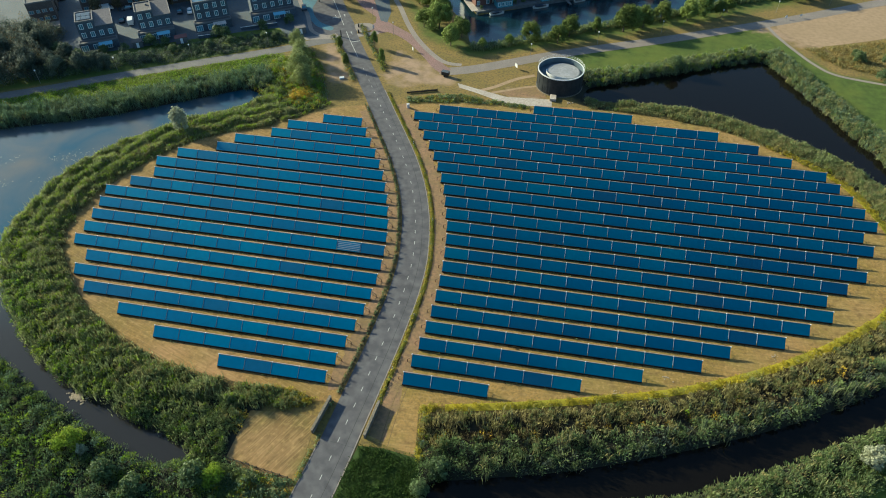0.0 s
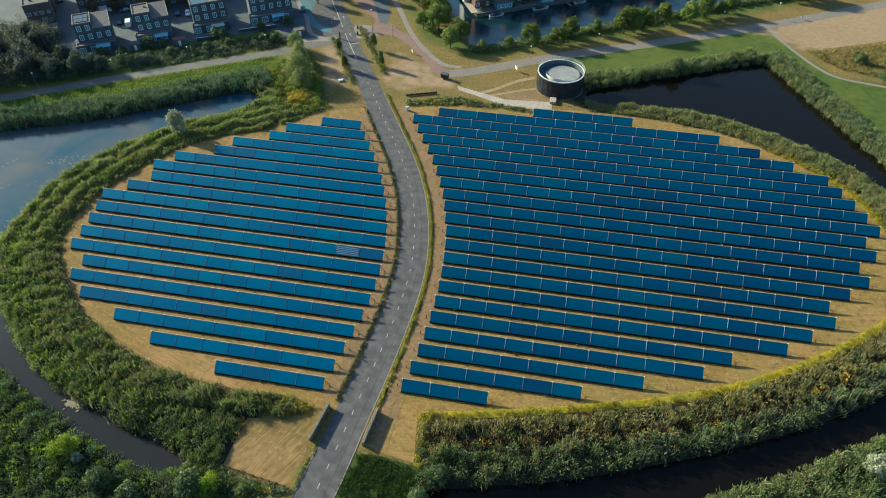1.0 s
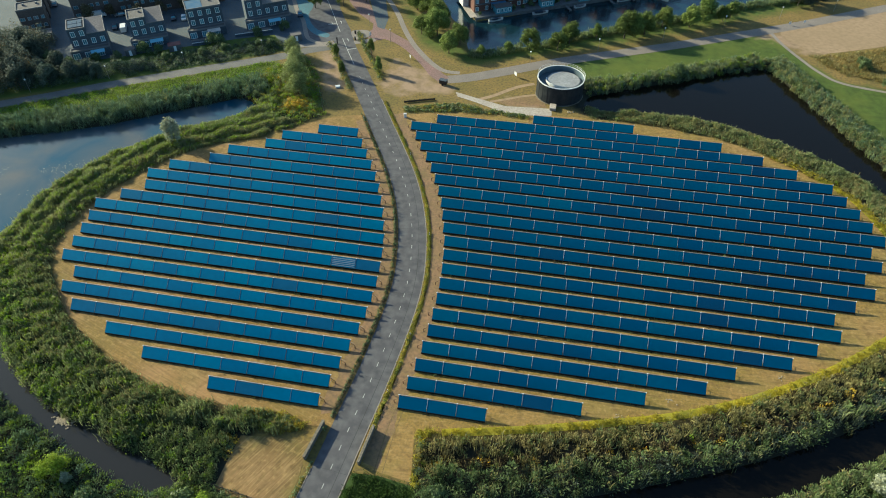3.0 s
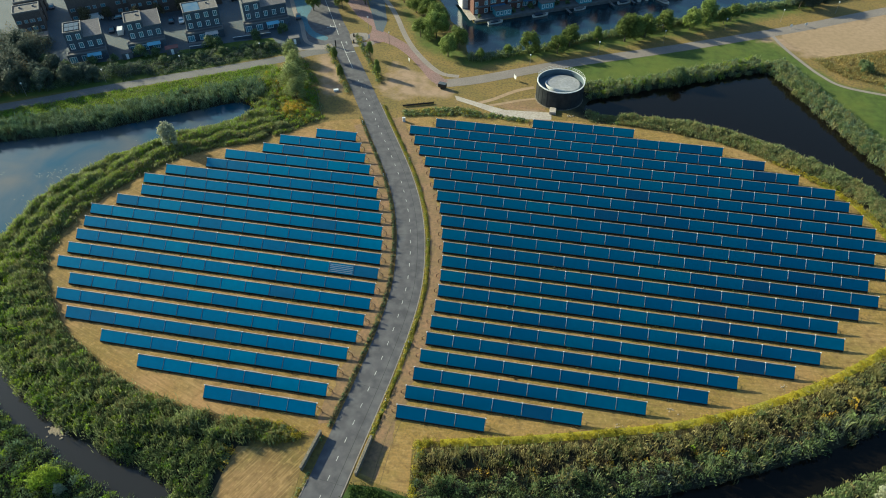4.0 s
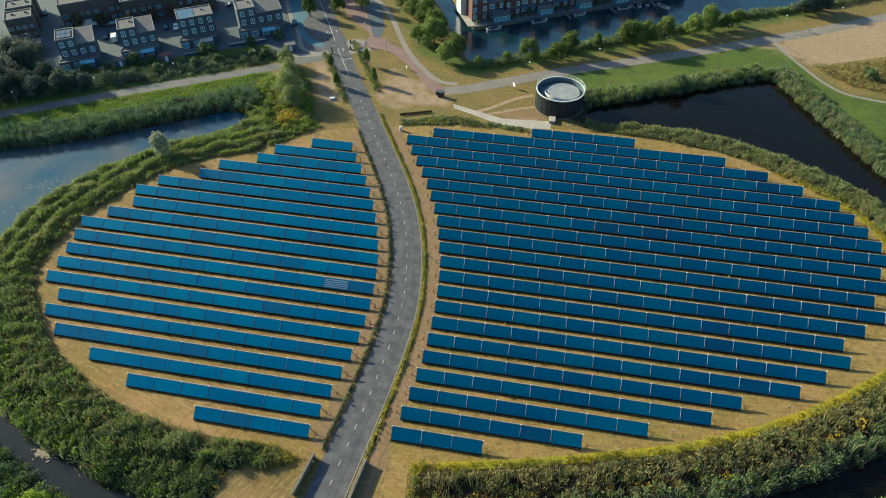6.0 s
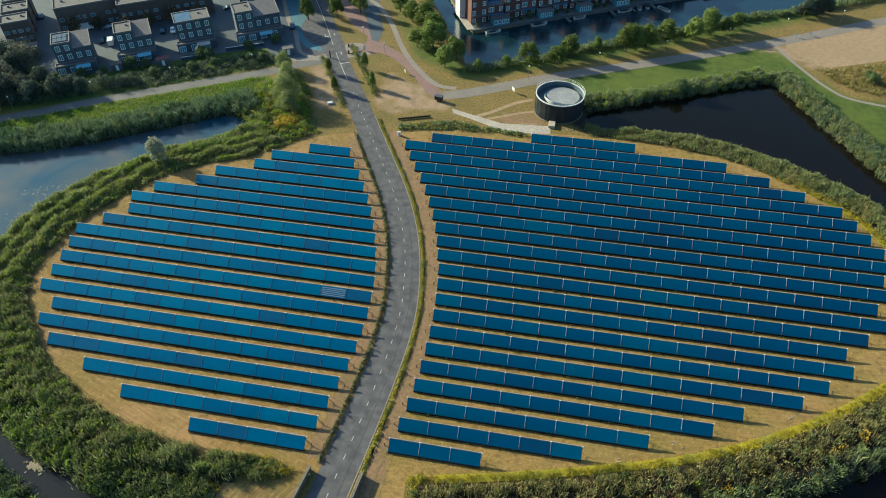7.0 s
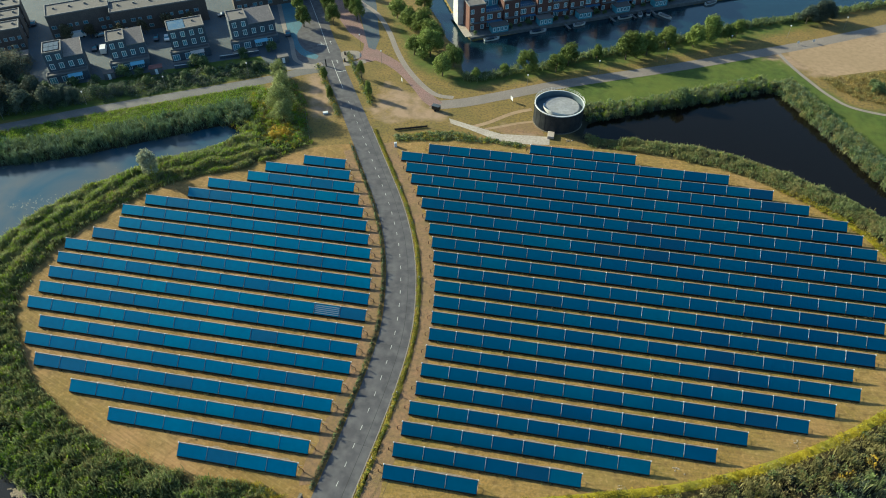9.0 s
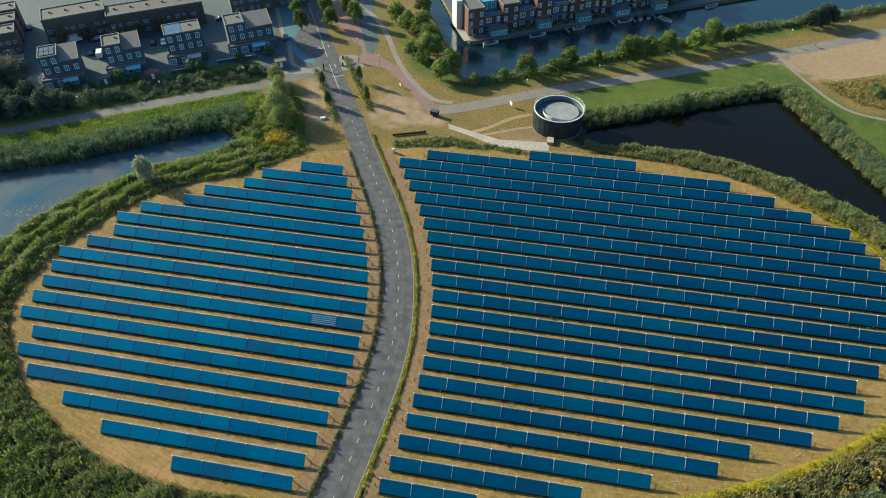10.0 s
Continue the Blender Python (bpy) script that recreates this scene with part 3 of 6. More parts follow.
a_.data.foreach_set("value", green.astype(np.float32))
# dark soil colour under plants stands in for the shade between their stems
shaded_soil = np.zeros(px.shape)
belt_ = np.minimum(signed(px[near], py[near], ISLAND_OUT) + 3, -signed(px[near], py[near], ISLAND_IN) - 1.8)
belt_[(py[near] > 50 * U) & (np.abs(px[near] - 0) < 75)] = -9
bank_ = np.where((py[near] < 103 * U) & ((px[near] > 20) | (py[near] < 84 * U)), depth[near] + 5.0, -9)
shaded_soil[near] = np.clip(0.5 + np.maximum(belt_, np.maximum(bank_, signed(px[near], py[near], plan((-110, -34), (-82, -46.2), (-51, -58.7), (-31, -57.6), (-22.5, -60), (-21, -80), (-110, -80))))) / 1.6, 0, 1)
shaded_soil[near] *= ~((np.abs(px[near] + 17) < 14 * U) & (py[near] < -40 * U))
a_ = ground.data.attributes.new("shaded_soil", 'FLOAT', 'POINT')
a_.data.foreach_set("value", shaded_soil.astype(np.float32))
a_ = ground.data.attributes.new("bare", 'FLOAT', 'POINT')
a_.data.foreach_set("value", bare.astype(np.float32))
WATER_Z = -1.2
for nm, x0, x1, y0, y1, mat, lab in (("water_west", -700, -22, -400, 92 * U, M_WATER_W, "canal water with pale scum and painted sky reflections"), ("water_pond", -22, 25, -400, 92 * U, M_WATER, "calm dark pond water"), ("water_pond_east", 25, 700, -400, 104 * U, M_WATER, "calm dark pond water"), ("water_canal", -700, 25, 92 * U, 700, M_WATER_C, "dark canal water before the houses"), ("water_canal_east", 25, 700, 104 * U, 700, M_WATER_C, "dark canal water before the houses")):
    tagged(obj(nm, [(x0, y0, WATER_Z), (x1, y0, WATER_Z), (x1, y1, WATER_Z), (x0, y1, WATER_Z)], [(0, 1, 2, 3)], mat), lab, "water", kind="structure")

# mown ground of the island, roads and paths
sheet("field", ISLAND_IN, 0.016, M_FIELD, "dry golden mown grass under the collector rows")
road_x = np.interp(ISLAND_IN[:, 1], ROAD[:, 1], ROAD[:, 0])
east_edge = sorted((q for q, rx in zip(ISLAND_IN, road_x) if q[0] > rx + 3), key=lambda q: math.atan2(q[1] - 10, q[0] - 5))
east_edge = [q for q in east_edge if q[0] > -30]
sheet("field_east", east_edge + [on_road_line(y, 3.4) for y in range(51, -37, -3)], 0.021, M_FIELD_E, "olive and golden mown grass under the collector rows")
sheet("yard", plan((-30.6, -46.3), (-25, -45.6), (-18.9, -45.2), (-18.6, -48.5), (-18.5, -53), (-19.4, -57.5), (-26, -57), (-31.2, -55.9), (-31.0, -51)), 0.025, M_YARD, "square of cut straw-coloured grass")
sheet("track_verge", plan((-10, -38), (-1.8, -40.2), (-0.5, -49.4), (-6.5, -48.5), (-10, -47.6)), 0.027, M_FIELD_E, "trodden sandy grass beside the road")
for off, wd in ((7.7, 0.2), (9.3, 0.12)):
    ribbon("wheel_track", np.array([on_road_line(y, off + 0.5 * math.sin((y + 30) * 0.2)) for y in range(-48, -34, 1)]), wd, 0.032, M_TRACK, "dark wheel track in the dry grass")
sheet("lawn_south", plan((-10.2, -49.5), (-6, -49.2), (0.2, -50), (2, -58), (4, -75), (-14, -75), (-12, -60)), 0.025, M_LAWN, "dark green grass beside the road")
sheet("sand_lot", spline(plan((84, 124.5), (100, 133.5), (124, 146.5), (160, 166), (168, 150), (135, 130), (118, 121), (104, 114.5), (94, 111), (89, 114)), 4, True), 0.014, M_SAND, "bare sandy lot beside the path")
sheet("housing_paving", plan((-71, 85.5), (-58, 90), (-64, 103), (-72, 117), (-90, 150), (-110, 190), (-260, 120), (-175, 74), (-150, 72), (-140, 63.5), (-130, 64.5), (-118, 70.5), (-104, 78.5), (-88, 87.5), (-77, 92.5)), 0.01, M_PAVE, "grey paved streets between the houses")
sheet("plaza", plan((-76, 156), (-67.3, 137.8), (-60.3, 121.3), (-55.4, 114), (-46.8, 101.6), (-47.8, 99), (-45.5, 93.4), (-41.2, 96), (-35.7, 93.5), (-33.7, 96.3), (-41.8, 102.3), (-45.7, 106), (-52.7, 120.6), (-60.7, 139), (-68, 158)), 0.014, M_RED, "reddish paved cycle crossing")
sheet("side_street", plan((-64, 150), (-56.5, 131.5), (-50, 115), (-45.4, 103.5), (-42.9, 102.5), (-43.4, 110.2), (-45.2, 115.8), (-50.8, 134.4), (-57, 150)), 0.02, M_PAVE, "paved side street in painted blue shade beside the trees")
sheet("junction", plan((-92, 150), (-81.5, 126), (-75.4, 109.5), (-70.9, 103.3), (-65.6, 92.6), (-60.3, 90.1), (-57.3, 92), (-51.4, 87.3), (-50, 92), (-58, 110), (-67.4, 126), (-80, 150)), 0.022, M_ASPHALT, "grey asphalt turning area beside the road")
# added sheet whose blue stands in for shade on the asphalt
sheet("blue_lane", spline(plan((-86.8, 134.2), (-77.7, 116.6), (-73.7, 108.5), (-69.3, 101.0), (-64.9, 95.6), (-59.9, 93.6), (-59.6, 96.1), (-64.3, 98.4), (-68.2, 103), (-70.8, 109), (-71.2, 114.7), (-75, 126), (-79.0, 135.6)), 3, True), 0.028, M_BLUESHADE, "blue shade painted on asphalt bending into the junction")
sheet("quay_ground", plan((-14.3, 116.2), (-21, 127.4), (-40, 170), (-30, 200), (70, 200), (70, 163)), 0.018, M_PAVE, "paving toned as blue shade behind the canal houses")
sheet("crossing_lawn", plan((-62.5, 115.9), (-59.1, 117.3), (-55.2, 113.2), (-47.4, 105.7), (-46.6, 101.4), (-53.4, 99.8)), 0.03, M_GROUND, "small triangle of lawn between the lanes")
ribbon("road", ROAD, 7.0, 0.05, M_ASPHALT, "grey asphalt two-lane road curving across the island")
ribbon("verge_strip_east", np.array([on_road_line(y, 4.5) for y in range(-46, 58, 2)]), 0.8, 0.03, M_VERGE, "yellow-green grass verge along the road")
ribbon("path_west", spline(plan((-235, -12), (-141, 37.5), (-114.5, 53.5), (-92, 66.5), (-71, 78.5), (-62, 85), (-54, 89)), 8), 4.6, 0.03, M_SHADEPATH, "shade-toned asphalt path along the dike")
ribbon("path_east", spline(plan((-18, 74.5), (-10, 77.5), (0, 83), (16.4, 92.2), (51.5, 109), (89.5, 129), (123.7, 149), (180, 180), (300, 250)), 8), 5.0, 0.032, M_PATHE, "worn asphalt path along the canal")
ribbon("cycle_path", spline(plan((-37.5, 96.6), (-32.8, 92.8), (-28.4, 87.9), (-24, 82), (-20.9, 77.4), (-17.8, 74.6)), 8), 4.4, 0.036, M_RED, "faded red asphalt cycle path")
ribbon("footpath", spline(plan((-72, 160), (-60, 139), (-49, 127.5), (-42, 116), (-36.3, 103.6), (-32, 95.4), (-27.6, 88.8), (-22.8, 82.9), (-18.6, 79.6), (-14, 79.2)), 8), 1.9, 0.045, M_PATH, "pale paved footpath bending past the trees")
ribbon("sand_path", spline(plan((80, 125), (83, 115), (87.3, 105.3), (91, 98.5), (96.2, 93.2), (109, 90), (140, 84)), 8), 1.3, 0.026, M_PATH, "narrow pale path through the grass")
sheet("drive", plan((-13.4, 68.6), (-12.5, 66.3), (-7.2, 64.3), (-2.6, 62.2), (1.2, 60.3), (4.0, 59.8), (14.4, 60.9), (14.2, 64.6), (8, 64.2), (1.5, 63.7), (-5.8, 66.0)), 0.04, M_PALEPATH, "pale concrete drive to the tank")
ribbon("track", spline(plan((-6.5, 65.7), (-2.4, 68.6), (2.3, 73.2), (5.6, 75.6), (8.4, 77)), 6), 1.5, 0.034, M_SAND, "pale sandy track beside the tank")
ribbon("track_short", spline(plan((-3, 65.2), (1.0, 67.2), (5.1, 69.4), (9.2, 71.0)), 6), 1.1, 0.036, M_SAND, "pale sandy track beside the tank")
sheet("tank_yard", spline(plan((-1, 66.4), (2, 64.4), (9.6, 65.4), (12.6, 65.2), (10, 70), (5.1, 68.8)), 4, True), 0.024, M_SOIL, "orange trodden soil before the tank")
ribbon("cross_path", spline(plan((-71, 84.5), (-64, 87.5), (-57, 89.5), (-50, 92), (-44, 95)), 6), 2.6, 0.046, M_PATH, "pale footway crossing at the junction")
ribbon("footway_west", spline(plan((-57, 91.5), (-60, 89.6), (-64, 91), (-66.6, 94), (-71.2, 104), (-76.4, 112.1), (-92, 145)), 6), 1.6, 0.05, M_PATH, "pale footway beside the parking bay")

for nm, off, wd in (("soil_strip_east", 6.6, 3.4), ("soil_strip_west", -5.9, 2.6)):
    ribbon(nm, np.array([on_road_line(y, off + 0.35 * math.sin(y * 0.9) + 0.2 * math.sin(y * 2.3)) for y in range(-47 if off > 0 else -40, 53, 1)]), wd, 0.03 if off > 0 else 0.028, M_SOIL, "trodden reddish soil beside the verge")

# lane dashes, each a painted mark on the road
road_ob = bpy.data.objects["road"]
dash_mesh = None
s0 = float(np.interp(-31.4 * U, ROAD[:, 1], arc)) - 11 * 4.06
s1 = float(arc[np.argmin(np.abs(ROAD[:, 1] - 73 * U))])
s_ = s0
while s_ < s1:
    x, y, a = on_road(s_)
    if dash_mesh is None:
        d_ = obj("lane_dash", [(-0.55, -0.065, 0), (0.55, -0.065, 0), (0.55, 0.065, 0), (-0.55, 0.065, 0)], [(0, 1, 2, 3)], M_MARK, road_ob)
        dash_mesh = d_.data
    else:
        d_ = new("lane_dash", dash_mesh)
        d_.parent = road_ob
    d_.matrix_world = pose(x, y, 0.075, 0, 0, math.degrees(a))
    s_ += 4.06
for name, a_, b_, off in (("solid_line", 78, 95, 0.0), ("solid_line", 98, 140, 0.0)):
    seg = [on_road(s)[:2] for s in np.arange(arc[np.argmin(np.abs(ROAD[:, 1] - a_ * U))], arc[np.argmin(np.abs(ROAD[:, 1] - b_ * U))], 2.0)]
    o_ = ribbon(name, seg, 0.2, 0.10, M_MARK, "")
    for key in ("category", "kind"):
        if key in o_:
            del o_[key]
    o_.parent = road_ob

for nm, ya, off0, off1, wd in (("stop_line", 87.0, 0.2, 3.3, 0.35), ("stop_line", 103.5, -3.3, -0.2, 0.35)):
    s = np.interp(ya * U, ROAD[:, 1], arc)
    x, y, a = on_road(s)
    d_ = obj(nm, [(-wd / 2, -off1, 0), (wd / 2, -off1, 0), (wd / 2, -off0, 0), (-wd / 2, -off0, 0)], [(0, 1, 2, 3)], M_MARK, road_ob)
    d_.matrix_world = pose(x, y, 0.10, 0, 0, math.degrees(a))
for ya, off in ((104.1, 1.7), (104.1, -1.7), (92.5, 1.7)):
    x, y, a = on_road(np.interp(ya * U, ROAD[:, 1], arc), off)
    d_ = obj("lane_arrow", [(-1.2, -0.09, 0), (0.3, -0.09, 0), (0.3, -0.4, 0), (1.2, 0, 0), (0.3, 0.4, 0), (0.3, 0.09, 0), (-1.2, 0.09, 0)], [(0, 1, 2, 3, 4, 5, 6)], M_MARK, road_ob)
    d_.matrix_world = pose(x, y, 0.10, 0, 0, math.degrees(a) + (180 if off < 0 else 0))
for k, s in enumerate(np.arange(s0, s1 + 60, 23.0)):
    x, y, a = on_road(s + 0.8 * math.sin(k * 2.3))
    d_ = obj("tar_seam", [(-0.025, -3.4, 0), (0.025, -3.4, 0), (0.065, 0.1, 0), (0.025, 3.4, 0), (-0.025, 3.4, 0), (0.015, 0.1, 0)], [(0, 1, 2, 3, 4, 5)], M_SEAL, road_ob)
    d_.matrix_world = pose(x, y, 0.055, 0, 0, math.degrees(a))
for nm, off, wd, mt, ya, yb, zz in (("tar_seam", 1.75, 0.09, M_SEAL, -75, 72, 0.056), ("kerb", 3.62, 0.22, M_PATH, -80, 60, 0.09), ("kerb", -3.62, 0.18, M_PATH, -80, -49, 0.09)):
    seg = [on_road(s, off)[:2] for s in np.arange(arc[np.argmin(np.abs(ROAD[:, 1] - ya * U))], arc[np.argmin(np.abs(ROAD[:, 1] - yb * U))], 2.0)]
    o_ = ribbon(nm, seg, wd, zz, mt, "", thick=0.06)
    for key in ("category", "kind"):
        if key in o_:
            del o_[key]
    o_.parent = road_ob

# ---- collector rows ----
TILT_P, LEN_P, W_P = 40.0, 2.45, 5.2 * U
TOP = 2.02
ct, st = math.cos(radians(TILT_P)), math.sin(radians(TILT_P))


def slab_mesh(name, mats, x0, x1, s0, s1, n0, n1, bev=0.0):
    """A slab on the tilted plane: x along the row, s down the slope from the top edge, n off the plane."""
    bm = bmesh.new()
    v = []
    for n in (n0, n1):
        for x, s in ((x0, s0), (x1, s0), (x1, s1), (x0, s1)):
            v.append(bm.verts.new((x, -s * ct - n * st, TOP - s * st + n * ct)))
    fs = [bm.faces.new([v[i] for i in f]) for f in ((0, 1, 2, 3), (7, 6, 5, 4), (4, 5, 1, 0), (5, 6, 2, 1), (6, 7, 3, 2), (7, 4, 0, 3))]
    bmesh.ops.recalc_face_normals(bm, faces=fs)
    if len(mats) > 1:
        for f in bm.faces:
            f.material_index = 1
        top = max(bm.faces, key=lambda f: f.calc_center_median().z * 0 + f.normal.dot(Vector((0, -st, ct))))
        top.material_index = 0
        r = bmesh.ops.inset_individual(bm, faces=[top], thickness=0.045)
        for f in r["faces"]:
            f.material_index = 1
    me = bpy.data.meshes.new(name)
    bm.to_mesh(me)
    bm.free()
    for m in mats:
        me.materials.append(m)
    return me


ME_PANEL = slab_mesh("panel", (M_GLASSP, M_DARK), 0.05, W_P - 0.05, 0.0, LEN_P, -0.07, 0.07)
ME_PANEL_W = slab_mesh("panel_w", (M_GLASSLIT, M_DARK), 0.05, W_P - 0.05, 0.0, LEN_P, -0.07, 0.07)
ME_BARE = slab_mesh("bare_panel", (M_GLASSLIT, M_DARK), 0.05, W_P - 0.05, 0.0, LEN_P, -0.07, 0.05)
ME_ABSORBER = [slab_mesh("absorber_strip", (M_GREYP,), 0.18, W_P - 0.18, s, s + 0.2, 0.04, 0.075) for s in (0.3, 0.72, 1.14, 1.56, 1.98)]
ME_SEAM = slab_mesh("seam_cover", (M_SEAMS,), -0.045, 0.045, -0.05, LEN_P * 0.74, -0.03, 0.10)
ME_SEAM_W = slab_mesh("seam_cover_w", (M_SEAMB,), -0.035, 0.035, -0.05, LEN_P * 0.85, -0.03, 0.09)
bm_ = bmesh.new()
tube_into(bm_, (0, -0.1, 0), (0, -0.1, TOP - 0.1), 0.06, 0.06, 6)
tube_into(bm_, (0, -LEN_P * ct + 0.2, 0), (0, -LEN_P * ct + 0.2, TOP - LEN_P * st), 0.06, 0.06, 6)
tube_into(bm_, (0, -0.1, 0.5), (0, -LEN_P * ct + 0.2, TOP - LEN_P * st - 0.12), 0.04, 0.04, 6)
ME_POST = bpy.data.meshes.new("post")
bm_.to_mesh(ME_POST)
bm_.free()
ME_POST.materials.append(M_STEEL)
bm_ = bmesh.new()
tube_into(bm_, (0, 0.06, TOP - 0.06), (0, 0.06, TOP + 0.13), 0.15, 0.13, 8)
ME_CAP = bpy.data.meshes.new("vent_cap")
bm_.to_mesh(ME_CAP)
bm_.free()
ME_CAP.materials.append(M_WHITE)


def child(name, me, parent, x=0.0):
    o = new(name, me)
    o.parent = parent
    o.location = (x, 0, 0)
    return o


def collector_row(x, y, count, pitch, bare=-1, road_end=-1):
    row = thing("collector_row", pose(U * x, U * y + 0.42, 0.02), "row of tilted blue glass solar collectors with sky sheen painted on" if road_end > 0 else "row of tilted deep blue glass solar collectors on dry grass", "solar collectors", "collector rows on the island")
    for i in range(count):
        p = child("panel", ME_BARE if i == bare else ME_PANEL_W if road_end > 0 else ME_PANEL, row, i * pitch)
        p.scale.x = pitch / W_P
        if i == bare:
            p["label"] = "collector with bare grey absorber strips"
            for me in ME_ABSORBER:
                child("absorber_strip", me, p)
    for i in range(count + 1):
        child("post", ME_POST, row, i * pitch)
        child("vent_cap", ME_CAP, row, i * pitch)
        if 0 < i < count:
            child("seam_cover", ME_SEAM_W if road_end > 0 else ME_SEAM, row, i * pitch)
    bm = bmesh.new()
    tube_into(bm, (-0.1, 0.14, TOP - 0.03), (count * pitch + 0.1, 0.14, TOP - 0.03), 0.09, 0.09, 8)
    part("header_pipe", bm, M_PIPEW if road_end > 0 else M_PIPE, row)
    # rail deepened into a dark board that stands in for shade under the panels
    bm = bmesh.new()
    yb, zb = -LEN_P * ct, TOP - LEN_P * st
    box_into(bm, 0, count * pitch, yb + 0.0, yb + 0.10, zb - 0.42, zb - 0.03)
    part("lower_rail", bm, M_DARK, row)
    # a short connection stub in the ground beside the end that faces the road
    xs = count * pitch + 1.0 if road_end > 0 else -1.0
    bm = bmesh.new()
    tube_into(bm, (xs, -0.5, 0), (xs, -0.5, 0.95), 0.09, 0.09, 6)
    tube_into(bm, (xs, -0.5, 0.85), (xs - road_end * 0.95, -0.4, TOP - 0.5), 0.06, 0.06, 6)
    part("connection_pipe", bm, M_RUST, row, "brown connection pipe")
    return row


def strip_quad(x, y, length, rng_):
    """A ragged pale strip on the ground behind one row: vertices of a narrow band."""
    k = max(2, int(length / 1.5))
    xs = np.linspace(-0.5, length + 0.5, k)
    lo = 0.55 + rng_.uniform(-0.12, 0.12, k)
    hi = lo + (0.95 + rng_.uniform(-0.3, 0.3, k)) * np.clip(np.minimum(np.arange(k), np.arange(k)[::-1]) / 1.5, 0.05, 1)
    return [(U * x + a, U * y + b, 0.033) for a, b in zip(xs, lo)] + [(U * x + a, U * y + b, 0.033) for a, b in zip(xs, hi)], k


STRIPS = []
R_START = (-5.7, -5.02, -4.47, -4.08, -3.8, -3.7, -3.72, -3.88, -4.19, -4.63, -5.22, -6.19, -7.16, -8.27, -9.71, -11.41, -13.19, -15.22, -17.55, -19.74, -21.9, -15.74, 9.67)
R_COUNT = (3, 6, 8, 10, 11, 13, 14, 15, 15, 16, 17, 17, 18, 18, 19, 19, 19, 19, 19, 18, 17, 14, 5)
L_END = (-19.42, -18.76, -18.1, -17.46, -16.84, -16.53, -16.46, -16.56, -16.98, -17.52, -18.29, -19.37, -20.61, -22.11, -23.76, -25.66, -27.84, -30.17, -32.55, -34.86)
L_COUNT = (4, 7, 9, 11, 12, 12, 13, 13, 13, 13, 13, 12, 11, 11, 10, 8, 7, 5, 4, 2)
for k, (x, n) in enumerate(zip(R_START, R_COUNT)):
    pitch = U * (5.16 + 0.00023 * k * k)
    STRIPS.append((x, -35.12 + 4.13 * k + 0.0032 * k * k, n * pitch))
    collector_row(x, -35.12 + 4.13 * k + 0.0032 * k * k, n, pitch)
for k, (x, n) in enumerate(zip(L_END, L_COUNT)):
    pitch = U * (5.19 + 0.0115 * k)
    STRIPS.append((x - n * pitch / U, -37.4 + 4.17 * k + 0.0030 * k * k, n * pitch))
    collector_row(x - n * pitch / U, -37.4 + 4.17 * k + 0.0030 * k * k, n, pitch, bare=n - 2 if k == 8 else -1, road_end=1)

sv_, sf_ = [], []
r_ = np.random.default_rng(8)
for x, y, ln in STRIPS:
    vs_, k = strip_quad(x, y + 0.42 / U, ln, r_)
    o0 = len(sv_)
    sv_ += vs_
    sf_ += [(o0 + i, o0 + i + 1, o0 + k + i + 1, o0 + k + i) for i in range(k - 1)]
tagged(obj("stubble_strip", sv_, sf_, M_STRIP), "pale dry stubble strips behind the collector rows", "ground", kind="structure")

# ---- parapets of the culvert ----


def parapet(a, b, label):
    (x0, y0), (x1, y1) = plan(a, b)
    L = math.hypot(x1 - x0, y1 - y0)
    e = thing("parapet", pose(x0, y0, 0, 0, 0, math.degrees(math.atan2(y1 - y0, x1 - x0))), label, "parapet", "culvert parapets")
    box("wall", 0, L, -0.2, 0.2, 0, 1.25, M_OLDWALL, e, bevel=0.03)
    box("coping", -0.08, L + 0.08, -0.28, 0.28, 1.25, 1.4, M_OLDWALL, e, bevel=0.03)


parapet((-18.5, -48.7), (-17.4, -41.6), "weathered concrete parapet beside the road")
parapet((-9.5, -48.0), (-8.7, -41.0), "weathered concrete parapet beside the road")

# ---- tank ----
TX, TY, TR, TZ = U * 15.68, U * 72.75, 7.47, 6.2


def ring_into(bm, prof, sides=64):
    rings = [[bm.verts.new((r * math.cos(2 * math.pi * k / sides), r * math.sin(2 * math.pi * k / sides), z)) for k in range(sides)] for r, z in prof]
    for a, b in zip(rings, rings[1:]):
        for k in range(sides):
            bm.faces.new((a[k], a[(k + 1) % sides], b[(k + 1) % sides], b[k]))


tank = thing("water_tank", pose(TX, TY, 0), "round dark storage tank with white rim and grey roof", "tank")
bm_ = bmesh.new()
ring_into(bm_, [(TR, 0), (TR, TZ), (TR - 0.2, TZ)])
part("wall", bm_, M_TANK, tank)
bm_ = bmesh.new()
ring_into(bm_, [(TR - 0.2, TZ), (TR - 0.25, TZ - 0.1), (TR - 0.25, 4.2), (0.01, 4.2)])
part("inner_wall", bm_, M_TANKSHADE, tank, "inner wall with bluish shade painted in")
bm_ = bmesh.new()
ring_into(bm_, [(TR + 0.02, TZ - 0.22), (TR + 0.06, TZ - 0.2), (TR + 0.06, TZ + 0.05), (TR - 0.26, TZ + 0.05), (TR - 0.26, TZ - 0.1)])
part("rim", bm_, M_WHITE, tank, "pale steel rim")
bm_ = bmesh.new()
ring_into(bm_, [(5.3, 4.2), (5.3, 4.9), (5.1, 5.0), (0.01, 5.15)])
part("roof", bm_, M_MEMBRANE, tank, "pale grey membrane roof").location = (0.9, 0.6, 0)
# a lip that rises along the south-western half of the floating roof
bm_ = bmesh.new()
lip = []
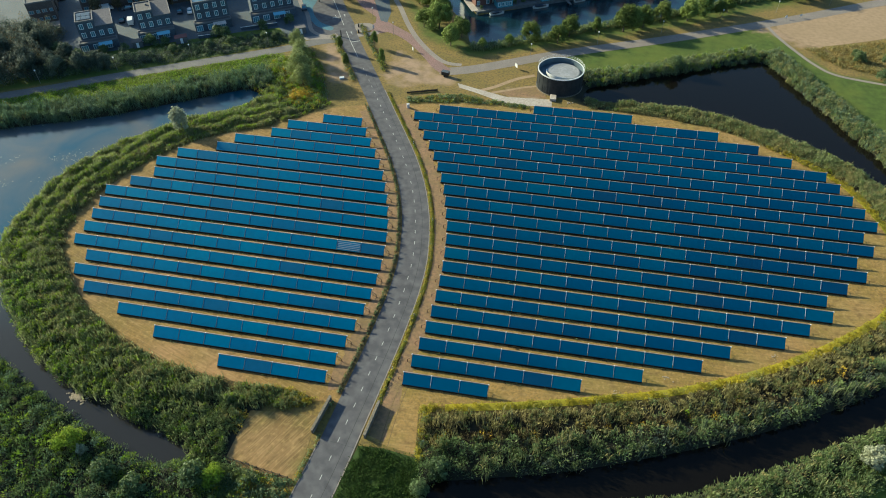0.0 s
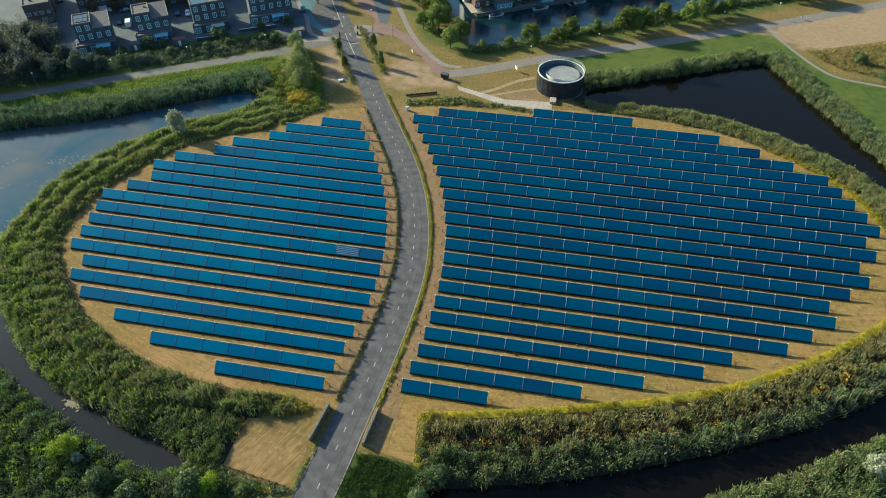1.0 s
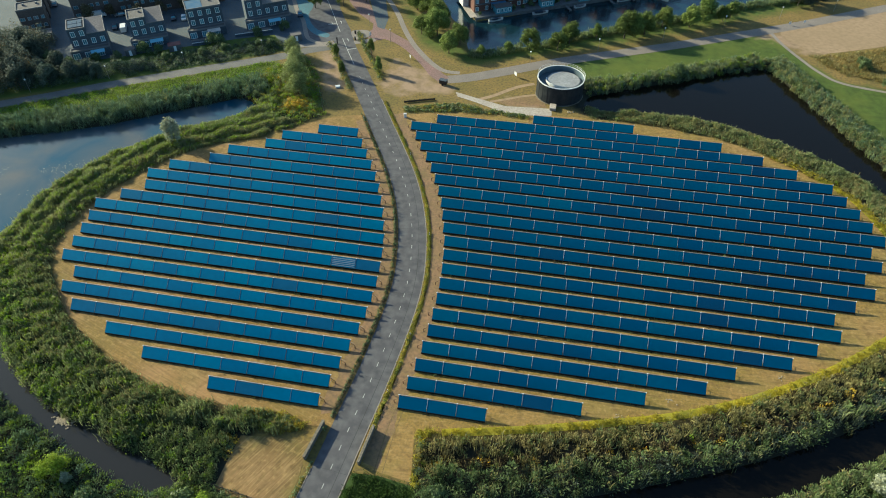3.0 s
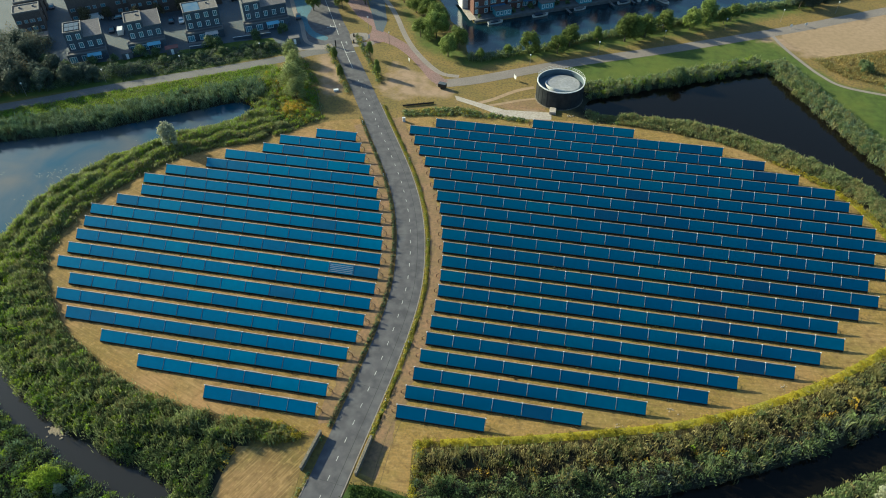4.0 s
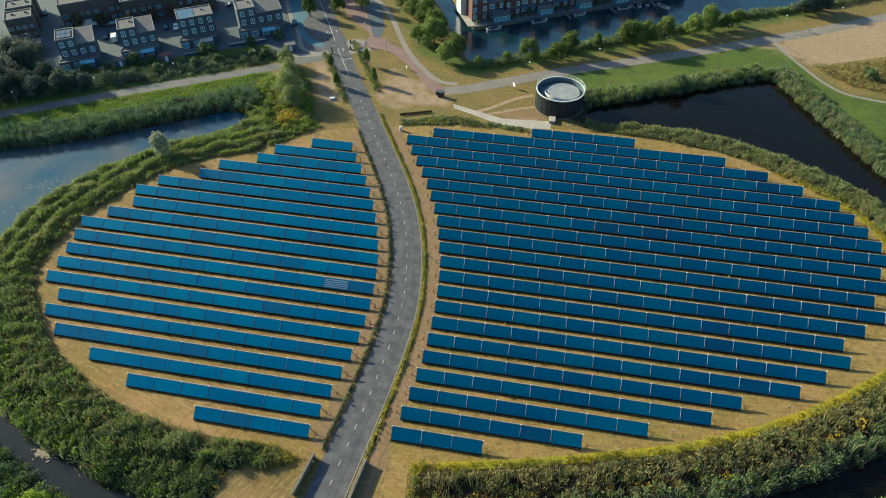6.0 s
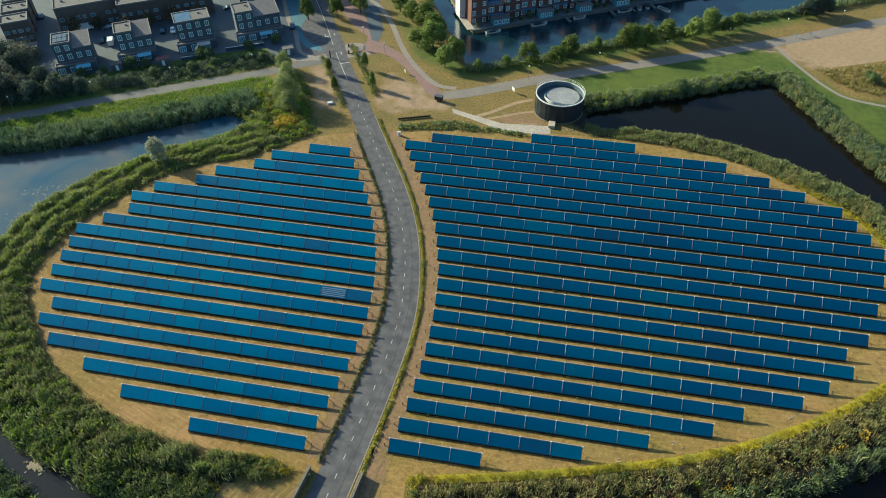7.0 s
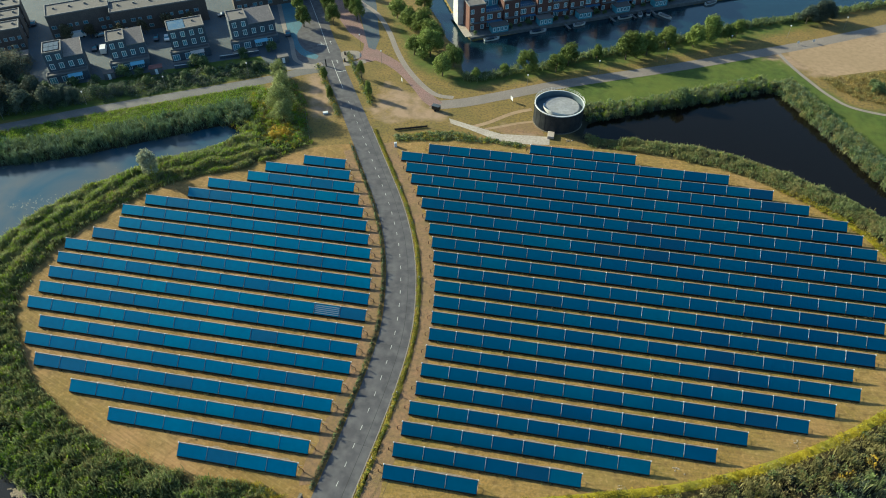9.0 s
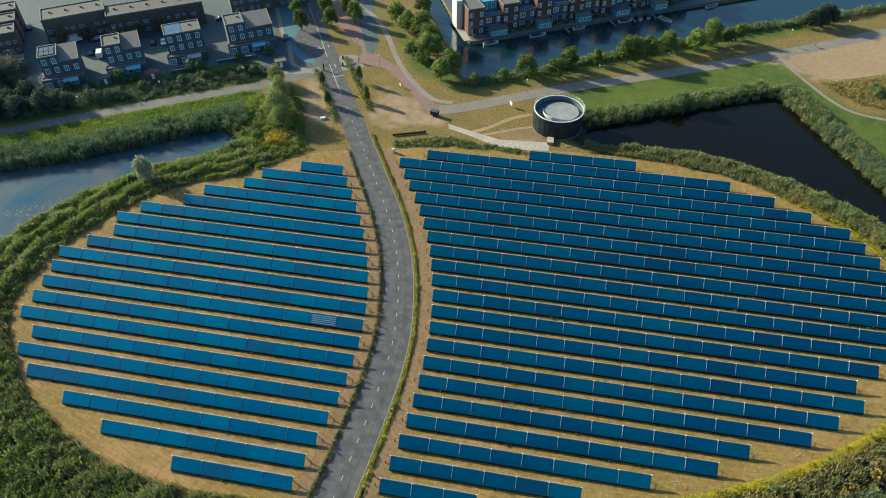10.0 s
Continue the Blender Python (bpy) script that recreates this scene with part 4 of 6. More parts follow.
for k in range(33):
    f = k / 32
    a = math.radians(175 + 140 * f)
    up, wd = 0.2 + 1.15 * math.sin(math.pi * f), 0.15 + 0.75 * math.sin(math.pi * f)
    lip.append([bm_.verts.new((0.9 + r * math.cos(a), 0.6 + r * math.sin(a), z)) for r, z in ((5.34, 4.4), (5.34 + wd, 4.9), (5.4 + wd, 4.9 + up), (5.28, 4.95))])
for a, b in zip(lip, lip[1:]):
    for i in range(4):
        bm_.faces.new((a[i], a[(i + 1) % 4], b[(i + 1) % 4], b[i]))
bmesh.ops.recalc_face_normals(bm_, faces=bm_.faces)
part("roof_lip", bm_, M_WHITE, tank, "white curved roof lip")
bm_ = bmesh.new()
ring_into(bm_, [(TR + 0.18, 0.0), (TR + 0.18, 0.22), (TR + 0.003, 0.26)])
part("footing", bm_, M_OLDWALL, tank, "concrete footing")
box("landing", -2.4, -0.4, -TR - 2.9, -TR - 0.1, 0.05, 0.9, M_PALEPATH, tank, "pale concrete landing", 0.04)
for k in range(28):
    a = math.radians(-20 + k * 7)
    tube("rail_post", ((TR + 0.1) * math.cos(a), (TR + 0.1) * math.sin(a), TZ), ((TR + 0.1) * math.cos(a), (TR + 0.1) * math.sin(a), TZ + 1.0), 0.03, M_WHITE, tank, sides=5)
bm_ = bmesh.new()
for k in range(27):
    a, b = math.radians(-20 + k * 7), math.radians(-13 + k * 7)
    for z in (0.55, 1.0):
        tube_into(bm_, ((TR + 0.1) * math.cos(a), (TR + 0.1) * math.sin(a), TZ + z), ((TR + 0.1) * math.cos(b), (TR + 0.1) * math.sin(b), TZ + z), 0.03, 0.03, 5)
part("handrail", bm_, M_WHITE, tank, "white steel handrail")
for k in range(24):
    a = math.radians(k * 15)
    o_ = box("cladding_rib", TR - 0.02, TR + 0.05, -0.06, 0.06, 0.1, TZ - 0.6, M_TANK, tank)
    o_.rotation_euler = (0, 0, a)

# ---- plants ----


def stuff_mesh(name, verts, faces, mats, slots, label, category):
    verts = np.asarray(verts, np.float32)
    faces = np.asarray(faces, np.int32)
    me = bpy.data.meshes.new(name)
    k = faces.shape[1]
    me.vertices.add(len(verts))
    me.vertices.foreach_set("co", verts.ravel())
    me.loops.add(faces.size)
    me.loops.foreach_set("vertex_index", faces.ravel())
    me.polygons.add(len(faces))
    me.polygons.foreach_set("loop_start", np.arange(0, faces.size, k, dtype=np.int32))
    for m in mats:
        me.materials.append(m)
    if slots is not None:
        me.polygons.foreach_set("material_index", np.asarray(slots, np.int32))
    me.update(calc_edges=True)
    ob = new(name, me)
    if label:
        tagged(ob, label, category, kind="stuff")
    return ob


def scatter(poly, density, rng):
    poly = np.asarray(poly)
    lo, hi = poly.min(0), poly.max(0)
    n = int((hi[0] - lo[0]) * (hi[1] - lo[1]) * density)
    p = lo + rng.random((n, 2)) * (hi - lo)
    return p[inside(p[:, 0], p[:, 1], poly)]


def wave(x, y, scale, seed):
    """A smooth bumpy value from 0 to 1 over the ground."""
    r = np.random.default_rng(seed)
    v = np.zeros(x.shape)
    tot = 0
    for k in range(10):
        a, ph, f = r.random() * 6.28, r.random() * 6.28, (0.6 + 1.6 * r.random()) / scale
        v += np.sin((x * math.cos(a) + y * math.sin(a)) * f * 6.28 + ph)
        tot += 1
    return np.clip(0.5 + v / (tot ** 0.5) / 3.0, 0, 1)


def land_z(p):
    d = np.clip((water_depth(p[:, 0], p[:, 1]) + 1.2) / 3.0, 0, 1)
    return -3.0 * d * d * (3 - 2 * d)


def blades(name, pts, base_z, height, rng, mats, share, label, category, per=6, width=0.16, lean=0.5, spread_r=0.45):
    """Tufts of bent blades on the points. share: for each point, the chance of the second material."""
    n = len(pts)
    N = n * per
    P = np.repeat(pts, per, 0) + rng.normal(0, spread_r, (N, 2))
    Z = np.repeat(base_z, per)
    H = np.repeat(height, per) * rng.uniform(0.65, 1.15, N)
    az = rng.uniform(0, 2 * np.pi, N)
    ln = H * lean * rng.uniform(0.3, 1.1, N)
    d = np.c_[np.cos(az), np.sin(az)]
    side = np.c_[-d[:, 1], d[:, 0]] * (width * rng.uniform(0.6, 1.5, N))[:, None]
    tw = rng.uniform(-0.8, 0.8, N)[:, None]
    side2 = side + d * np.linalg.norm(side, axis=1)[:, None] * tw
    mid = P + d * (ln * 0.35)[:, None]
    tip = P + d * ln[:, None]
    V = np.stack([np.c_[P - side * 0.6, Z], np.c_[P + side * 0.6, Z], np.c_[mid + side2, Z + H * 0.68], np.c_[mid - side2, Z + H * 0.68], np.c_[tip + side2 * .35, Z + H], np.c_[tip - side2 * .35, Z + H]], 1)
    base = (np.arange(N) * 6)[:, None]
    F = np.stack([base + np.array([[0, 1, 2, 3]]), base + np.array([[3, 2, 4, 5]])], 1).reshape(-1, 4)
    sl = np.repeat((rng.random(n) < share).astype(np.int32), per * 2)
    return stuff_mesh(name, V.reshape(-1, 3), F, mats, sl, label, category)


def leaves(P, nor, size, rng, jitter=0.7, along=None, long=1.0):
    """Bent leaf clumps at the points P, facing about nor; with along, slender ones that point that way. Vertices and faces."""
    n = len(P)
    nn = nor + rng.normal(0, jitter, (n, 3))
    nn /= np.linalg.norm(nn, axis=1)[:, None] + 1e-9
    t = np.cross(nn, rng.normal(0, 1, (n, 3))) if along is None else along + rng.normal(0, 0.3, (n, 3))
    t /= np.linalg.norm(t, axis=1)[:, None] + 1e-9
    b = np.cross(nn, t)
    b /= np.linalg.norm(b, axis=1)[:, None] + 1e-9
    s = (size * rng.uniform(0.6, 1.4, n))[:, None]
    w = 0.55 / long ** 0.8
    V = np.stack([P - t * s * long, P - b * s * w + nn * s * 0.18, P + t * s * long, P + b * s * w + nn * s * 0.18], 1).reshape(-1, 3)
    F = (np.arange(n) * 4)[:, None] + np.array([[0, 1, 2, 3]])
    return V, F


rng = np.random.default_rng(4)


def clumps(name, pts, base_z, radius, height, rng, mats, share, label, n_leaf=34, leaf=0.17, category="shrubs", long=1.0):
    """Small leafy domes on the points. share: for each mesh material, a weight at each point."""
    n = len(pts)
    N = n * n_leaf
    c = np.repeat(pts, n_leaf, 0)
    r = np.repeat(radius, n_leaf)
    h = np.repeat(height, n_leaf)
    az = rng.uniform(0, 2 * np.pi, N)
    up = rng.random(N) ** 0.75
    flat = np.sqrt(1 - up * up)
    wob = 1 + 0.22 * np.sin(az * 3 + np.repeat(rng.random(n) * 6.28, n_leaf)) + rng.normal(0, 0.10, N)
    d = np.c_[np.cos(az) * flat, np.sin(az) * flat, up]
    P = np.c_[c[:, 0] + d[:, 0] * r * wob, c[:, 1] + d[:, 1] * r * wob, np.repeat(base_z, n_leaf) + h * (0.12 + 0.88 * up * (0.85 + 0.15 * wob))]
    V, F = leaves(P, d + np.array([0, 0, 0.35]), np.full(N, leaf), rng, 0.55, d * np.array([0.8, 0.8, 0.5]) + np.array([0.15, 0, 0.75]) if long > 1 else None, long)
    sl = None
    if len(mats) > 1:
        W = np.stack(share, 1)
        W = np.cumsum(W / W.sum(1, keepdims=True), 1)
        sl = np.repeat((rng.random((n, 1)) > W[:, :-1]).sum(1), n_leaf)
    return stuff_mesh(name, V, F, mats, sl, label, category)


def tree_meshes(seed, height, spread_r, crown_mat, leaf=0.25, n_leaf=3600, trunk_share=0.17, squash=1.0):
    """Trunk and crown meshes of one tree: a tapered trunk with limbs, leaves in clumps round the limbs' ends."""
    r = np.random.default_rng(seed)
    bm = bmesh.new()
    th = height * trunk_share
    tube_into(bm, (0, 0, -0.1), (0, 0, th), height * 0.028, height * 0.02, 8)
    top = Vector((r.normal(0, 0.2), r.normal(0, 0.2), height * 0.72))
    tube_into(bm, (0, 0, th), top, height * 0.02, height * 0.008, 6)
    clumps = [(np.array(top), spread_r * 0.5)]
    nl = 11
    for k in range(nl):
        a = k * 2.4 + r.normal(0, 0.3)
        f = (k + 0.5) / nl
        z0 = th + (height * 0.62 - th) * f
        rad = spread_r * (0.85 - 0.45 * f) * r.uniform(0.75, 1.15)
        end = Vector((math.cos(a) * rad, math.sin(a) * rad, z0 + height * r.uniform(0.06, 0.2)))
        tube_into(bm, (0, 0, z0), end, height * 0.009, height * 0.003, 5)
        clumps.append((np.array(end), spread_r * r.uniform(0.28, 0.48)))
    me_t = bpy.data.meshes.new("trunk")
    bm.to_mesh(me_t)
    bm.free()
    me_t.materials.append(M_BARK)
    P, Nn = [], []
    wts = np.array([c[1] ** 2 for c in clumps])
    cnt = (wts / wts.sum() * n_leaf).astype(int)
    for (c, rad), n in zip(clumps, cnt):
        d = r.normal(0, 1, (n, 3))
        d /= np.linalg.norm(d, axis=1)[:, None]
        rr = rad * (0.55 + 0.5 * r.random(n) ** 0.6) * (1 + 0.25 * np.sin(d[:, 0] * 5 + d[:, 1] * 4 + d[:, 2] * 6))
        P.append(c + d * rr[:, None] * np.array([1, 1, squash]))
        Nn.append(d)
    P, Nn = np.concatenate(P), np.concatenate(Nn)
    V, F = leaves(P, Nn, np.full(len(P), leaf), r, 0.5)
    o = stuff_mesh("crown", V, F, [crown_mat], None, "", "")
    me_c = o.data
    bpy.data.objects.remove(o)
    return me_t, me_c


T_ROUND = [tree_meshes(11 + k, 8.0, 3.2, M_TREE, leaf=0.18, n_leaf=8000) for k in range(3)]
T_DARK = [tree_meshes(111 + k, 8.0, 3.3, M_SHADETREE, leaf=0.18, n_leaf=8000) for k in range(3)]
T_TALL = [tree_meshes(31 + k, 9.0, 2.5, M_TREE, n_leaf=6500, leaf=0.18, trunk_share=0.16, squash=1.4) for k in range(2)]
T_WILLOW = [tree_meshes(51 + k, 8.6, 3.7, M_WILLOW, leaf=0.16, n_leaf=8000, trunk_share=0.12, squash=1.35) for k in range(2)]
T_BROWN = [tree_meshes(91 + k, 6.5, 2.2, M_BROWN, leaf=0.2, n_leaf=2000, trunk_share=0.2, squash=1.2) for k in range(2)]
T_PALE = [tree_meshes(71, 6.0, 1.9, M_PALE, leaf=0.2, n_leaf=2600, trunk_share=0.12, squash=1.5)]
T_BUSHL = [tree_meshes(85 + k, 4.0, 2.2, M_GRASS, leaf=0.15, n_leaf=2600, trunk_share=0.08) for k in range(2)]
T_BUSH = [tree_meshes(81 + k, 4.0, 2.2, M_LEAF, leaf=0.19, n_leaf=1900, trunk_share=0.08) for k in range(2)]


def tree(kind, x, y, size, label, category="tree", name="tree", group="", slim=1.0):
    me_t, me_c = kind[int(abs(x * 7.3 + y * 3.1)) % len(kind)]
    e = thing(name, pose(U * x, U * y, 0, 0, 0, (x * 37 + y * 61) % 360), label, category, group)
    e.scale = (size * slim, size * slim, size * (0.92 + 0.16 * ((x * 1.7 + y) % 1)))
    for n, me in (("trunk", me_t), ("crown", me_c)):
        o = new(n, me)
        o.parent = e
    return e


for x, y, s in ((-74.6, 122.1, 0.95), (-70.1, 113.7, 1.0), (-65.3, 126.0, 1.0), (-60.9, 117.0, 1.0), (-54.1, 121.6, 1.05), (-58.5, 128.1, .95), (-83, 137, 1.0), (-71, 138, 1.0), (-62, 141, 1.0)):
    tree(T_TALL, x, y, s, "slim green street tree beside the road", group="street trees")
for x, y, s in ((-52.4, 81.2, .72), (-48.0, 71.8, .68), (-42.6, 85.2, .74), (-37.8, 75.6, .72)):
    tree(T_TALL, x, y, s, "small green tree in a clipped hedge strip", group="hedge trees", slim=0.66)
for x, y, s in ((-19.3, 90.4, 1.0), (-16.8, 96.2, 1.05), (-25.0, 101.2, 1.35), (-30.2, 101.6, 1.0), (-25.8, 108.2, 1.35), (-30.2, 114.0, 1.35), (-35.2, 118.2, 1.1), (-33.5, 133, 1.0), (-41, 125, 1.1)):
    tree(T_ROUND, x, y, s, "large leafy green tree on the grass", group="trees by the canal mouth")
for x, y, s in ((5.0, 97.4, 1.0), (13.6, 98.3, .95), (17.0, 103.2, 1.08), (46.3, 119.6, 1.05), (55.0, 121.8, 1.1), (60.3, 126.9, 1.25), (68.8, 130.5, .85), (66.2, 128.2, .7), (-1.5, 95.0, .5), (-9.2, 90.8, .5)):
    tree(T_ROUND, x, y, s, "round green tree on the canal bank", group="canal bank trees").scale.z *= 1.05
for x, y, s in ((34.0, 110.0, 1.2), (37.0, 111.6, 1.15), (40.4, 113.7, 1.1)):
    tree(T_ROUND, x, y, s, "tall green tree in a close group on the canal bank", group="canal bank trees").scale.z *= 1.08
tree(T_TALL, 25.3, 107.9, .68, "slim green tree on the canal bank", group="canal bank trees")
tree(T_BUSH, 49.0, 88.2, 1.3, "big round bush in the reed bank", "shrub", "bush")
for x, y, s in ((93.0, 145.0, 1.0), (96.6, 146.6, 1.05), (100.0, 148.6, .95)):
    tree(T_DARK, x, y, s, "broad dark green tree on the canal bank", group="canal bank trees")
for x, y, s in ((-66.0, 80.2, .85), (-62.0, 72.6, .95), (-59.4, 64.2, 1.15), (-57.4, 59.6, .9)):
    tree(T_WILLOW, x, y, s, "tall pale green willow beside the water", "tree", "willow", "willows").scale.z *= 1.05
tree(T_PALE, -81.5, 31.5, 1.35, "slim silver-leaved willow in the reeds", "tree", "willow")
tree(T_PALE, 72.6, -37.8, 1.05, "silver-leaved shrub on the bank", "shrub", "shrub")
tree(T_PALE, -54.6, -59.3, 0.5, "pale round shrub among bushes", "shrub", "shrub")
for x, y, s in ((-49, -62, 1.05), (-34.5, -60.5, 1.2), (-43, -63.5, 1.1), (4.0, -51.5, 1.0), (1.5, -55.5, .9)):
    tree(T_BUSH, x, y, s, "dense green bush near the water", "shrub", "bush", "waterside bushes")
for x, y, s in ((-57.5, -58.4, 1.25), (-31.3, -59.6, 1.0)):
    tree(T_BUSHL, x, y, s, "bright yellow-green bush near the water", "shrub", "bush", "bright waterside bushes")
for x, y, s in ((-112.6, 73.8, 1.1), (-108, 75.2, .8), (-94, 84, 1.1), (-91.5, 83.5, 1.0), (-93.6, 75.5, .8), (-97, 73, .7), (-78.5, 84, .8), (-75, 85, .8), (-82, 91, .9), (-74.5, 96.5, .9), (-118, 68.5, .8),
                (-124, 66, .9), (-103, 70.5, .8), (-88, 79.5, .7), (-130, 62, 1.0), (-137, 63, 1.2), (-139, 82, 1.1), (-100, 100, 1.0), (-118, 93.5, .9), (-88, 112, 1.0), (108, 92.5, 1.1), (104, 103, 1.0)):
    tree(T_BUSH, x, y, s, "leafy green shrub beside a garden", "shrub", "bush", "garden and roadside bushes")

for x, y, s in ((-125.6, 95.6, 1.0), (-119.5, 99.8, .9), (-113.0, 103.8, 1.05), (-107.2, 107.6, .95), (-141, 91, 1.1), (-135.5, 94.5, .9)):
    tree(T_BROWN, x, y, s, "small brownish street tree before the terrace", group="terrace trees")
for x, y, s in ((-130, 51.5, 1.0), (-124.5, 55.3, .9), (-137, 48, 1.15), (-119, 58.2, .7), (-134, 54, 1.0), (-141, 52, 1.2), (-149, 44, 1.6), (-158, 39, 1.7), (-167, 34, 1.7), (-152, 56, 1.3), (-143, 63, 1.1), (-131, 58.5, 1.0), (-176, 30, 1.4), (-161, 55, 1.3), (-122, 58.5, .8), (-150, 68, 1.2), (-188, 24, 1.4), (-172, 48, 1.3)):
    tree(T_DARK, x, y, s, "tall dark green tree beside the dike path", group="dike trees")

# belt of reeds and tall herbs round the island: between the mown field and the water
p = scatter(ISLAND_OUT * 1.02, 2.0, rng)
d_in = signed(p[:, 0], p[:, 1], ISLAND_IN)
d_w = water_depth(p[:, 0], p[:, 1])
road_d = edge_distance(p[:, 0], p[:, 1], ROAD, False)
yard_poly = np.array(plan((-32, -46.0), (-24.5, -45.4), (-22.5, -44.2), (-21.5, -42), (-17, -41.0), (0.2, -39.5), (-1.0, -42), (-0.2, -49.5), (1.0, -57), (2.6, -62), (6, -80), (-40, -80), (-24, -58), (-31.5, -56.5)))
keep = (d_in < np.where((p[:, 0] > 0) & (p[:, 1] < 50 * U), -2.0, -0.8)) & (d_w < np.where((p[:, 0] < -35 * U) & (p[:, 1] < -20 * U), 0.1, np.where((p[:, 0] > -15) & (p[:, 1] < 20), 0.1, 0.6))) & (road_d > 5.0) & (signed(p[:, 0], p[:, 1], yard_poly) < -0.6)
keep &= ~inside(p[:, 0], p[:, 1], plan((-54, 44), (-44, 50), (-27, 54), (-14, 57.5), (10, 61), (24, 61), (24, 95), (-75, 95), (-66, 62), (-62, 50)))
p, d_in, d_w = p[keep], d_in[keep], d_w[keep]
north = p[:, 1] > 15 * U
inner = np.clip(1.15 + d_in / 8.5, 0, 1) * np.where(north, 1.4, 1.0)
hgt = np.clip(1.0 + 0.9 * np.clip(-d_in / 5, 0, 1) + np.where((p[:, 0] > -20) & (p[:, 1] < 20), 2.4, 1.2) * (wave(p[:, 0], p[:, 1], 6.0, 5) - 0.45), 0.5, 3.4) * np.where(north, 0.8, 1.0)
ridged = np.clip((p[:, 1] / U + 22) / 14, 0, 1) * np.where(p[:, 0] < 0, 1.0, 0.6)          # long ridges of reed along the western and northern shore
crest = 0.5 + 0.5 * np.cos(2 * np.pi * (d_in + 3.2 * (wave(p[:, 0], p[:, 1], 16, 83) - 0.5)) / 4.6)
hgt *= 1 + ridged * (0.55 * crest - 0.5)
bx, by = p[:, 0] / U, p[:, 1] / U
hgt *= np.where((bx > 13) & (bx < 33) & (by > 57), 0.4, 1.0)
hgt *= np.where((bx > -29) & (bx < -19) & (by > -45.5) & (by < -40.5), 0.7, 1.0)
hgt *= np.where((bx > -48) & (bx < -27) & (by < -45.5), 0.55, 1.0) * np.where((bx > -45) & (bx < -20) & (by > -45.5) & (by < -38), 1.15, 1.0)
se = np.clip((p[:, 0] + 12) / 10, 0, 1) * np.clip((25 - p[:, 1]) / 25, 0, 1)          # share of the dry south-eastern belt
dryw = inner * wave(p[:, 0], p[:, 1], 12, 9) * np.where((p[:, 0] > 0), 1.0, 0.8)
dryw = np.maximum(dryw, se * np.clip(1.25 + d_in / 13, 0, 1) * (0.8 + 0.9 * wave(p[:, 0], p[:, 1], 9, 29)))
# bright grass share; on the western outer slopes it paints their sunlit side
west_lit = np.where((north & (p[:, 0] < 0)) | ((p[:, 0] < -60 * U) & (p[:, 1] > -15 * U)), 1.5, np.where(p[:, 0] < -15 * U, (0.35 + 0.7 * np.clip((-p[:, 0] / U - 50) / 30, 0, 1)) * wave(p[:, 0], p[:, 1], 7, 49) + 0.5 * np.clip(-d_in / 12, 0, 1) * (p[:, 0] < -45 * U), 0.04))
# across the south-eastern belt: dry reeds, a strip of dead stems, then lush shrubs down to the water
# lit crests and darker troughs put into the choice of leaf colour
west_lit = west_lit * (1 + ridged * (1.2 * crest - 0.4))
dd = -d_in + 1.6 * (wave(p[:, 0], p[:, 1], 7, 81) - 0.5)
dead = se * np.clip(1.1 - np.abs(dd - 6.6) / 1.3, 0, 1)
lush = se * np.clip((dd - 7.3) / 1.5, 0, 1)
hgt = hgt * (1 - 0.38 * se) * (1 - 0.3 * dead) * (1 + 0.35 * lush) * (1 + lush * rng.uniform(-0.5, 0.6, len(p)))
k_ = rng.random(len(p)) > 0.36 * lush + 0.5 * se * (1 - lush)
p, d_in, d_w, north, inner, hgt, se, dryw, west_lit, dead, lush, ridged, crest = (q[k_] for q in (p, d_in, d_w, north, inner, hgt, se, dryw, west_lit, dead, lush, ridged, crest))
rest = 1 - np.clip(0.85 * dead + lush, 0, 0.97)
ne = np.clip(p[:, 0] / 15, 0, 1) * np.clip((p[:, 1] - 10) / 15, 0, 1)          # share of the sunny north-eastern shore
clumps("herb_belt", p, np.maximum(land_z(p), -1.25), rng.uniform(0.5, 1.05, len(p)), hgt, rng, [M_LEAF, M_HERB, M_REED_DRY, M_GRASS, M_DEAD, M_SHADETREE, M_GOLD, M_REED],
       (rest * (0.68 - 0.42 * np.clip(inner, 0, 1)) * (1 - 0.85 * ridged) * (1 - 0.7 * se) * (1 - 0.5 * ne) + 0.7 * lush, rest * (0.3 + 0.5 * wave(p[:, 0], p[:, 1], 9, 19)) * (1 - 0.5 * se) + 0.32 * lush, (0.75 * dryw + 0.3 * ne) * rest, 0.8 * west_lit * rest, 0.6 * dead + 0.15 * se * rest, lush * (0.12 + 0.7 * np.clip(p[:, 0] / 60 - 0.2, 0, 1)) + 0.15 * se * rest, 0.4 * dead * wave(p[:, 0], p[:, 1], 5, 87), (1.1 * ridged + 0.4 * (p[:, 0] < -35 * U)) * rest),
       "dense belt of green reeds and herbs round the island", n_leaf=36, leaf=0.18, category="reeds", long=1.55)
k_ = rng.random(len(p)) < (1 - 0.9 * np.clip(lush + dead, 0, 1)) * np.maximum(se, np.maximum(0.85 * ridged, 0.25 + 0.7 * np.clip(inner, 0, 1)))
blades("reed_belt", p[k_], land_z(p[k_]), hgt[k_] * (1.05 + 0.05 * se[k_]), rng, [M_REED, M_REED_DRY], 0.1 + 0.8 * dryw[k_], "tall reeds and straw-coloured grass in the belt", "reeds", per=16, width=0.055, lean=0.3, spread_r=0.6)

# bright flowering herbs on the inner edge of the eastern belt
p = scatter(ISLAND_IN * 1.03, 9.0, rng)
d_in = signed(p[:, 0], p[:, 1], ISLAND_IN)
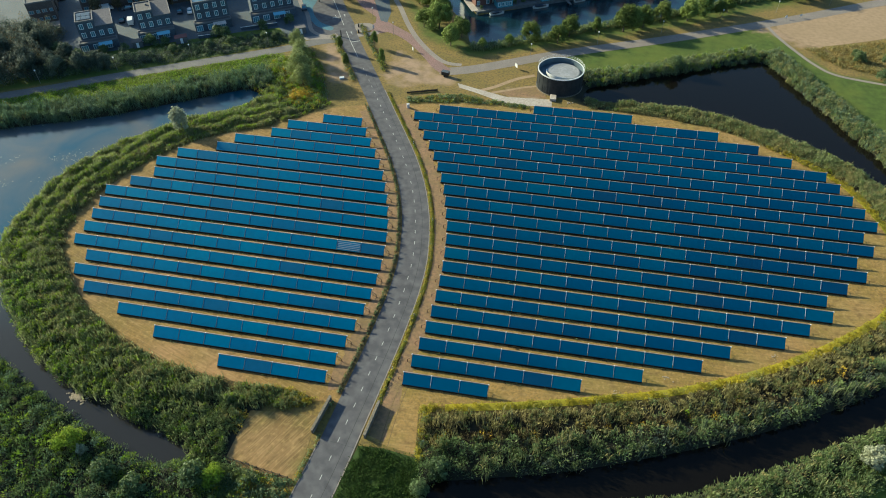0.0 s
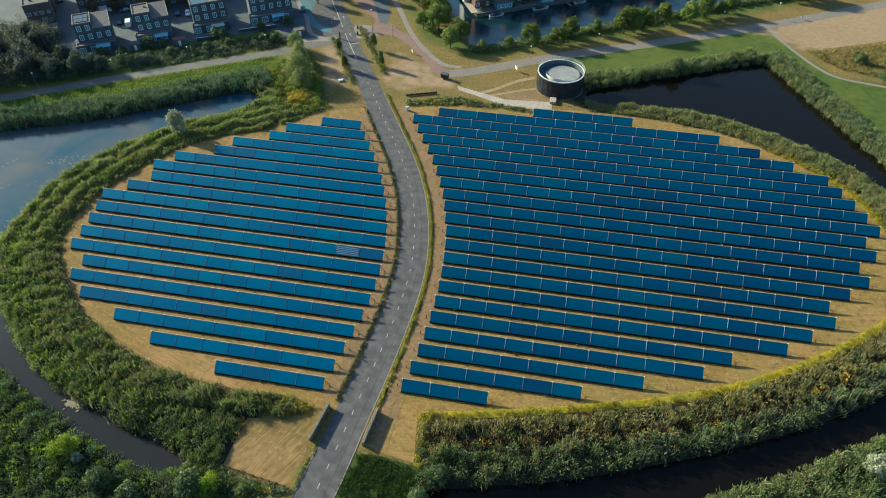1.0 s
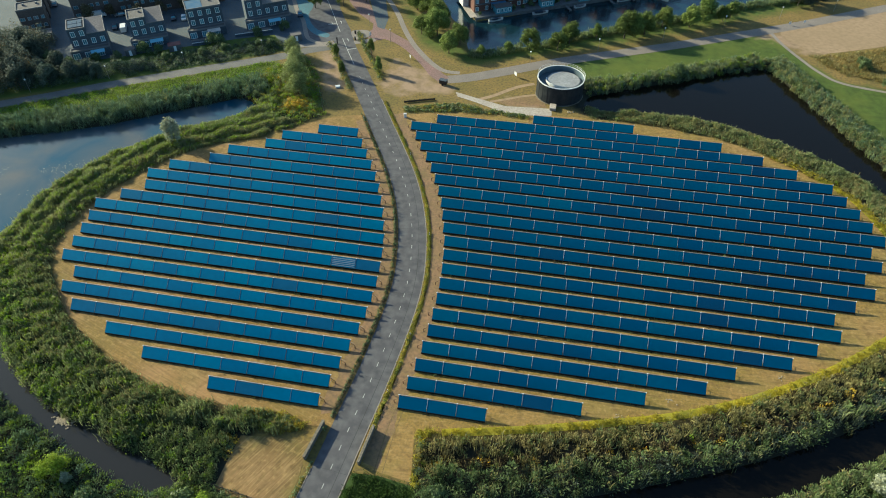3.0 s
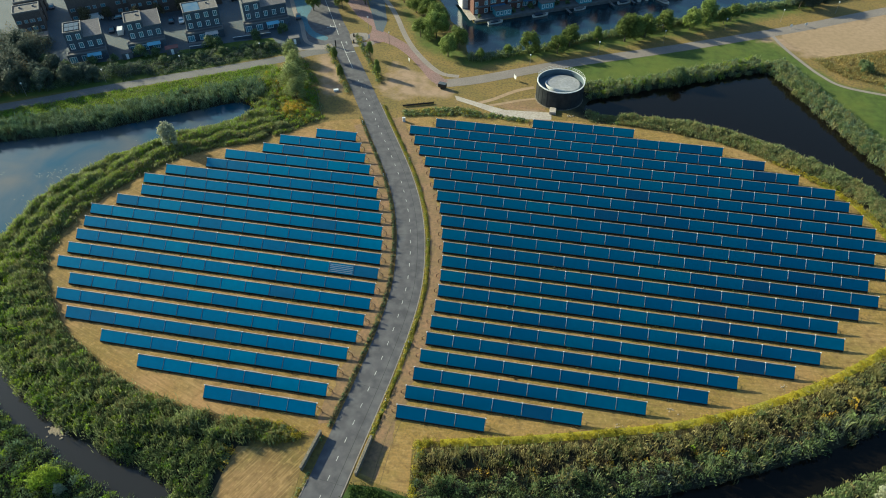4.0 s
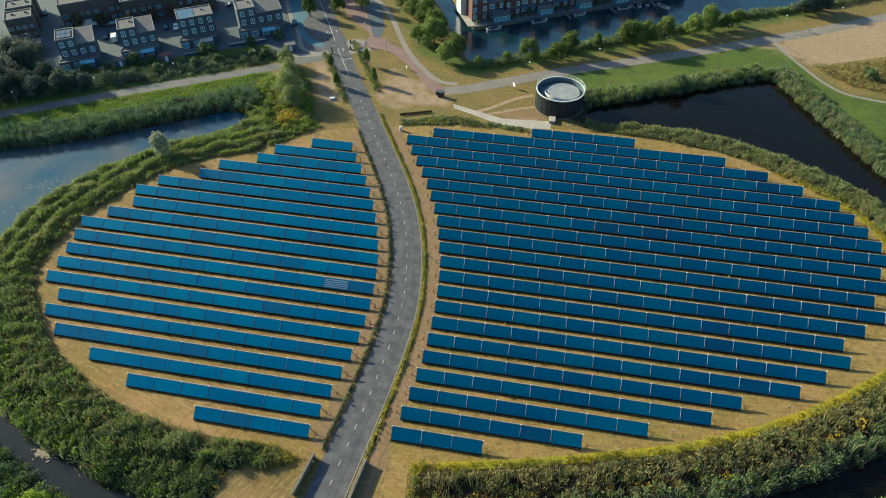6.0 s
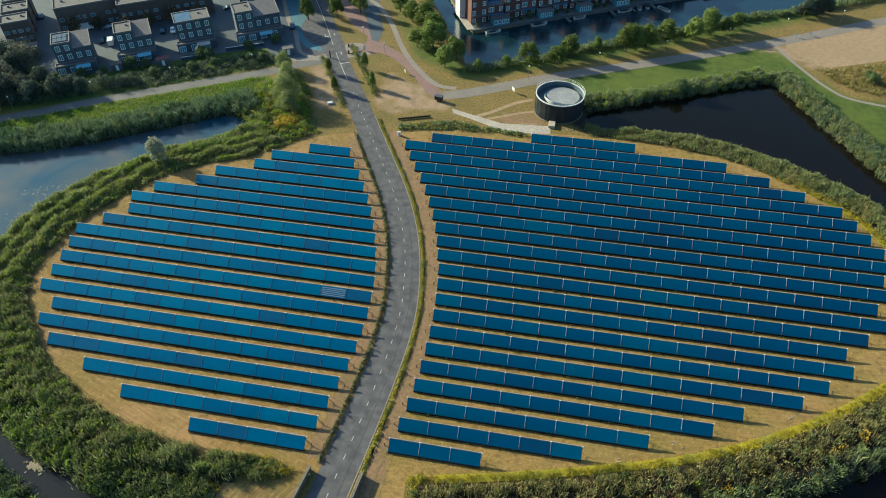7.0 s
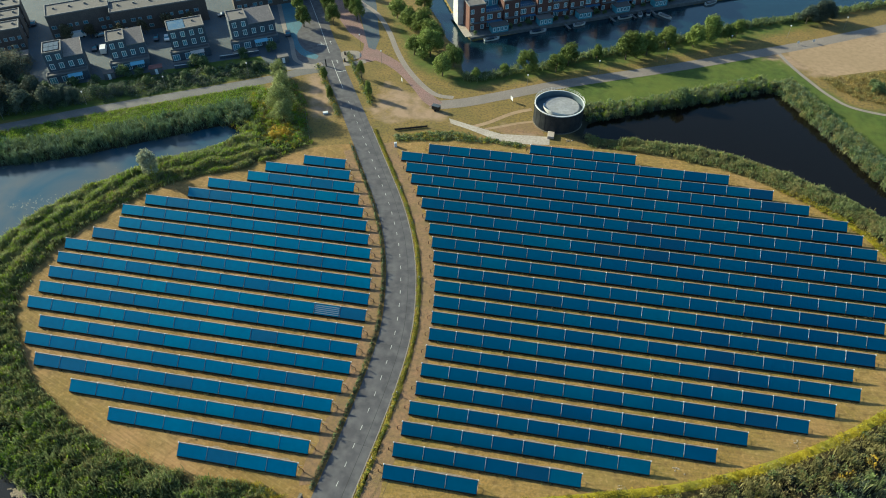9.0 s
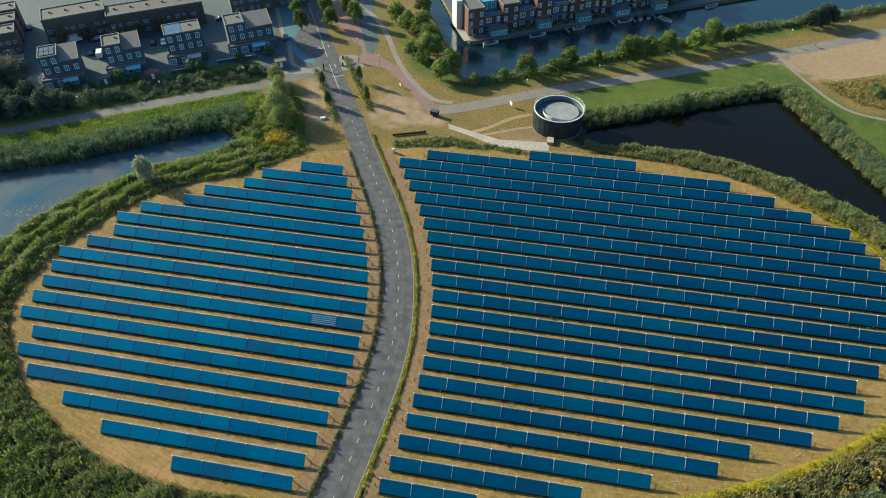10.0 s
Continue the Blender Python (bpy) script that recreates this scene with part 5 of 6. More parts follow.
a_ = (d_in < 0.3) & (d_in > -2.0) & (((p[:, 0] > 0) & (p[:, 1] < 52 * U)) | ((p[:, 0] < -20 * U) & (p[:, 0] > -30 * U) & (p[:, 1] < 0)))
a_ &= rng.random(len(p)) < 0.75 + 0.25 * wave(p[:, 0], p[:, 1], 18, 61)
p = p[a_]
rim = [q for q in (ISLAND_IN * 1.008) if q[0] > 1.5 and q[1] < 45 * U]
ribbon("grass_rim", np.array(sorted(rim, key=lambda q: math.atan2(q[1] - 12, q[0]))), 1.7, 0.036, M_RIM, "bright yellow-green grass along the mown edge")
p = p[rng.random(len(p)) < 0.38]
clumps("herb_edge", p, np.zeros(len(p)), rng.uniform(0.35, 0.65, len(p)), 0.45 + 0.35 * wave(p[:, 0], p[:, 1], 5.0, 62), rng, [M_RIM, M_YELLOW, M_REED_DRY], (np.full(len(p), 0.85), 0.15 * wave(p[:, 0], p[:, 1], 7.0, 64), np.full(len(p), 0.15)), "bright yellow-green herbs along the mown edge", 30, 0.10, "herbs", 1.8)

# outer banks


def reed_strip(name, line, off0, off1, density, h0, h1, seed, share, label, mats=None, spill=0.7, stalk=M_REED):
    line = np.asarray(line)
    t = np.gradient(line, axis=0)
    t /= np.linalg.norm(t, axis=1)[:, None]
    n = np.c_[t[:, 1], -t[:, 0]]
    poly = np.vstack([line + n * off0, (line + n * off1)[::-1]])
    q = scatter(poly, density, rng)
    q = q[water_depth(q[:, 0], q[:, 1]) < spill]
    h = h0 + (h1 - h0) * wave(q[:, 0], q[:, 1], 6.0, seed)
    s2 = share * 2 * wave(q[:, 0], q[:, 1], 10.0, seed + 2)
    m3 = mats or [M_LEAF, M_HERB, M_REED_DRY]
    k2 = rng.random(len(q)) < 0.45
    blades(name + "_stalks", q[k2], land_z(q[k2]), h[k2] * 1.1, rng, [stalk, M_REED_DRY], s2[k2], label, "reeds", per=10, width=0.055)
    return clumps(name, q, np.maximum(land_z(q), -1.25), rng.uniform(0.5, 1.1, len(q)), h, rng, m3, (np.full(len(q), 0.6), np.full(len(q), 0.5), s2)[:len(m3)], label, leaf=0.18, category="reeds", long=1.55)


reed_strip("reed_bank_north", spline(plan((-230, -14), (-175, 5), (-131.5, 24.4), (-105, 36), (-88, 46.5), (-73.3, 56), (-67, 60)), 6), -9.0, 1.6, 1.35, 1.8, 3.3, 21, 0.06, "green reed belt along the canal bank", mats=[M_REEDBLUE, M_LEAF, M_HERB], stalk=M_REEDBLUE)
reed_strip("reed_bank_pond", spline(plan((23, 75.5), (36, 81.3), (50.5, 88.2), (65, 95.5), (75, 100.5)), 6), -5.0, 1.6, 1.8, 0.9, 2.5, 22, 0.25, "green reed belt along the pond", mats=[M_REEDBLUE, M_REED, M_GRASS])
reed_strip("reed_bank_east", spline(plan((76, 102), (82, 89), (88.2, 74.6), (99.4, 50.3), (108, 28), (110, 5)), 6), -6.5, 1.6, 1.8, 1.2, 2.4, 23, 0.14, "green reed belt along the pond", mats=[M_REEDBLUE, M_HERB, M_REED_DRY])
reed_strip("reed_bank_south", spline(plan((112, 0), (98, -14), (78, -29.5), (60.7, -39.8), (42, -49.2), (25, -54), (11.4, -57.2), (2.5, -59.5)), 6), -9.5, 1.6, 1.5, 0.9, 1.9, 24, 0.1, "green reed and grass bank beside the channel", spill=0.3)
reed_strip("reed_bank_canal", spline(plan((-13, 90.9), (-8.6, 91.6), (-4.6, 94.2), (0.2, 96.8), (3.2, 98.8), (8.2, 101), (12.2, 103.8), (20.2, 108.8), (28.2, 113.6), (40, 119.6), (70, 138.5), (98, 152), (125, 167), (180, 198)), 6), -0.5, 2.8, 1.6, 1.0, 2.4, 25, 0.05, "green shrubby edge of the canal", mats=[M_LEAF, M_HERB])
for nm, poly in (("dike_grass", plan((-150, 31), (-139, 36.3), (-114.5, 51), (-71, 76), (-68, 71), (-77, 65), (-107, 46.5), (-131, 32), (-150, 24))),):
    q = scatter(poly, 2.8, rng)
    blades(nm, q, land_z(q), 0.2 + 0.3 * wave(q[:, 0], q[:, 1], 8.0, 33), rng, [M_GRASS, M_REED], np.full(len(q), 0.2), "bright green meadow grass on the bank", "grass", per=12, width=0.05, lean=0.9)


def clump_field(name, poly, density, r0, r1, h0, h1, mats, shares, label, seed, n_leaf=34, leaf=0.19, scale=6.0, long=1.0):
    q = scatter(poly, density, rng)
    q = q[(water_depth(q[:, 0], q[:, 1]) < 0.6) & (edge_distance(q[:, 0], q[:, 1], ROAD, False) > 4.6)]
    e = np.clip(signed(q[:, 0], q[:, 1], poly) / 2.0, 0.5, 1)
    h = (h0 + (h1 - h0) * wave(q[:, 0], q[:, 1], scale, seed) ** 1.4) * e * rng.uniform(0.75, 1.2, len(q))
    sh = [s * (0.4 + 1.2 * wave(q[:, 0], q[:, 1], 8.0, seed + 11 * k)) for k, s in enumerate(shares)]
    return clumps(name, q, np.maximum(land_z(q), -1.25), rng.uniform(r0, r1, len(q)), h, rng, mats, sh, label, n_leaf, leaf, long=long)


clump_field("thicket_southwest", plan((-110, -32), (-96, -36.2), (-82, -44.2), (-71, -48.8), (-61, -52.9), (-51, -56.6), (-41.5, -58.6), (-36.6, -56.6), (-31.5, -56.4), (-25, -57.6), (-21.8, -59.5), (-21, -66), (-60, -69), (-80, -62), (-110, -46)), 1.3, 0.6, 1.4, 0.8, 2.6,
            [M_LEAF, M_HERB, M_REEDBLUE, M_GRASS], (0.5, 0.5, 0.35, 0.25), "tangled green bushes and herbs beside the channel", 3, 40, 0.18, 6.0, 1.5)
clump_field("thicket_houses", plan((-235, -2), (-175, 25), (-150, 39), (-140, 44), (-134, 47.8), (-134, 58), (-139, 62.0), (-144, 76), (-175, 74), (-235, 50)), 0.38, 1.5, 2.8, 4.0, 10.5,
            [M_SHADETREE, M_BROWN], (0.8, 0.25), "dark green trees and shrubs beside the houses", 13, 110, 0.23, 8.0)
clump_field("hedge_path", plan((-134.5, 47.5), (-122, 54.6), (-112, 60.8), (-104, 65), (-106, 68), (-115, 64.8), (-125, 60.2), (-134.5, 57)), 0.9, 0.9, 1.9, 2.2, 5.6, [M_SHADETREE, M_LEAF], (0.7, 0.3), "dark green bushes along the dike path", 44, 90, 0.17, 5.0)
clump_field("hedge_gardens", plan((-112, 58.6), (-90, 71.2), (-72, 81.6), (-70, 87), (-76, 89.5), (-92, 81.5), (-112, 70)), 0.9, 0.6, 1.4, 0.6, 2.6, [M_LEAF, M_SHADETREE], (0.5, 0.6), "green hedge and shrubs along the gardens", 14, 60, 0.15, 4.0)
clump_field("herbs_northwest", plan((-73, 60), (-70.5, 52.5), (-67, 48), (-60, 41), (-52, 46), (-46.5, 51), (-52, 62.5), (-55, 70), (-62, 80), (-70, 72), (-73, 62), (-67, 57.5)), 1.3, 0.5, 1.2, 0.7, 2.2,
            [M_HERB, M_REED, M_YELLOW, M_GRASS], (0.5, 0.5, 0.15, 0.7), "lush green reeds and flowering herbs beside the willows", 15, 36, 0.17, 3.5, 1.9)
clump_field("gold_herbs", plan((-60, 51), (-56.5, 48.5), (-52, 51), (-52, 56), (-56, 58.5), (-60, 56)), 2.0, 0.5, 1.0, 1.5, 2.3, [M_GOLD, M_HERB], (0.9, 0.12), "patch of golden flowering herbs", 35, 36, 0.16, 3.5)
clump_field("gold_herbs_south", plan((-31.5, -56.2), (-27.5, -56.4), (-23, -57.2), (-19.6, -57.6), (-19.0, -60), (-19.2, -64), (-27, -64), (-32, -61)), 1.8, 0.4, 0.9, 0.6, 1.4, [M_GOLD, M_HERB, M_LEAF], (0.25, 0.5, 0.5), "golden flowering herbs beside the yard", 36, 36, 0.16, 3.5)
clump_field("heath_northeast", plan((90, 110), (96, 110), (106, 114), (119, 120), (140, 130), (160, 120), (150, 100), (112, 94.5), (99, 97.5), (92, 104)), 0.35, 0.7, 1.6, 0.2, 0.9, [M_REED_DRY, M_HERB, M_STRAW], (0.7, 0.25, 0.5), "yellowish heath with low bushes", 16, 26, 0.17, 3.5, 1.8)
clump_field("hedge_tank", plan((-26.3, 55.6), (-25.8, 58.3), (-19, 60.8), (-11, 62.5), (-4, 61.4), (8, 59.8), (9.5, 58.2), (0, 58.8), (-12, 58.4), (-20, 57.0)), 2.2, 0.5, 0.9, 1.0, 1.7, [M_HERB, M_LEAF, M_VERGE], (0.5, 0.3, 0.35), "low green hedge behind the collectors", 17, 30, 0.16, 2.5)
clump_field("gold_herbs_yard", plan((-33.2, -46.4), (-31.3, -45.8), (-30.6, -48.5), (-31.6, -51.2), (-33, -50)), 2.6, 0.4, 0.7, 0.7, 1.3, [M_GOLD, M_YELLOW, M_HERB], (0.3, 0.5, 0.3), "golden flowering herbs beside the yard", 38, 36, 0.13, 3.5)
clump_field("gold_herbs_tip", plan((-27, -42.0), (-23.4, -41.4), (-20.6, -42.4), (-21.4, -44.0), (-26, -44.8)), 2.6, 0.4, 0.8, 0.9, 1.9, [M_GOLD, M_YELLOW, M_HERB], (0.7, 0.6, 0.3), "golden flowering herbs at the belt's end", 37, 36, 0.13, 3.5)
clump_field("herb_rim", plan((-1.2, -40.2), (-0.3, -39.4), (1.6, -39.2), (0.7, -41), (0.3, -43), (0.3, -46), (0.7, -50.2), (-0.5, -50.4), (-0.9, -45), (-1.1, -42)), 4.5, 0.35, 0.7, 0.6, 1.3, [M_RIM, M_HERB, M_YELLOW], (0.9, 0.1, 0.2), "bright yellow-green herbs at the belt's end", 39, 34, 0.11, 3.0)
for nm, a, b, off in (("hedge_strip", 67, 93, -5.0), ("hedge_strip", 69, 97, 6.4)):
    seg = np.array([on_road(s, off)[:2] for s in np.arange(arc[np.argmin(np.abs(ROAD[:, 1] - a * U))], arc[np.argmin(np.abs(ROAD[:, 1] - b * U))], 0.5)])
    q = np.repeat(seg, 2, 0) + rng.normal(0, 0.4, (2 * len(seg), 2))
    clumps(nm, q, np.zeros(len(q)), rng.uniform(0.4, 0.7, len(q)), rng.uniform(0.7, 1.3, len(q)), rng, [M_LEAF, M_VERGE], (np.full(len(q), 0.6), np.full(len(q), 0.4)), "clipped green hedge strip between the lanes", 30, 0.15)

q = scatter(plan((92, 109), (97, 109.5), (106, 113.5), (119, 119.5), (140, 129), (160, 120), (150, 100), (112, 95), (99, 98), (93, 104)), 4.5, rng)
q = q[rng.random(len(q)) < 0.2 + 0.8 * wave(q[:, 0], q[:, 1], 7, 91)]
blades("heath_grass", q, np.zeros(len(q)), 0.4 + 0.5 * wave(q[:, 0], q[:, 1], 5, 92), rng, [M_STRAW, M_REED_DRY], 0.2 + 0.5 * wave(q[:, 0], q[:, 1], 9, 93), "golden heath grass beside the sandy lot", "grass", per=8, width=0.07, lean=0.7)
for x, y, s in ((112, 104, .7), (119, 110, .8), (104, 107, .6), (126, 117, .7), (118, 101, .7)):
    tree(T_BUSH, x, y, s, "dark green bush in golden heath", "shrub", "bush", "heath bushes")

# verges of the road
for nm, off0, off1, h0, h1, mats, first, dens, s_a, s_b in (("verge_east", 4.0, 4.6, 0.3, 0.6, [M_VERGE, M_HERB], 0.85, 11.0, -40, 58), ("verge_west", -4.45, -4.0, 0.3, 0.7, [M_BROWN, M_LEAF], 0.7, 15.0, -41, 54), ("verge_southwest", -4.6, -3.8, 0.2, 0.5, [M_HERB, M_YELLOW], 0.8, 4.0, -80, -49)):
    ss = np.arange(arc[np.argmin(np.abs(ROAD[:, 1] - s_a * U))], arc[np.argmin(np.abs(ROAD[:, 1] - s_b * U))], 0.25)
    n = int(len(ss) * 0.25 * (abs(off1 - off0)) * dens)
    sv = ss[0] + rng.random(n) * (ss[-1] - ss[0])
    ov = off0 + rng.random(n) * (off1 - off0)
    q = np.array([on_road(s, o)[:2] for s, o in zip(sv, ov)])
    h = h0 + (h1 - h0) * wave(q[:, 0], q[:, 1], 3.0, 41) ** 2
    clumps(nm, q, np.zeros(len(q)), rng.uniform(0.25, 0.5, len(q)), h, rng, mats, (np.full(len(q), first), np.full(len(q), 1 - first)), "rough grass verge with yellow flowers along the road", 28, 0.10, "grass")

sv = np.arange(arc[np.argmin(np.abs(ROAD[:, 1] + 44 * U))], arc[np.argmin(np.abs(ROAD[:, 1] - 54 * U))], 2.4)
sv = sv + rng.uniform(-1.0, 1.0, len(sv))
q = np.repeat(np.array([on_road(s, -4.35)[:2] for s in sv]), 3, 0) + rng.normal(0, 0.12, (3 * len(sv), 2))
clumps("verge_saplings", q, np.zeros(len(q)), np.full(len(q), 0.10), np.repeat(rng.uniform(0.7, 1.6, len(sv)), 3) * rng.uniform(0.7, 1.0, len(q)), rng, [M_HERB, M_LEAF], (np.full(len(q), 0.6), np.full(len(q), 0.4)), "slim saplings and tall herbs in the verge", 34, 0.09, "herbs")

# short grass: tufts of stubble on the mown field, long grass south of it
q = scatter(ISLAND_IN, 0.25, rng)
q = q[edge_distance(q[:, 0], q[:, 1], ROAD, False) > 4.5]
blades("stubble", q, np.full(len(q), 0.02), 0.03 + 0.06 * wave(q[:, 0], q[:, 1], 7.0, 71), rng, [M_STRAW, M_VERGE], 0.1 + 0.5 * wave(q[:, 0], q[:, 1], 15.0, 72) ** 2, "dry grass stubble between the collector rows", "grass", per=4, width=0.04, lean=1.6, spread_r=0.5)
q = scatter(plan((-10.0, -49.7), (-6, -49.4), (0.2, -50.2), (2, -58), (4, -75), (-13.6, -75), (-11.6, -60)), 4.0, rng)
blades("long_grass", q, np.full(len(q), 0.02), 0.3 + 0.4 * wave(q[:, 0], q[:, 1], 3.0, 73), rng, [M_DKGRASS], np.zeros(len(q)), "dark green long grass beside the road", "grass", per=8, width=0.06, lean=0.8)

wp_ = []
for x, y, ln in STRIPS:
    n = int(ln / 0.35)
    wp_.append(np.c_[U * x + rng.random(n) * ln, np.full(n, U * y + 0.42 - LEN_P * ct - 0.12) + rng.normal(0, 0.12, n)])
q = np.concatenate(wp_)
q = q[rng.random(len(q)) < 0.25 + 0.75 * wave(q[:, 0], q[:, 1], 4.0, 101)]
blades("row_weeds", q, np.full(len(q), 0.02), 0.12 + 0.4 * wave(q[:, 0], q[:, 1], 2.5, 102) ** 2, rng, [M_DEAD, M_HERB], 0.1 + 0.5 * wave(q[:, 0], q[:, 1], 12.0, 103) ** 2, "dark weeds under the lower edges of the collectors", "weeds", per=5, width=0.05, lean=0.8, spread_r=0.2)

# ---- houses ----
M_CREAM = material("cream awning cloth", (0.58, 0.50, 0.46), 0.8, second=(0.50, 0.43, 0.40), scale=1.0)


def window(parent, x, y, z, w, h, facing=-1, name="window", split=1, frame_mat=M_FRAME):
    """A framed window on a wall that looks along local y; facing -1: towards -y."""
    yf = y + facing * 0.03
    bm = bmesh.new()
    t = 0.15
    xs = [x, x + t]
    for k in range(split):
        xm = x + w * (k + 1) / (split + 1)
        xs += [xm - 0.05, xm + 0.05]
    xs += [x + w - t, x + w]
    zs = [z, z + t, z + h - t, z + h]
    grid = [[bm.verts.new((a, yf, c)) for c in zs] for a in xs]
    fs = []
    for i in range(len(xs) - 1):
        for j in range(3):
            if i % 2 == 0 or j != 1:
                fs.append(bm.faces.new((grid[i][j], grid[i + 1][j], grid[i + 1][j + 1], grid[i][j + 1])))
    ret = bmesh.ops.extrude_face_region(bm, geom=fs)
    for v in ret["geom"]:
        if isinstance(v, bmesh.types.BMVert):
            v.co.y += facing * 0.06
    bmesh.ops.recalc_face_normals(bm, faces=bm.faces)
    win = part(name, bm, frame_mat, parent)
    bm = bmesh.new()
    box_into(bm, x + t, x + w - t, yf - 0.012, yf + 0.012, z + t, z + h - t)
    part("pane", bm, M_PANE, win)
    return win


def roof_flat(parent, x0, x1, y0, y1, z, name="roof"):
    r = box(name, x0 + 0.25, x1 - 0.25, y0 + 0.25, y1 - 0.25, z - 0.1, z + 0.02, M_ROOF, parent)
    bm = bmesh.new()
    for a in ((x0 - 0.06, x1 + 0.06, y0 - 0.06, y0 + 0.25), (x0 - 0.06, x1 + 0.06, y1 - 0.25, y1 + 0.06), (x0 - 0.06, x0 + 0.25, y0 + 0.25, y1 - 0.25), (x1 - 0.25, x1 + 0.06, y0 + 0.25, y1 - 0.25)):
        box_into(bm, a[0], a[1], a[2], a[3], z - 0.12, z + 0.32)
    part("parapet", bm, M_TRIM, r)
    return r


def house(x, y, wl, wr, label, solar=False, cloth=M_AWNING, cloth_label="pale blue awning"):
    """A dark brick house: a flat-roofed block, beside it (wr > 0) a part with a roof that rises to the back, and a low front extension."""
    h = thing("house", pose(U * x, U * y, 0, 0, 0, 33), label, "house", "canal-side houses")
    D = 8.2
    box("wall", 0, wl, 0, D, 0, 9.95, M_BRICK, h)
    r = roof_flat(h, 0, wl, 0, D, 10.0)
    if solar:
        for i in range(3):
            for j in range(2):
                box("solar_panel", 0.6 + i * (wl - 1.2) / 3, 0.45 + (i + 1) * (wl - 1.2) / 3, 1.2 + j * 3, 3.9 + j * 3, 10.2, 10.3, M_SOLAR, r)
    else:
        box("roof_vent", wl * 0.7, wl * 0.7 + 0.6, D * 0.6, D * 0.6 + 0.6, 10.0, 10.6, M_TRIM, r)
    if wr:
        bm = bmesh.new()
        vs = [bm.verts.new(v) for v in ((wl, 0.2, 0), (wl + wr, 0.2, 0), (wl + wr, D, 0), (wl, D, 0), (wl, 0.2, 7.7), (wl + wr, 0.2, 7.7), (wl + wr, D, 9.7), (wl, D, 9.7))]
        for f in ((0, 1, 5, 4), (1, 2, 6, 5), (2, 3, 7, 6), (3, 0, 4, 7), (4, 5, 6, 7), (3, 2, 1, 0)):
            bm.faces.new([vs[i] for i in f])
        part("wall", bm, M_BRICK, h)
        bm = bmesh.new()
        vs = []
        for dz in (0.03, 0.2):
            vs += [bm.verts.new(v) for v in ((wl + 0.02, 0.0, 7.65 + dz), (wl + wr + 0.15, 0.0, 7.65 + dz), (wl + wr + 0.15, D + 0.2, 9.73 + dz), (wl + 0.02, D + 0.2, 9.73 + dz))]
        for f in ((3, 2, 1, 0), (4, 5, 6, 7), (0, 1, 5, 4), (1, 2, 6, 5), (2, 3, 7, 6), (3, 0, 4, 7)):
            bm.faces.new([vs[i] for i in f])
        r2 = part("sloping_roof", bm, M_SLOPE, h)
        bm = bmesh.new()
        a, b = Vector((wl + wr + 0.1, 0.0, 7.9)), Vector((wl + wr + 0.1, D + 0.2, 10.0))
        tube_into(bm, a, b, 0.14, 0.14, 4)
        part("verge_trim", bm, M_TRIM, r2)
    n = max(2, round(wl / 3.0))
    for i in range(n):
        for z in ((4.1, 7.3)):
            window(h, (i + 0.5) * wl / n - 0.72, 0, z, 1.44, 1.95)
    n = round(wr / 3.0)
    for i in range(n):
        window(h, wl + (i + 0.5) * wr / n - 0.72, 0.2, 4.1, 1.44, 1.95)
    ext = box("extension", -1.0, wl + wr, -2.6, -0.02, 0, 3.1, M_BRICK, h)
    roof_flat(ext, -1.0, wl + wr, -2.6, -0.02, 3.15)
    n = round((wl + wr) / 3.6)
    for i in range(n):
        window(ext, -0.6 + i * (wl + wr) / n, -2.6, 0.35, 2.3, 2.2, name="window", split=2)
    bm = bmesh.new()
    x0 = (wl + wr) * 0.45
    vs = [bm.verts.new(v) for v in ((x0, -2.62, 2.95), (x0 + 4.6, -2.62, 2.95), (x0 + 4.6, -4.3, 2.45), (x0, -4.3, 2.45), (x0, -2.62, 2.87), (x0 + 4.6, -2.62, 2.87), (x0 + 4.6, -4.3, 2.37), (x0, -4.3, 2.37))]
    for f in ((3, 2, 1, 0), (4, 5, 6, 7), (0, 1, 5, 4), (1, 2, 6, 5), (2, 3, 7, 6), (3, 0, 4, 7)):
        bm.faces.new([vs[i] for i in f])
    bmesh.ops.recalc_face_normals(bm, faces=bm.faces)
    part("awning", bm, cloth, ext, cloth_label)
    for k in range(4):
        tube("awning_arm", (x0 + 0.3 + k * 1.33, -2.62, 2.5), (x0 + 0.3 + k * 1.33, -4.25, 2.36), 0.035, M_FRAME, ext, sides=5)
    return h


house(-131.4, 67.4, 5.8, 5.9, "dark brick house with solar panels and pale awning", True)
house(-117.0, 77.0, 5.8, 5.9, "dark brick house with flat and sloping roofs")
h3 = house(-102.4, 86.5, 12.3, 0.0, "dark brick house with one wide flat roof", cloth=M_CREAM, cloth_label="cream awning")
box("roof_cover", 0.5, 6.0, 0.6, 7.6, 10.06, 10.14, M_BLUEROOF, h3, "blue roof sheet")
house(-87.0, 96.0, 6.4, 9.4, "dark brick corner house with flat and sloping roofs")


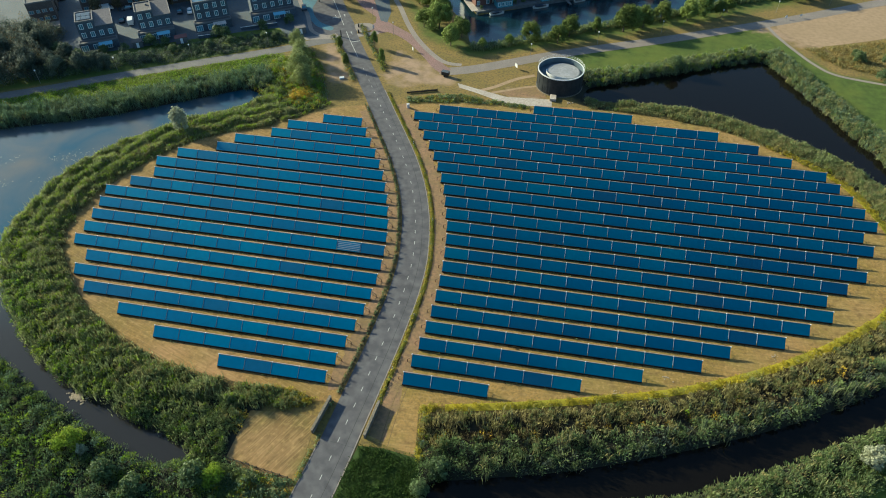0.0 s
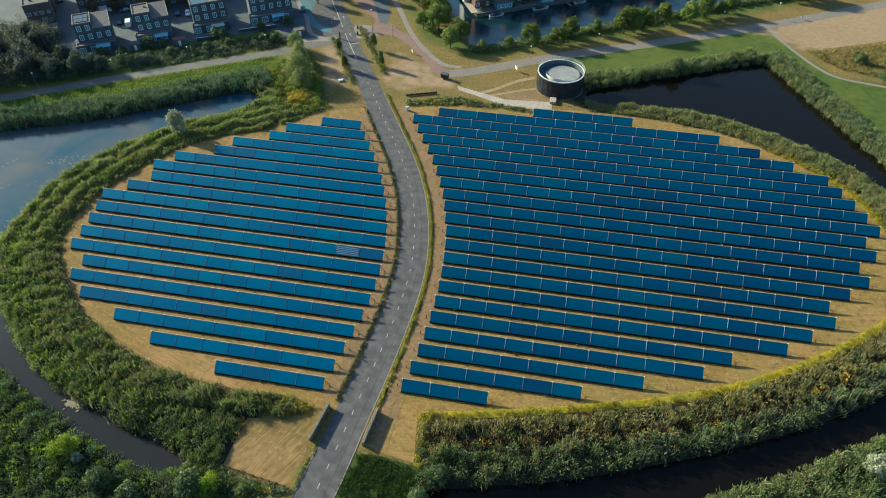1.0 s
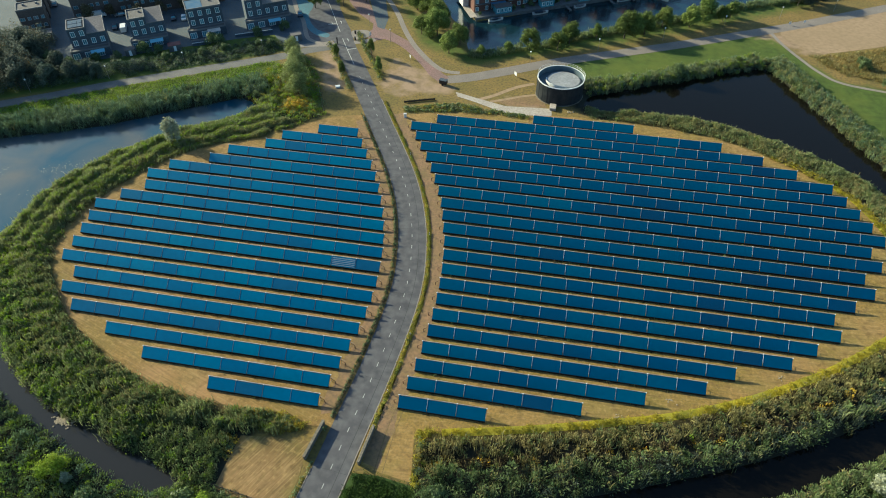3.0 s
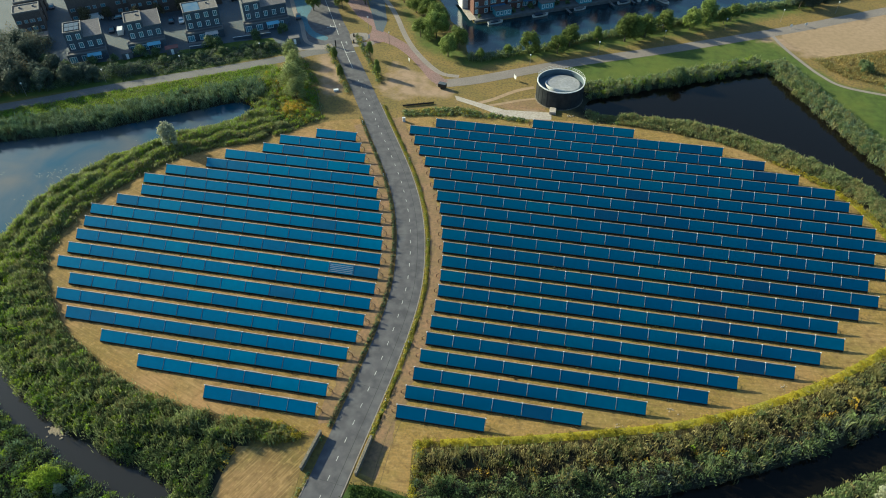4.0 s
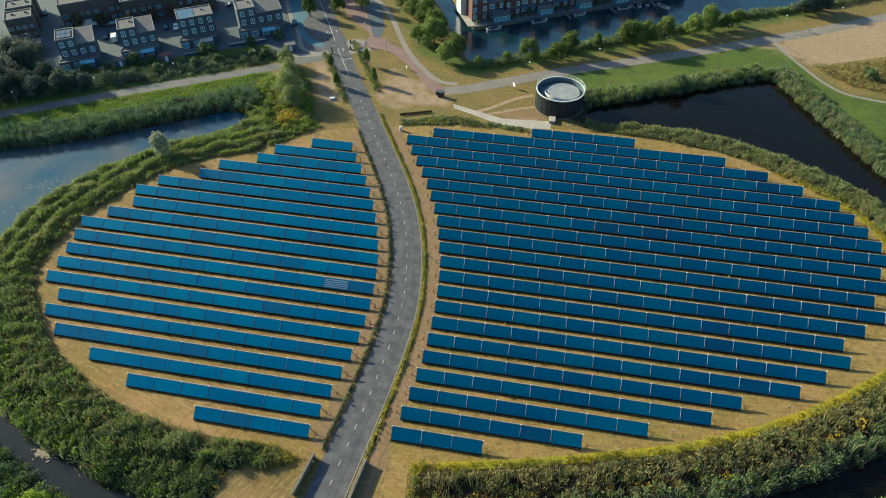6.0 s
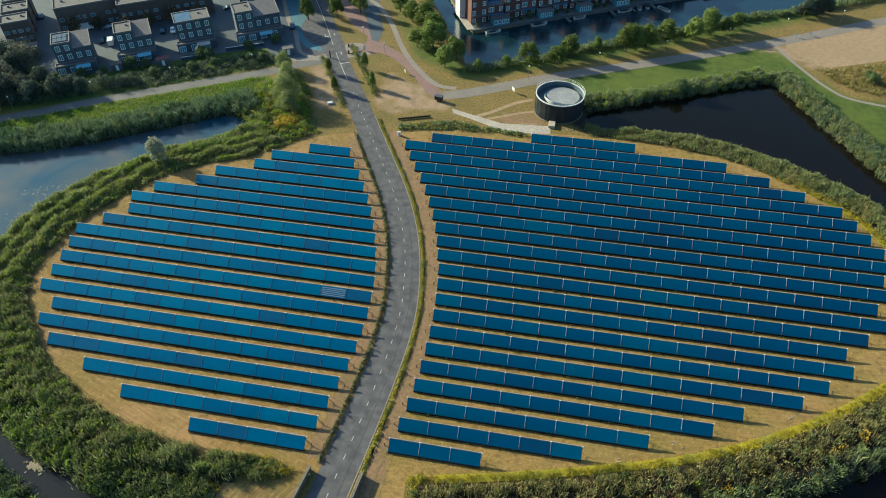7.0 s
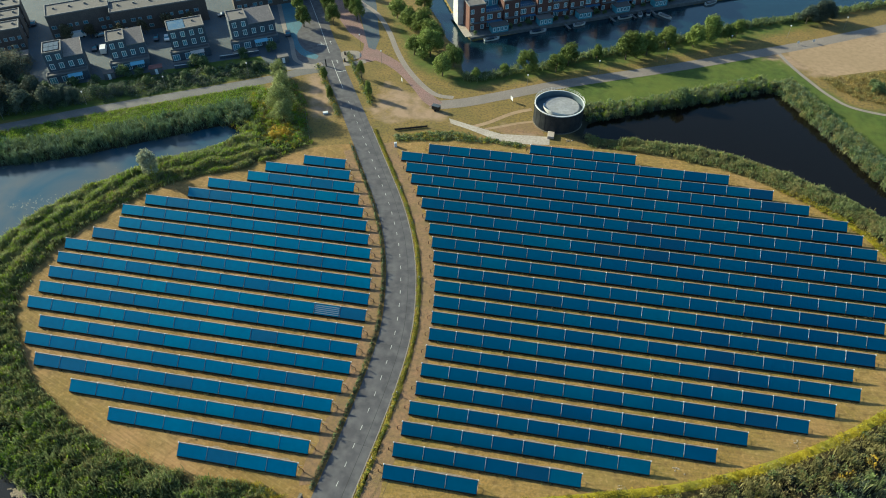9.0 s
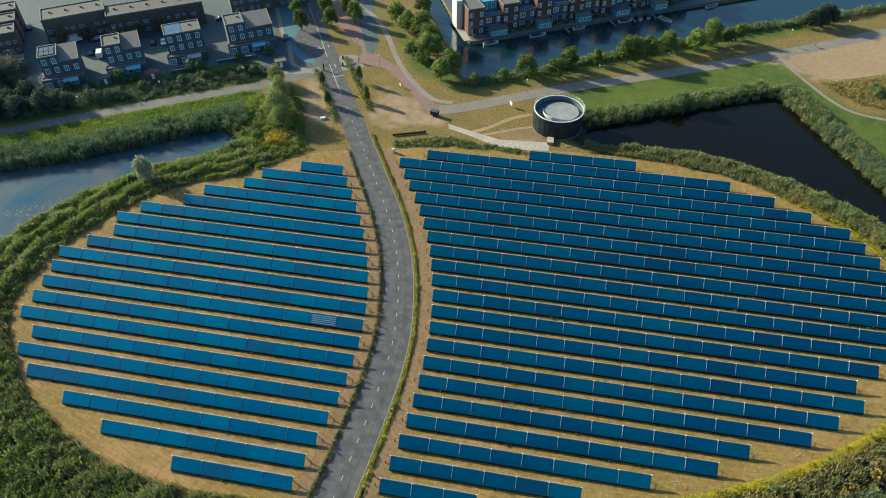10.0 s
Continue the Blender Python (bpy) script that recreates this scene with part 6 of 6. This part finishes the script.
def terrace(x, y, length, depth, height, angle, n, label, brick, group="terraced blocks"):
    h = thing("terrace_block", pose(U * x, U * y, 0, 0, 0, angle), label, "house", group)
    box("wall", 0, length, 0, depth, 0, height, brick, h)
    r = roof_flat(h, 0, length, 0, depth, height + 0.05)
    for i in range(n):
        xx = (i + 0.5) * length / n
        box("roof_vent", xx, xx + 0.7, depth * 0.55, depth * 0.55 + 0.7, height + 0.07, height + 0.7, M_TRIM, r)
        for z in np.arange(1.0, height - 2.0, 3.0):
            window(h, xx - 2.0, 0, z, 1.7, 1.3, frame_mat=M_DULLFRAME)
            if (i + int(z)) % 3:
                window(h, xx + 0.6, 0, z, 1.2, 1.3, frame_mat=M_DULLFRAME)
    return h


terrace(-146.0, 90.5, 21.5, 10, 9.0, 35, 4, "long brown brick terrace with flat grey roof", M_BROWNBRICK)
terrace(-128.3, 97.5, 34, 9.5, 8.4, 32, 6, "long brown brick terrace with flat grey roof", M_BROWNBRICK)
terrace(-97.0, 120.5, 30, 9.5, 8.4, 32, 5, "long brown brick terrace with flat grey roof", M_BROWNBRICK)
for k in range(3):
    terrace(-157.5 - 4.2 * k, 79.5 + 6.6 * k, 9.0, 7.2, 8.0 + 0.4 * k, 35, 2, "brown brick corner house with stepped flat roof", M_BROWNBRICK, "stepped houses")


def shed(x, y, w, d, hgt, angle, mat, label):
    s = thing("shed", pose(U * x, U * y, 0, 0, 0, angle), label, "shed", "garden sheds")
    box("wall", -w / 2, w / 2, -d / 2, d / 2, 0, hgt, M_WOODDK, s)
    box("roof", -w / 2 - 0.15, w / 2 + 0.15, -d / 2 - 0.15, d / 2 + 0.15, hgt, hgt + 0.14, mat, s)
    box("door", -0.45, 0.45, -d / 2 - 0.05, -d / 2 - 0.003, 0.05, 2.0, M_FRAME, s)


shed(-68.8, 90.6, 3.6, 2.8, 2.3, 30, M_ROOF, "small garden shed with pale flat roof")
shed(-103.8, 77.5, 4.2, 2.6, 2.2, 33, M_REDROOF, "garden shed with dark red roof")
shed(-116.0, 72.3, 3.4, 2.6, 2.2, 33, M_ROOF, "garden shed with grey flat roof")
shed(-147.8, 76.2, 6.0, 4.0, 3.0, 33, M_ROOF, "low garage with pale flat roof")


def garden_wall(a, b, label):
    (x0, y0), (x1, y1) = plan(a, b)
    L = math.hypot(x1 - x0, y1 - y0)
    e = thing("garden_wall", pose(x0, y0, 0, 0, 0, math.degrees(math.atan2(y1 - y0, x1 - x0))), label, "wall", "garden walls")
    box("wall", 0, L, -0.1, 0.1, 0, 1.1, M_BRICK, e)
    box("coping", 0, L, -0.14, 0.14, 1.1, 1.18, M_WHITE, e)


garden_wall((-88.5, 88.5), (-78, 94), "low garden wall with white coping")
garden_wall((-99.5, 80.5), (-94.5, 83), "low garden wall with white coping")

for poly in (plan((-101.5, 83.4), (-97, 85.2), (-96.6, 87.6), (-102, 85.4)), plan((-86, 91.8), (-79, 95.2), (-80, 97.4), (-86.6, 94.4)), plan((-128.5, 64.6), (-124.5, 66.5), (-125.2, 68.6), (-129.2, 66.8))):
    sheet("patio", poly, 0.03, M_PATH, "pale paved garden patio")

# canal houses, their deck and boats
QA = math.atan2(162 - 115.5, 70 + 14.5)
QD, QN = (math.cos(QA), math.sin(QA)), (-math.sin(QA), math.cos(QA))


def quay(s, n):
    """Plan place s metres along the quay and n metres back from it."""
    return -14.5 + (QD[0] * s + QN[0] * n) / U, 115.5 + (QD[1] * s + QN[1] * n) / U


ribbon("quay_path", plan((-15.4, 116.2), (-18.6, 122.4), (-23.0, 132.2)), 2.8, 0.06, M_PALEPATH, "pale paved strip beside the canal house")
deck = obj("quay_deck", [(0, 0.2, 0.05), (150, 0.2, 0.05), (150, 9, 0.05), (0, 9, 0.05), (0, 0.2, -2.4), (150, 0.2, -2.4), (150, 9, -2.4), (0, 9, -2.4)],
           [(0, 1, 2, 3), (4, 5, 1, 0), (7, 4, 0, 3), (5, 6, 2, 1)], M_WOODDK)
deck.matrix_world = pose(U * -14.5, U * 115.5, 0, 0, 0, math.degrees(QA))
tagged(deck, "weathered timber deck along the quay", "deck", kind="structure")


def canal_house(s, w, end, tint, label):
    x, y = quay(s, 5.0)
    h = thing("canal_house", pose(U * x, U * y, 0, 0, 0, math.degrees(QA)), label, "house", "canal houses")
    wt = w * 0.48
    box("wall", 0, wt, 0, 10, -0.2, 9.6, M_REDBRICK, h)
    roof_flat(h, 0, wt, 0, 10, 9.65)
    low = box("terrace_wing", wt + 0.003, w, 0.6, 10, -0.2, 5.9, M_REDBRICK, h)
    roof_flat(low, wt + 0.003, w, 0.6, 10, 5.95, "terrace_roof")
    box("decking", wt + 0.35, w - 0.3, 0.95, 5.4, 5.98, 6.03, M_BLUEROOF, h, "blue-grey terrace decking")
    up = box("upper_room", wt + 0.01, w, 5.5, 10, 5.99, 9.3, M_CABIN if tint else M_BRICK, h)
    window(up, wt + 0.6, 5.5, 6.5, 2.4, 2.0, split=2)
    window(up, w - 2.4, 5.5, 6.5, 1.7, 2.0)
    box("balcony", 0.3, wt - 0.3, -1.2, -0.01, 3.15, 3.3, M_WOODDK, h)
    box("canopy", wt + 0.4, w - 0.4, -0.9, 0.58, 2.7, 2.82, M_BLUEROOF, low)
    for z in (0.4, 3.4, 6.6):
        window(h, 0.5, 0, z, 1.3, 1.7)
        window(h, wt - 2.0, 0, z, 1.3, 1.7)
    for z in (0.4, 3.4):
        window(low, wt + 0.7, 0.6, z, 2.2, 1.9, split=2)
        window(low, w - 2.0, 0.6, z, 1.3, 1.9)
    bm = bmesh.new()
    for k in range(10):
        xx = wt + 0.2 + k * (w - wt - 0.4) / 9
        tube_into(bm, (xx, 0.75, 6.2), (xx, 0.75, 7.1), 0.03, 0.03, 4)
    tube_into(bm, (wt + 0.2, 0.75, 7.1), (w - 0.2, 0.75, 7.1), 0.04, 0.04, 4)
    part("railing", bm, M_ALU, h, "metal terrace railing")
    if end:
        box("stair_tower", -2.3, -0.01, 6.5, 11.5, -0.2, 10.6, M_WHITE, h, "white plastered stair tower")


for k in range(7):
    canal_house(1.0 + k * 13.6, 13.4, k == 0, k % 2 == 0, "red brick canal house with flat roofs and terrace")


for s_, n_, sz in ((2.5, 2.6, .35), (16.5, 3.2, .5), (20.5, 2.4, .4), (24, 3.4, .6), (35.5, 3.0, .5), (39.5, 2.6, .45), (52.5, 3.0, .6), (56, 2.2, .4), (68.5, 3.2, .5), (73, 2.6, .45), (86, 3.0, .6)):
    tree(T_BUSH, *quay(s_, n_), sz, "small leafy shrub on the timber deck", "shrub", "bush", "shrubs on the quay deck")


def cabin(s, w, label):
    x, y = quay(s, 0.7)
    c = thing("boathouse", pose(U * x, U * y, 0.05, 0, 0, math.degrees(QA)), label, "boathouse", "boathouses on the quay")
    box("wall", 0, w, 0, 3.4, 0, 2.5, M_CABIN, c)
    box("roof", -0.25, w + 0.25, -0.3, 3.7, 2.5, 2.68, M_ROOF, c)
    n = max(2, round(w / 1.6))
    for i in range(n):
        window(c, 0.3 + i * (w - 0.4) / n, 0, 0.6, 1.1, 1.5, split=0)


for s, w in ((8.5, 6.5), (27.5, 5.5), (44, 5.5), (60, 6.0), (77, 5.5)):
    cabin(s, w, "teal-blue wooden boathouse on the quay")


def boat(s, n, L, angle, covered, label):
    x, y = quay(s, n)
    b = thing("boat", pose(U * x, U * y, WATER_Z, 0, 0, math.degrees(QA) + angle), label, "boat", "moored boats")
    bm = bmesh.new()
    secs = []
    for f, hw, zl in ((0, 0.75, 0.75), (0.3, 1.0, 0.7), (0.65, 0.95, 0.75), (0.88, 0.5, 0.9), (1.0, 0.05, 1.0)):
        xx = f * L
        secs.append([bm.verts.new(v) for v in ((xx, -hw, zl), (xx, -hw * 0.6, -0.15), (xx, hw * 0.6, -0.15), (xx, hw, zl))])
    for a, c in zip(secs, secs[1:]):
        for i in range(3):
            bm.faces.new((a[i], a[i + 1], c[i + 1], c[i]))
    bm.faces.new(secs[0])
    bmesh.ops.recalc_face_normals(bm, faces=bm.faces)
    part("hull", bm, M_WHITE, b, "white hull")
    bm = bmesh.new()
    box_into(bm, 0.15 * L, 0.62 * L, -0.72, 0.72, 0.45, 0.8 if not covered else 1.15)
    part("cover" if covered else "seats", bm, M_CAR_D if covered else M_WOODDK, b)
    bm = bmesh.new()
    box_into(bm, 0.62 * L, 0.82 * L, -0.55, 0.55, 0.7, 1.0)
    part("foredeck", bm, M_TRIM, b)


for s, n, L, a, c in ((4.5, -1.6, 6.0, 0, True), (23.0, -1.6, 6.5, 0, True), (41, -1.5, 5.0, 3, False), (60, -1.7, 6.0, 0, True), (69, -2.8, 5.5, 70, False), (72.5, -2.8, 5.5, 65, True), (77, -2.9, 6.0, -70, False), (99, -1.8, 6.0, 10, False)):
    boat(s, n, L, a, c, "small white motor boat moored at the quay")
for s in (38, 57, 66, 75):
    x, y = quay(s, -2.6)
    j = thing("jetty", pose(U * x, U * y, -0.4, 0, 0, math.degrees(QA) + 90), "narrow timber jetty in the canal", "jetty", "jetties")
    box("deck_board", -1.8, 2.9, -0.5, 0.5, -0.1, 0.0, M_WOODDK, j)
    for dx in (-1.6, 0.8):
        tube("pile", (dx, 0.42, -1.9), (dx, 0.42, 0.6), 0.09, M_WOODDK, j)


def car(x, y, angle, paint, label):
    c = thing("car", pose(U * x, U * y, 0.04, 0, 0, angle), label, "car", "parked cars")
    bm = bmesh.new()
    prof = ((-2.1, 0.35), (-2.15, 0.8), (-1.3, 0.95), (1.9, 0.98), (2.1, 0.75), (2.1, 0.35))
    lo = [bm.verts.new((a, -0.88, z)) for a, z in prof]
    hi = [bm.verts.new((a, 0.88, z)) for a, z in prof]
    n = len(prof)
    for i in range(n):
        bm.faces.new((lo[i], lo[(i + 1) % n], hi[(i + 1) % n], hi[i]))
    bm.faces.new(lo[::-1])
    bm.faces.new(hi)
    bmesh.ops.recalc_face_normals(bm, faces=bm.faces)
    part("body", bm, paint, c)
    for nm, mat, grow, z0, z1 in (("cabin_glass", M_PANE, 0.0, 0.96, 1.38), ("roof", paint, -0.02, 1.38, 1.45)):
        bm = bmesh.new()
        b0, b1 = ((-1.0, 1.7, 0.8), (-0.5, 1.3, 0.66)) if nm == "cabin_glass" else ((-0.5, 1.3, 0.67), (-0.42, 1.2, 0.6))
        v = [bm.verts.new(q) for q in ((b0[0], -b0[2], z0), (b0[1], -b0[2], z0), (b0[1], b0[2], z0), (b0[0], b0[2], z0), (b1[0], -b1[2], z1), (b1[1], -b1[2], z1), (b1[1], b1[2], z1), (b1[0], b1[2], z1))]
        for f in ((3, 2, 1, 0), (4, 5, 6, 7), (0, 1, 5, 4), (1, 2, 6, 5), (2, 3, 7, 6), (3, 0, 4, 7)):
            bm.faces.new([v[i] for i in f])
        part(nm, bm, mat, c)
    for wx in (-1.35, 1.3):
        for wy in (-0.86, 0.86):
            tube("wheel", (wx, wy - 0.1, 0.32), (wx, wy + 0.1, 0.32), 0.32, M_TYRE, c, sides=12)


for x, y, a, m, l in ((-73.3, 107.2, 112, M_CAR_D, "dark blue car parked on the street"), (-110.7, 97.6, 118, M_CAR_W, "white car parked between the houses"), (-114.1, 97.0, 118, M_CAR_D, "dark car parked between the houses"),
                      (-99.6, 116.6, 35, M_CAR_D, "dark car parked on the street"), (-132.9, 96.0, 35, M_CAR_S, "silver car parked on the street"), (-130.0, 87.4, 118, M_CAR_D, "dark car parked beside the house"),
                      (-124.8, 99.5, 35, M_CAR_S, "silver car parked on the street"), (-159.5, 99.3, 125, M_CAR_D, "dark car parked on the street"), (-92.0, 122.5, 35, M_CAR_S, "silver car parked on the street"), (-162, 88, 125, M_CAR_W, "white car parked on the street")):
    car(x, y, a, m, l)


def van(x, y, angle, label):
    """A panel van: a long boxy body with a short sloping nose."""
    c = thing("van", pose(U * x, U * y, 0.04, 0, 0, angle), label, "van", "parked vans")
    bm = bmesh.new()
    prof = ((-2.6, 0.4), (-2.6, 2.15), (-2.45, 2.25), (1.15, 2.25), (1.85, 1.25), (2.55, 1.05), (2.6, 0.4))
    lo = [bm.verts.new((p_, -0.95, z)) for p_, z in prof]
    hi = [bm.verts.new((p_, 0.95, z)) for p_, z in prof]
    n = len(prof)
    for i in range(n):
        bm.faces.new((lo[i], lo[(i + 1) % n], hi[(i + 1) % n], hi[i]))
    bm.faces.new(lo[::-1])
    bm.faces.new(hi)
    bmesh.ops.recalc_face_normals(bm, faces=bm.faces)
    part("body", bm, M_CAR_W, c)
    bm = bmesh.new()
    vs = [bm.verts.new(q) for q in ((1.21, -0.8, 2.2), (1.83, -0.8, 1.32), (1.83, 0.8, 1.32), (1.21, 0.8, 2.2), (1.25, -0.8, 2.22), (1.87, -0.8, 1.34), (1.87, 0.8, 1.34), (1.25, 0.8, 2.22))]
    for f in ((3, 2, 1, 0), (4, 5, 6, 7), (0, 1, 5, 4), (1, 2, 6, 5), (2, 3, 7, 6), (3, 0, 4, 7)):
        bm.faces.new([vs[i] for i in f])
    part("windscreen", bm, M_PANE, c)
    for wx in (-1.6, 1.6):
        for wy in (-0.92, 0.92):
            tube("wheel", (wx, wy - 0.1, 0.34), (wx, wy + 0.1, 0.34), 0.34, M_TYRE, c, sides=12)


van(-139.4, 94.0, 35, "white panel van parked behind the house")
van(-126.3, 86.6, 118, "white panel van parked beside the house")

tr_ = thing("utility_trailer", pose(U * -17.6, U * 71.9, 0.03, 0, 0, 165), "dark boxy utility trailer parked at the junction", "trailer")
box("body", -1.25, 1.25, -0.75, 0.75, 0.45, 1.75, M_DARK, tr_, bevel=0.06)
box("lid", -1.3, 1.3, -0.8, 0.8, 1.76, 1.84, M_BRICK, tr_)
tube("drawbar", (1.2, 0, 0.5), (2.3, 0, 0.45), 0.06, M_STEEL, tr_)
for wy in (-0.82, 0.82):
    tube("wheel", (0, wy - 0.09, 0.32), (0, wy + 0.09, 0.32), 0.32, M_TYRE, tr_, sides=12)

# ---- lamps, signs and small street furniture ----


def street_lamp(x, y, hgt=4.5):
    e = thing("street_lamp", pose(U * x, U * y, 0), "slim grey street lamp with white head", "street lamp", "path lamps")
    tube("pole", (0, 0, 0), (0, 0, hgt), 0.07, M_STEEL, e, 0.045, 8)
    bm = bmesh.new()
    tube_into(bm, (0, 0, hgt), (0, 0, hgt + 0.35), 0.16, 0.26, 10)
    tube_into(bm, (0, 0, hgt + 0.35), (0, 0, hgt + 0.45), 0.28, 0.2, 10)
    part("lamp_head", bm, M_WHITE, e, "white lamp head")


for x, y in ((-114.8, 57.5), (-96.4, 69.0), (-75.9, 80.5), (-133, 46.5), (6.0, 88.1), (26.0, 99.8), (46.1, 110.9), (65.9, 122.8), (104.0, 142.3), (85, 133), (-48, 103.5), (-38.8, 94.5)):
    street_lamp(x, y)


def board(x, y, w, hgt, angle, label):
    e = thing("sign_board", pose(U * x, U * y, 0, 0, 0, angle), label, "sign", "signs")
    tube("post", (-w * 0.35, 0, 0), (-w * 0.35, 0, hgt), 0.04, M_STEEL, e)
    tube("post", (w * 0.35, 0, 0), (w * 0.35, 0, hgt), 0.04, M_STEEL, e)
    box("panel", -w / 2, w / 2, -0.07, -0.043, hgt * 0.35, hgt, M_WHITE, e)


board(2.5, 79.9, 1.5, 2.0, -55, "white information board beside the path")
board(-30.2, 84.7, 0.9, 1.7, -55, "small white sign board on the grass")
board(-46.0, 96.5, 0.8, 2.0, 60, "white traffic sign at the crossing")
board(87.5, 129.0, 0.9, 1.5, 20, "small white sign beside the sandy lot")
board(92.5, 131.0, 0.9, 1.5, 20, "small white sign beside the sandy lot")


def cabinet(x, y, w, d, hgt, angle, mat, label):
    e = thing("utility_cabinet", pose(U * x, U * y, 0.02, 0, 0, angle), label, "cabinet", "utility cabinets")
    box("body", -w / 2, w / 2, -d / 2, d / 2, 0, hgt, mat, e, bevel=0.02)
    box("lid", -w / 2 - 0.05, w / 2 + 0.05, -d / 2 - 0.05, d / 2 + 0.05, hgt, hgt + 0.06, mat, e)


cabinet(-24.7, 53.3, 0.8, 0.6, 1.3, 20, M_WHITE, "white utility cabinet on dry grass")
cabinet(-47.3, 65.0, 1.5, 0.9, 0.5, 25, M_WHITE, "low white utility box on the grass")
cabinet(-51.3, 97.6, 0.5, 0.5, 1.2, 25, M_DARK, "dark traffic bollard on the island")
cabinet(-50.2, 93.6, 0.5, 0.5, 1.2, 25, M_DARK, "dark traffic bollard on the island")
cabinet(-55.0, 90.0, 0.4, 0.4, 2.6, 25, M_DARK, "dark traffic signal post at the junction")
isl = spline(plan((-52.9, 99.2), (-47.9, 100.6), (-46.4, 96.8), (-50.2, 93.9)), 5, True)
sheet("traffic_island", isl, 0.12, M_PATH, "pale paved traffic island with kerb")


def marker(s_y, off, hgt=1.1):
    s = arc[np.argmin(np.abs(ROAD[:, 1] - s_y * U))]
    x, y, a = on_road(s, off)
    e = thing("marker_post", pose(x, y, 0, 0, 0, math.degrees(a)), "white roadside marker post in the verge", "post", "marker posts")
    tube("post", (0, 0, 0), (0, 0, hgt), 0.09, M_WHITE, e, 0.08, 8)
    box("band", -0.10, 0.10, -0.10, 0.10, hgt * 0.7, hgt * 0.85, M_DARK, e)


for sy, off in ((7.5, 4.4), (-19.5, 4.4), (34, 4.4), (-33, 4.4), (53, -4.3), (30, -4.3)):
    marker(sy, off)


def rail_fence(a, b, n, hgt, mat, label, rails=2, name="fence", board_h=0.07):
    (x0, y0), (x1, y1) = plan(a, b)
    L = math.hypot(x1 - x0, y1 - y0)
    e = thing(name, pose(x0, y0, 0, 0, 0, math.degrees(math.atan2(y1 - y0, x1 - x0))), label, "fence", "fences")
    for k in range(n):
        tube("post", (L * k / (n - 1), 0, 0), (L * k / (n - 1), 0, hgt), 0.07, mat, e, sides=6)
    for k in range(rails):
        box("rail", 0, L, -0.03, 0.03, hgt * (0.2 + 0.33 * k) - board_h * 0.9, hgt * (0.2 + 0.33 * k) + board_h * 0.9, mat, e)


rail_fence((-26.6, 60.4), (-18.4, 63.4), 7, 1.0, M_DARK, "dark timber fence beside the hedge", 2, board_h=0.16)
rail_fence((-52.5, 63.5), (-47.4, 52.0), 8, 1.1, M_STEEL, "thin post and wire fence beside the road", 1)

rail_fence((-35.2, -55.1), (-19.8, -57.2), 12, 0.9, M_DARK, "dark post and wire fence below the yard", 2, board_h=0.03)

# pale stones at the water's edge and on the mown grass
def stones(name, x, y, n, spread_r, size, z, seed, label):
    r = np.random.default_rng(seed)
    bm = bmesh.new()
    for k in range(n):
        c = Vector((U * x + r.normal(0, spread_r), U * y + r.normal(0, spread_r * 0.6), z + size * 0.2))
        ret = bmesh.ops.create_icosphere(bm, subdivisions=1, radius=size * r.uniform(0.5, 1.2))
        for v in ret["verts"]:
            v.co = c + Vector((v.co.x * r.uniform(0.9, 1.3), v.co.y * r.uniform(0.8, 1.2), v.co.z * 0.6))
    me = bpy.data.meshes.new(name)
    bm.to_mesh(me)
    bm.free()
    me.materials.append(M_STONE)
    tagged(new(name, me), label, "stones", kind="stuff")


for x, y, sd in ((74.0, -14.2, 1), (32.0, -31.0, 2), (41.2, -25.8, 3), (61.5, -17.5, 4)):
    stones("stone_pile", x, y, 9, 0.7, 0.16, 0.02, sd, "small heap of pale stones on grass")
stones("rubble", 19.2, 63.8, 8, 0.55, 0.26, 0.02, 5, "pale rubble on the soil beside the tank")
stones("bank_stones", -62.6, -48.6, 150, 1.1, 0.24, -1.2, 7, "pale stones at the water's edge")

# floating weed on the western water
q_ = scatter(plan((-150, 15), (-128, 16), (-100, 27), (-88, 38), (-95, 26), (-104, 8), (-112, -8), (-150, -10)), 1.6, rng)
q_ = q_[wave(q_[:, 0], q_[:, 1], 14, 77) ** 2 * (0.3 + wave(q_[:, 0], q_[:, 1], 3.5, 78)) > rng.uniform(0.25, 1.1, len(q_))]
ang = np.linspace(0, 2 * np.pi, 7)[:-1]
rad = rng.uniform(0.04, 0.17, len(q_))[:, None] * rng.uniform(0.7, 1.3, (len(q_), 6))
V_ = np.stack([q_[:, :1] + rad * np.cos(ang) * 1.5, q_[:, 1:] + rad * np.sin(ang), np.full(rad.shape, WATER_Z + 0.012)], 2).reshape(-1, 3)
F_ = (np.arange(len(q_)) * 6)[:, None] + np.arange(6)[None, :]
stuff_mesh("floating_weed", V_, F_, [M_WEED], None, "pale floating weed on the canal water", "water plants")
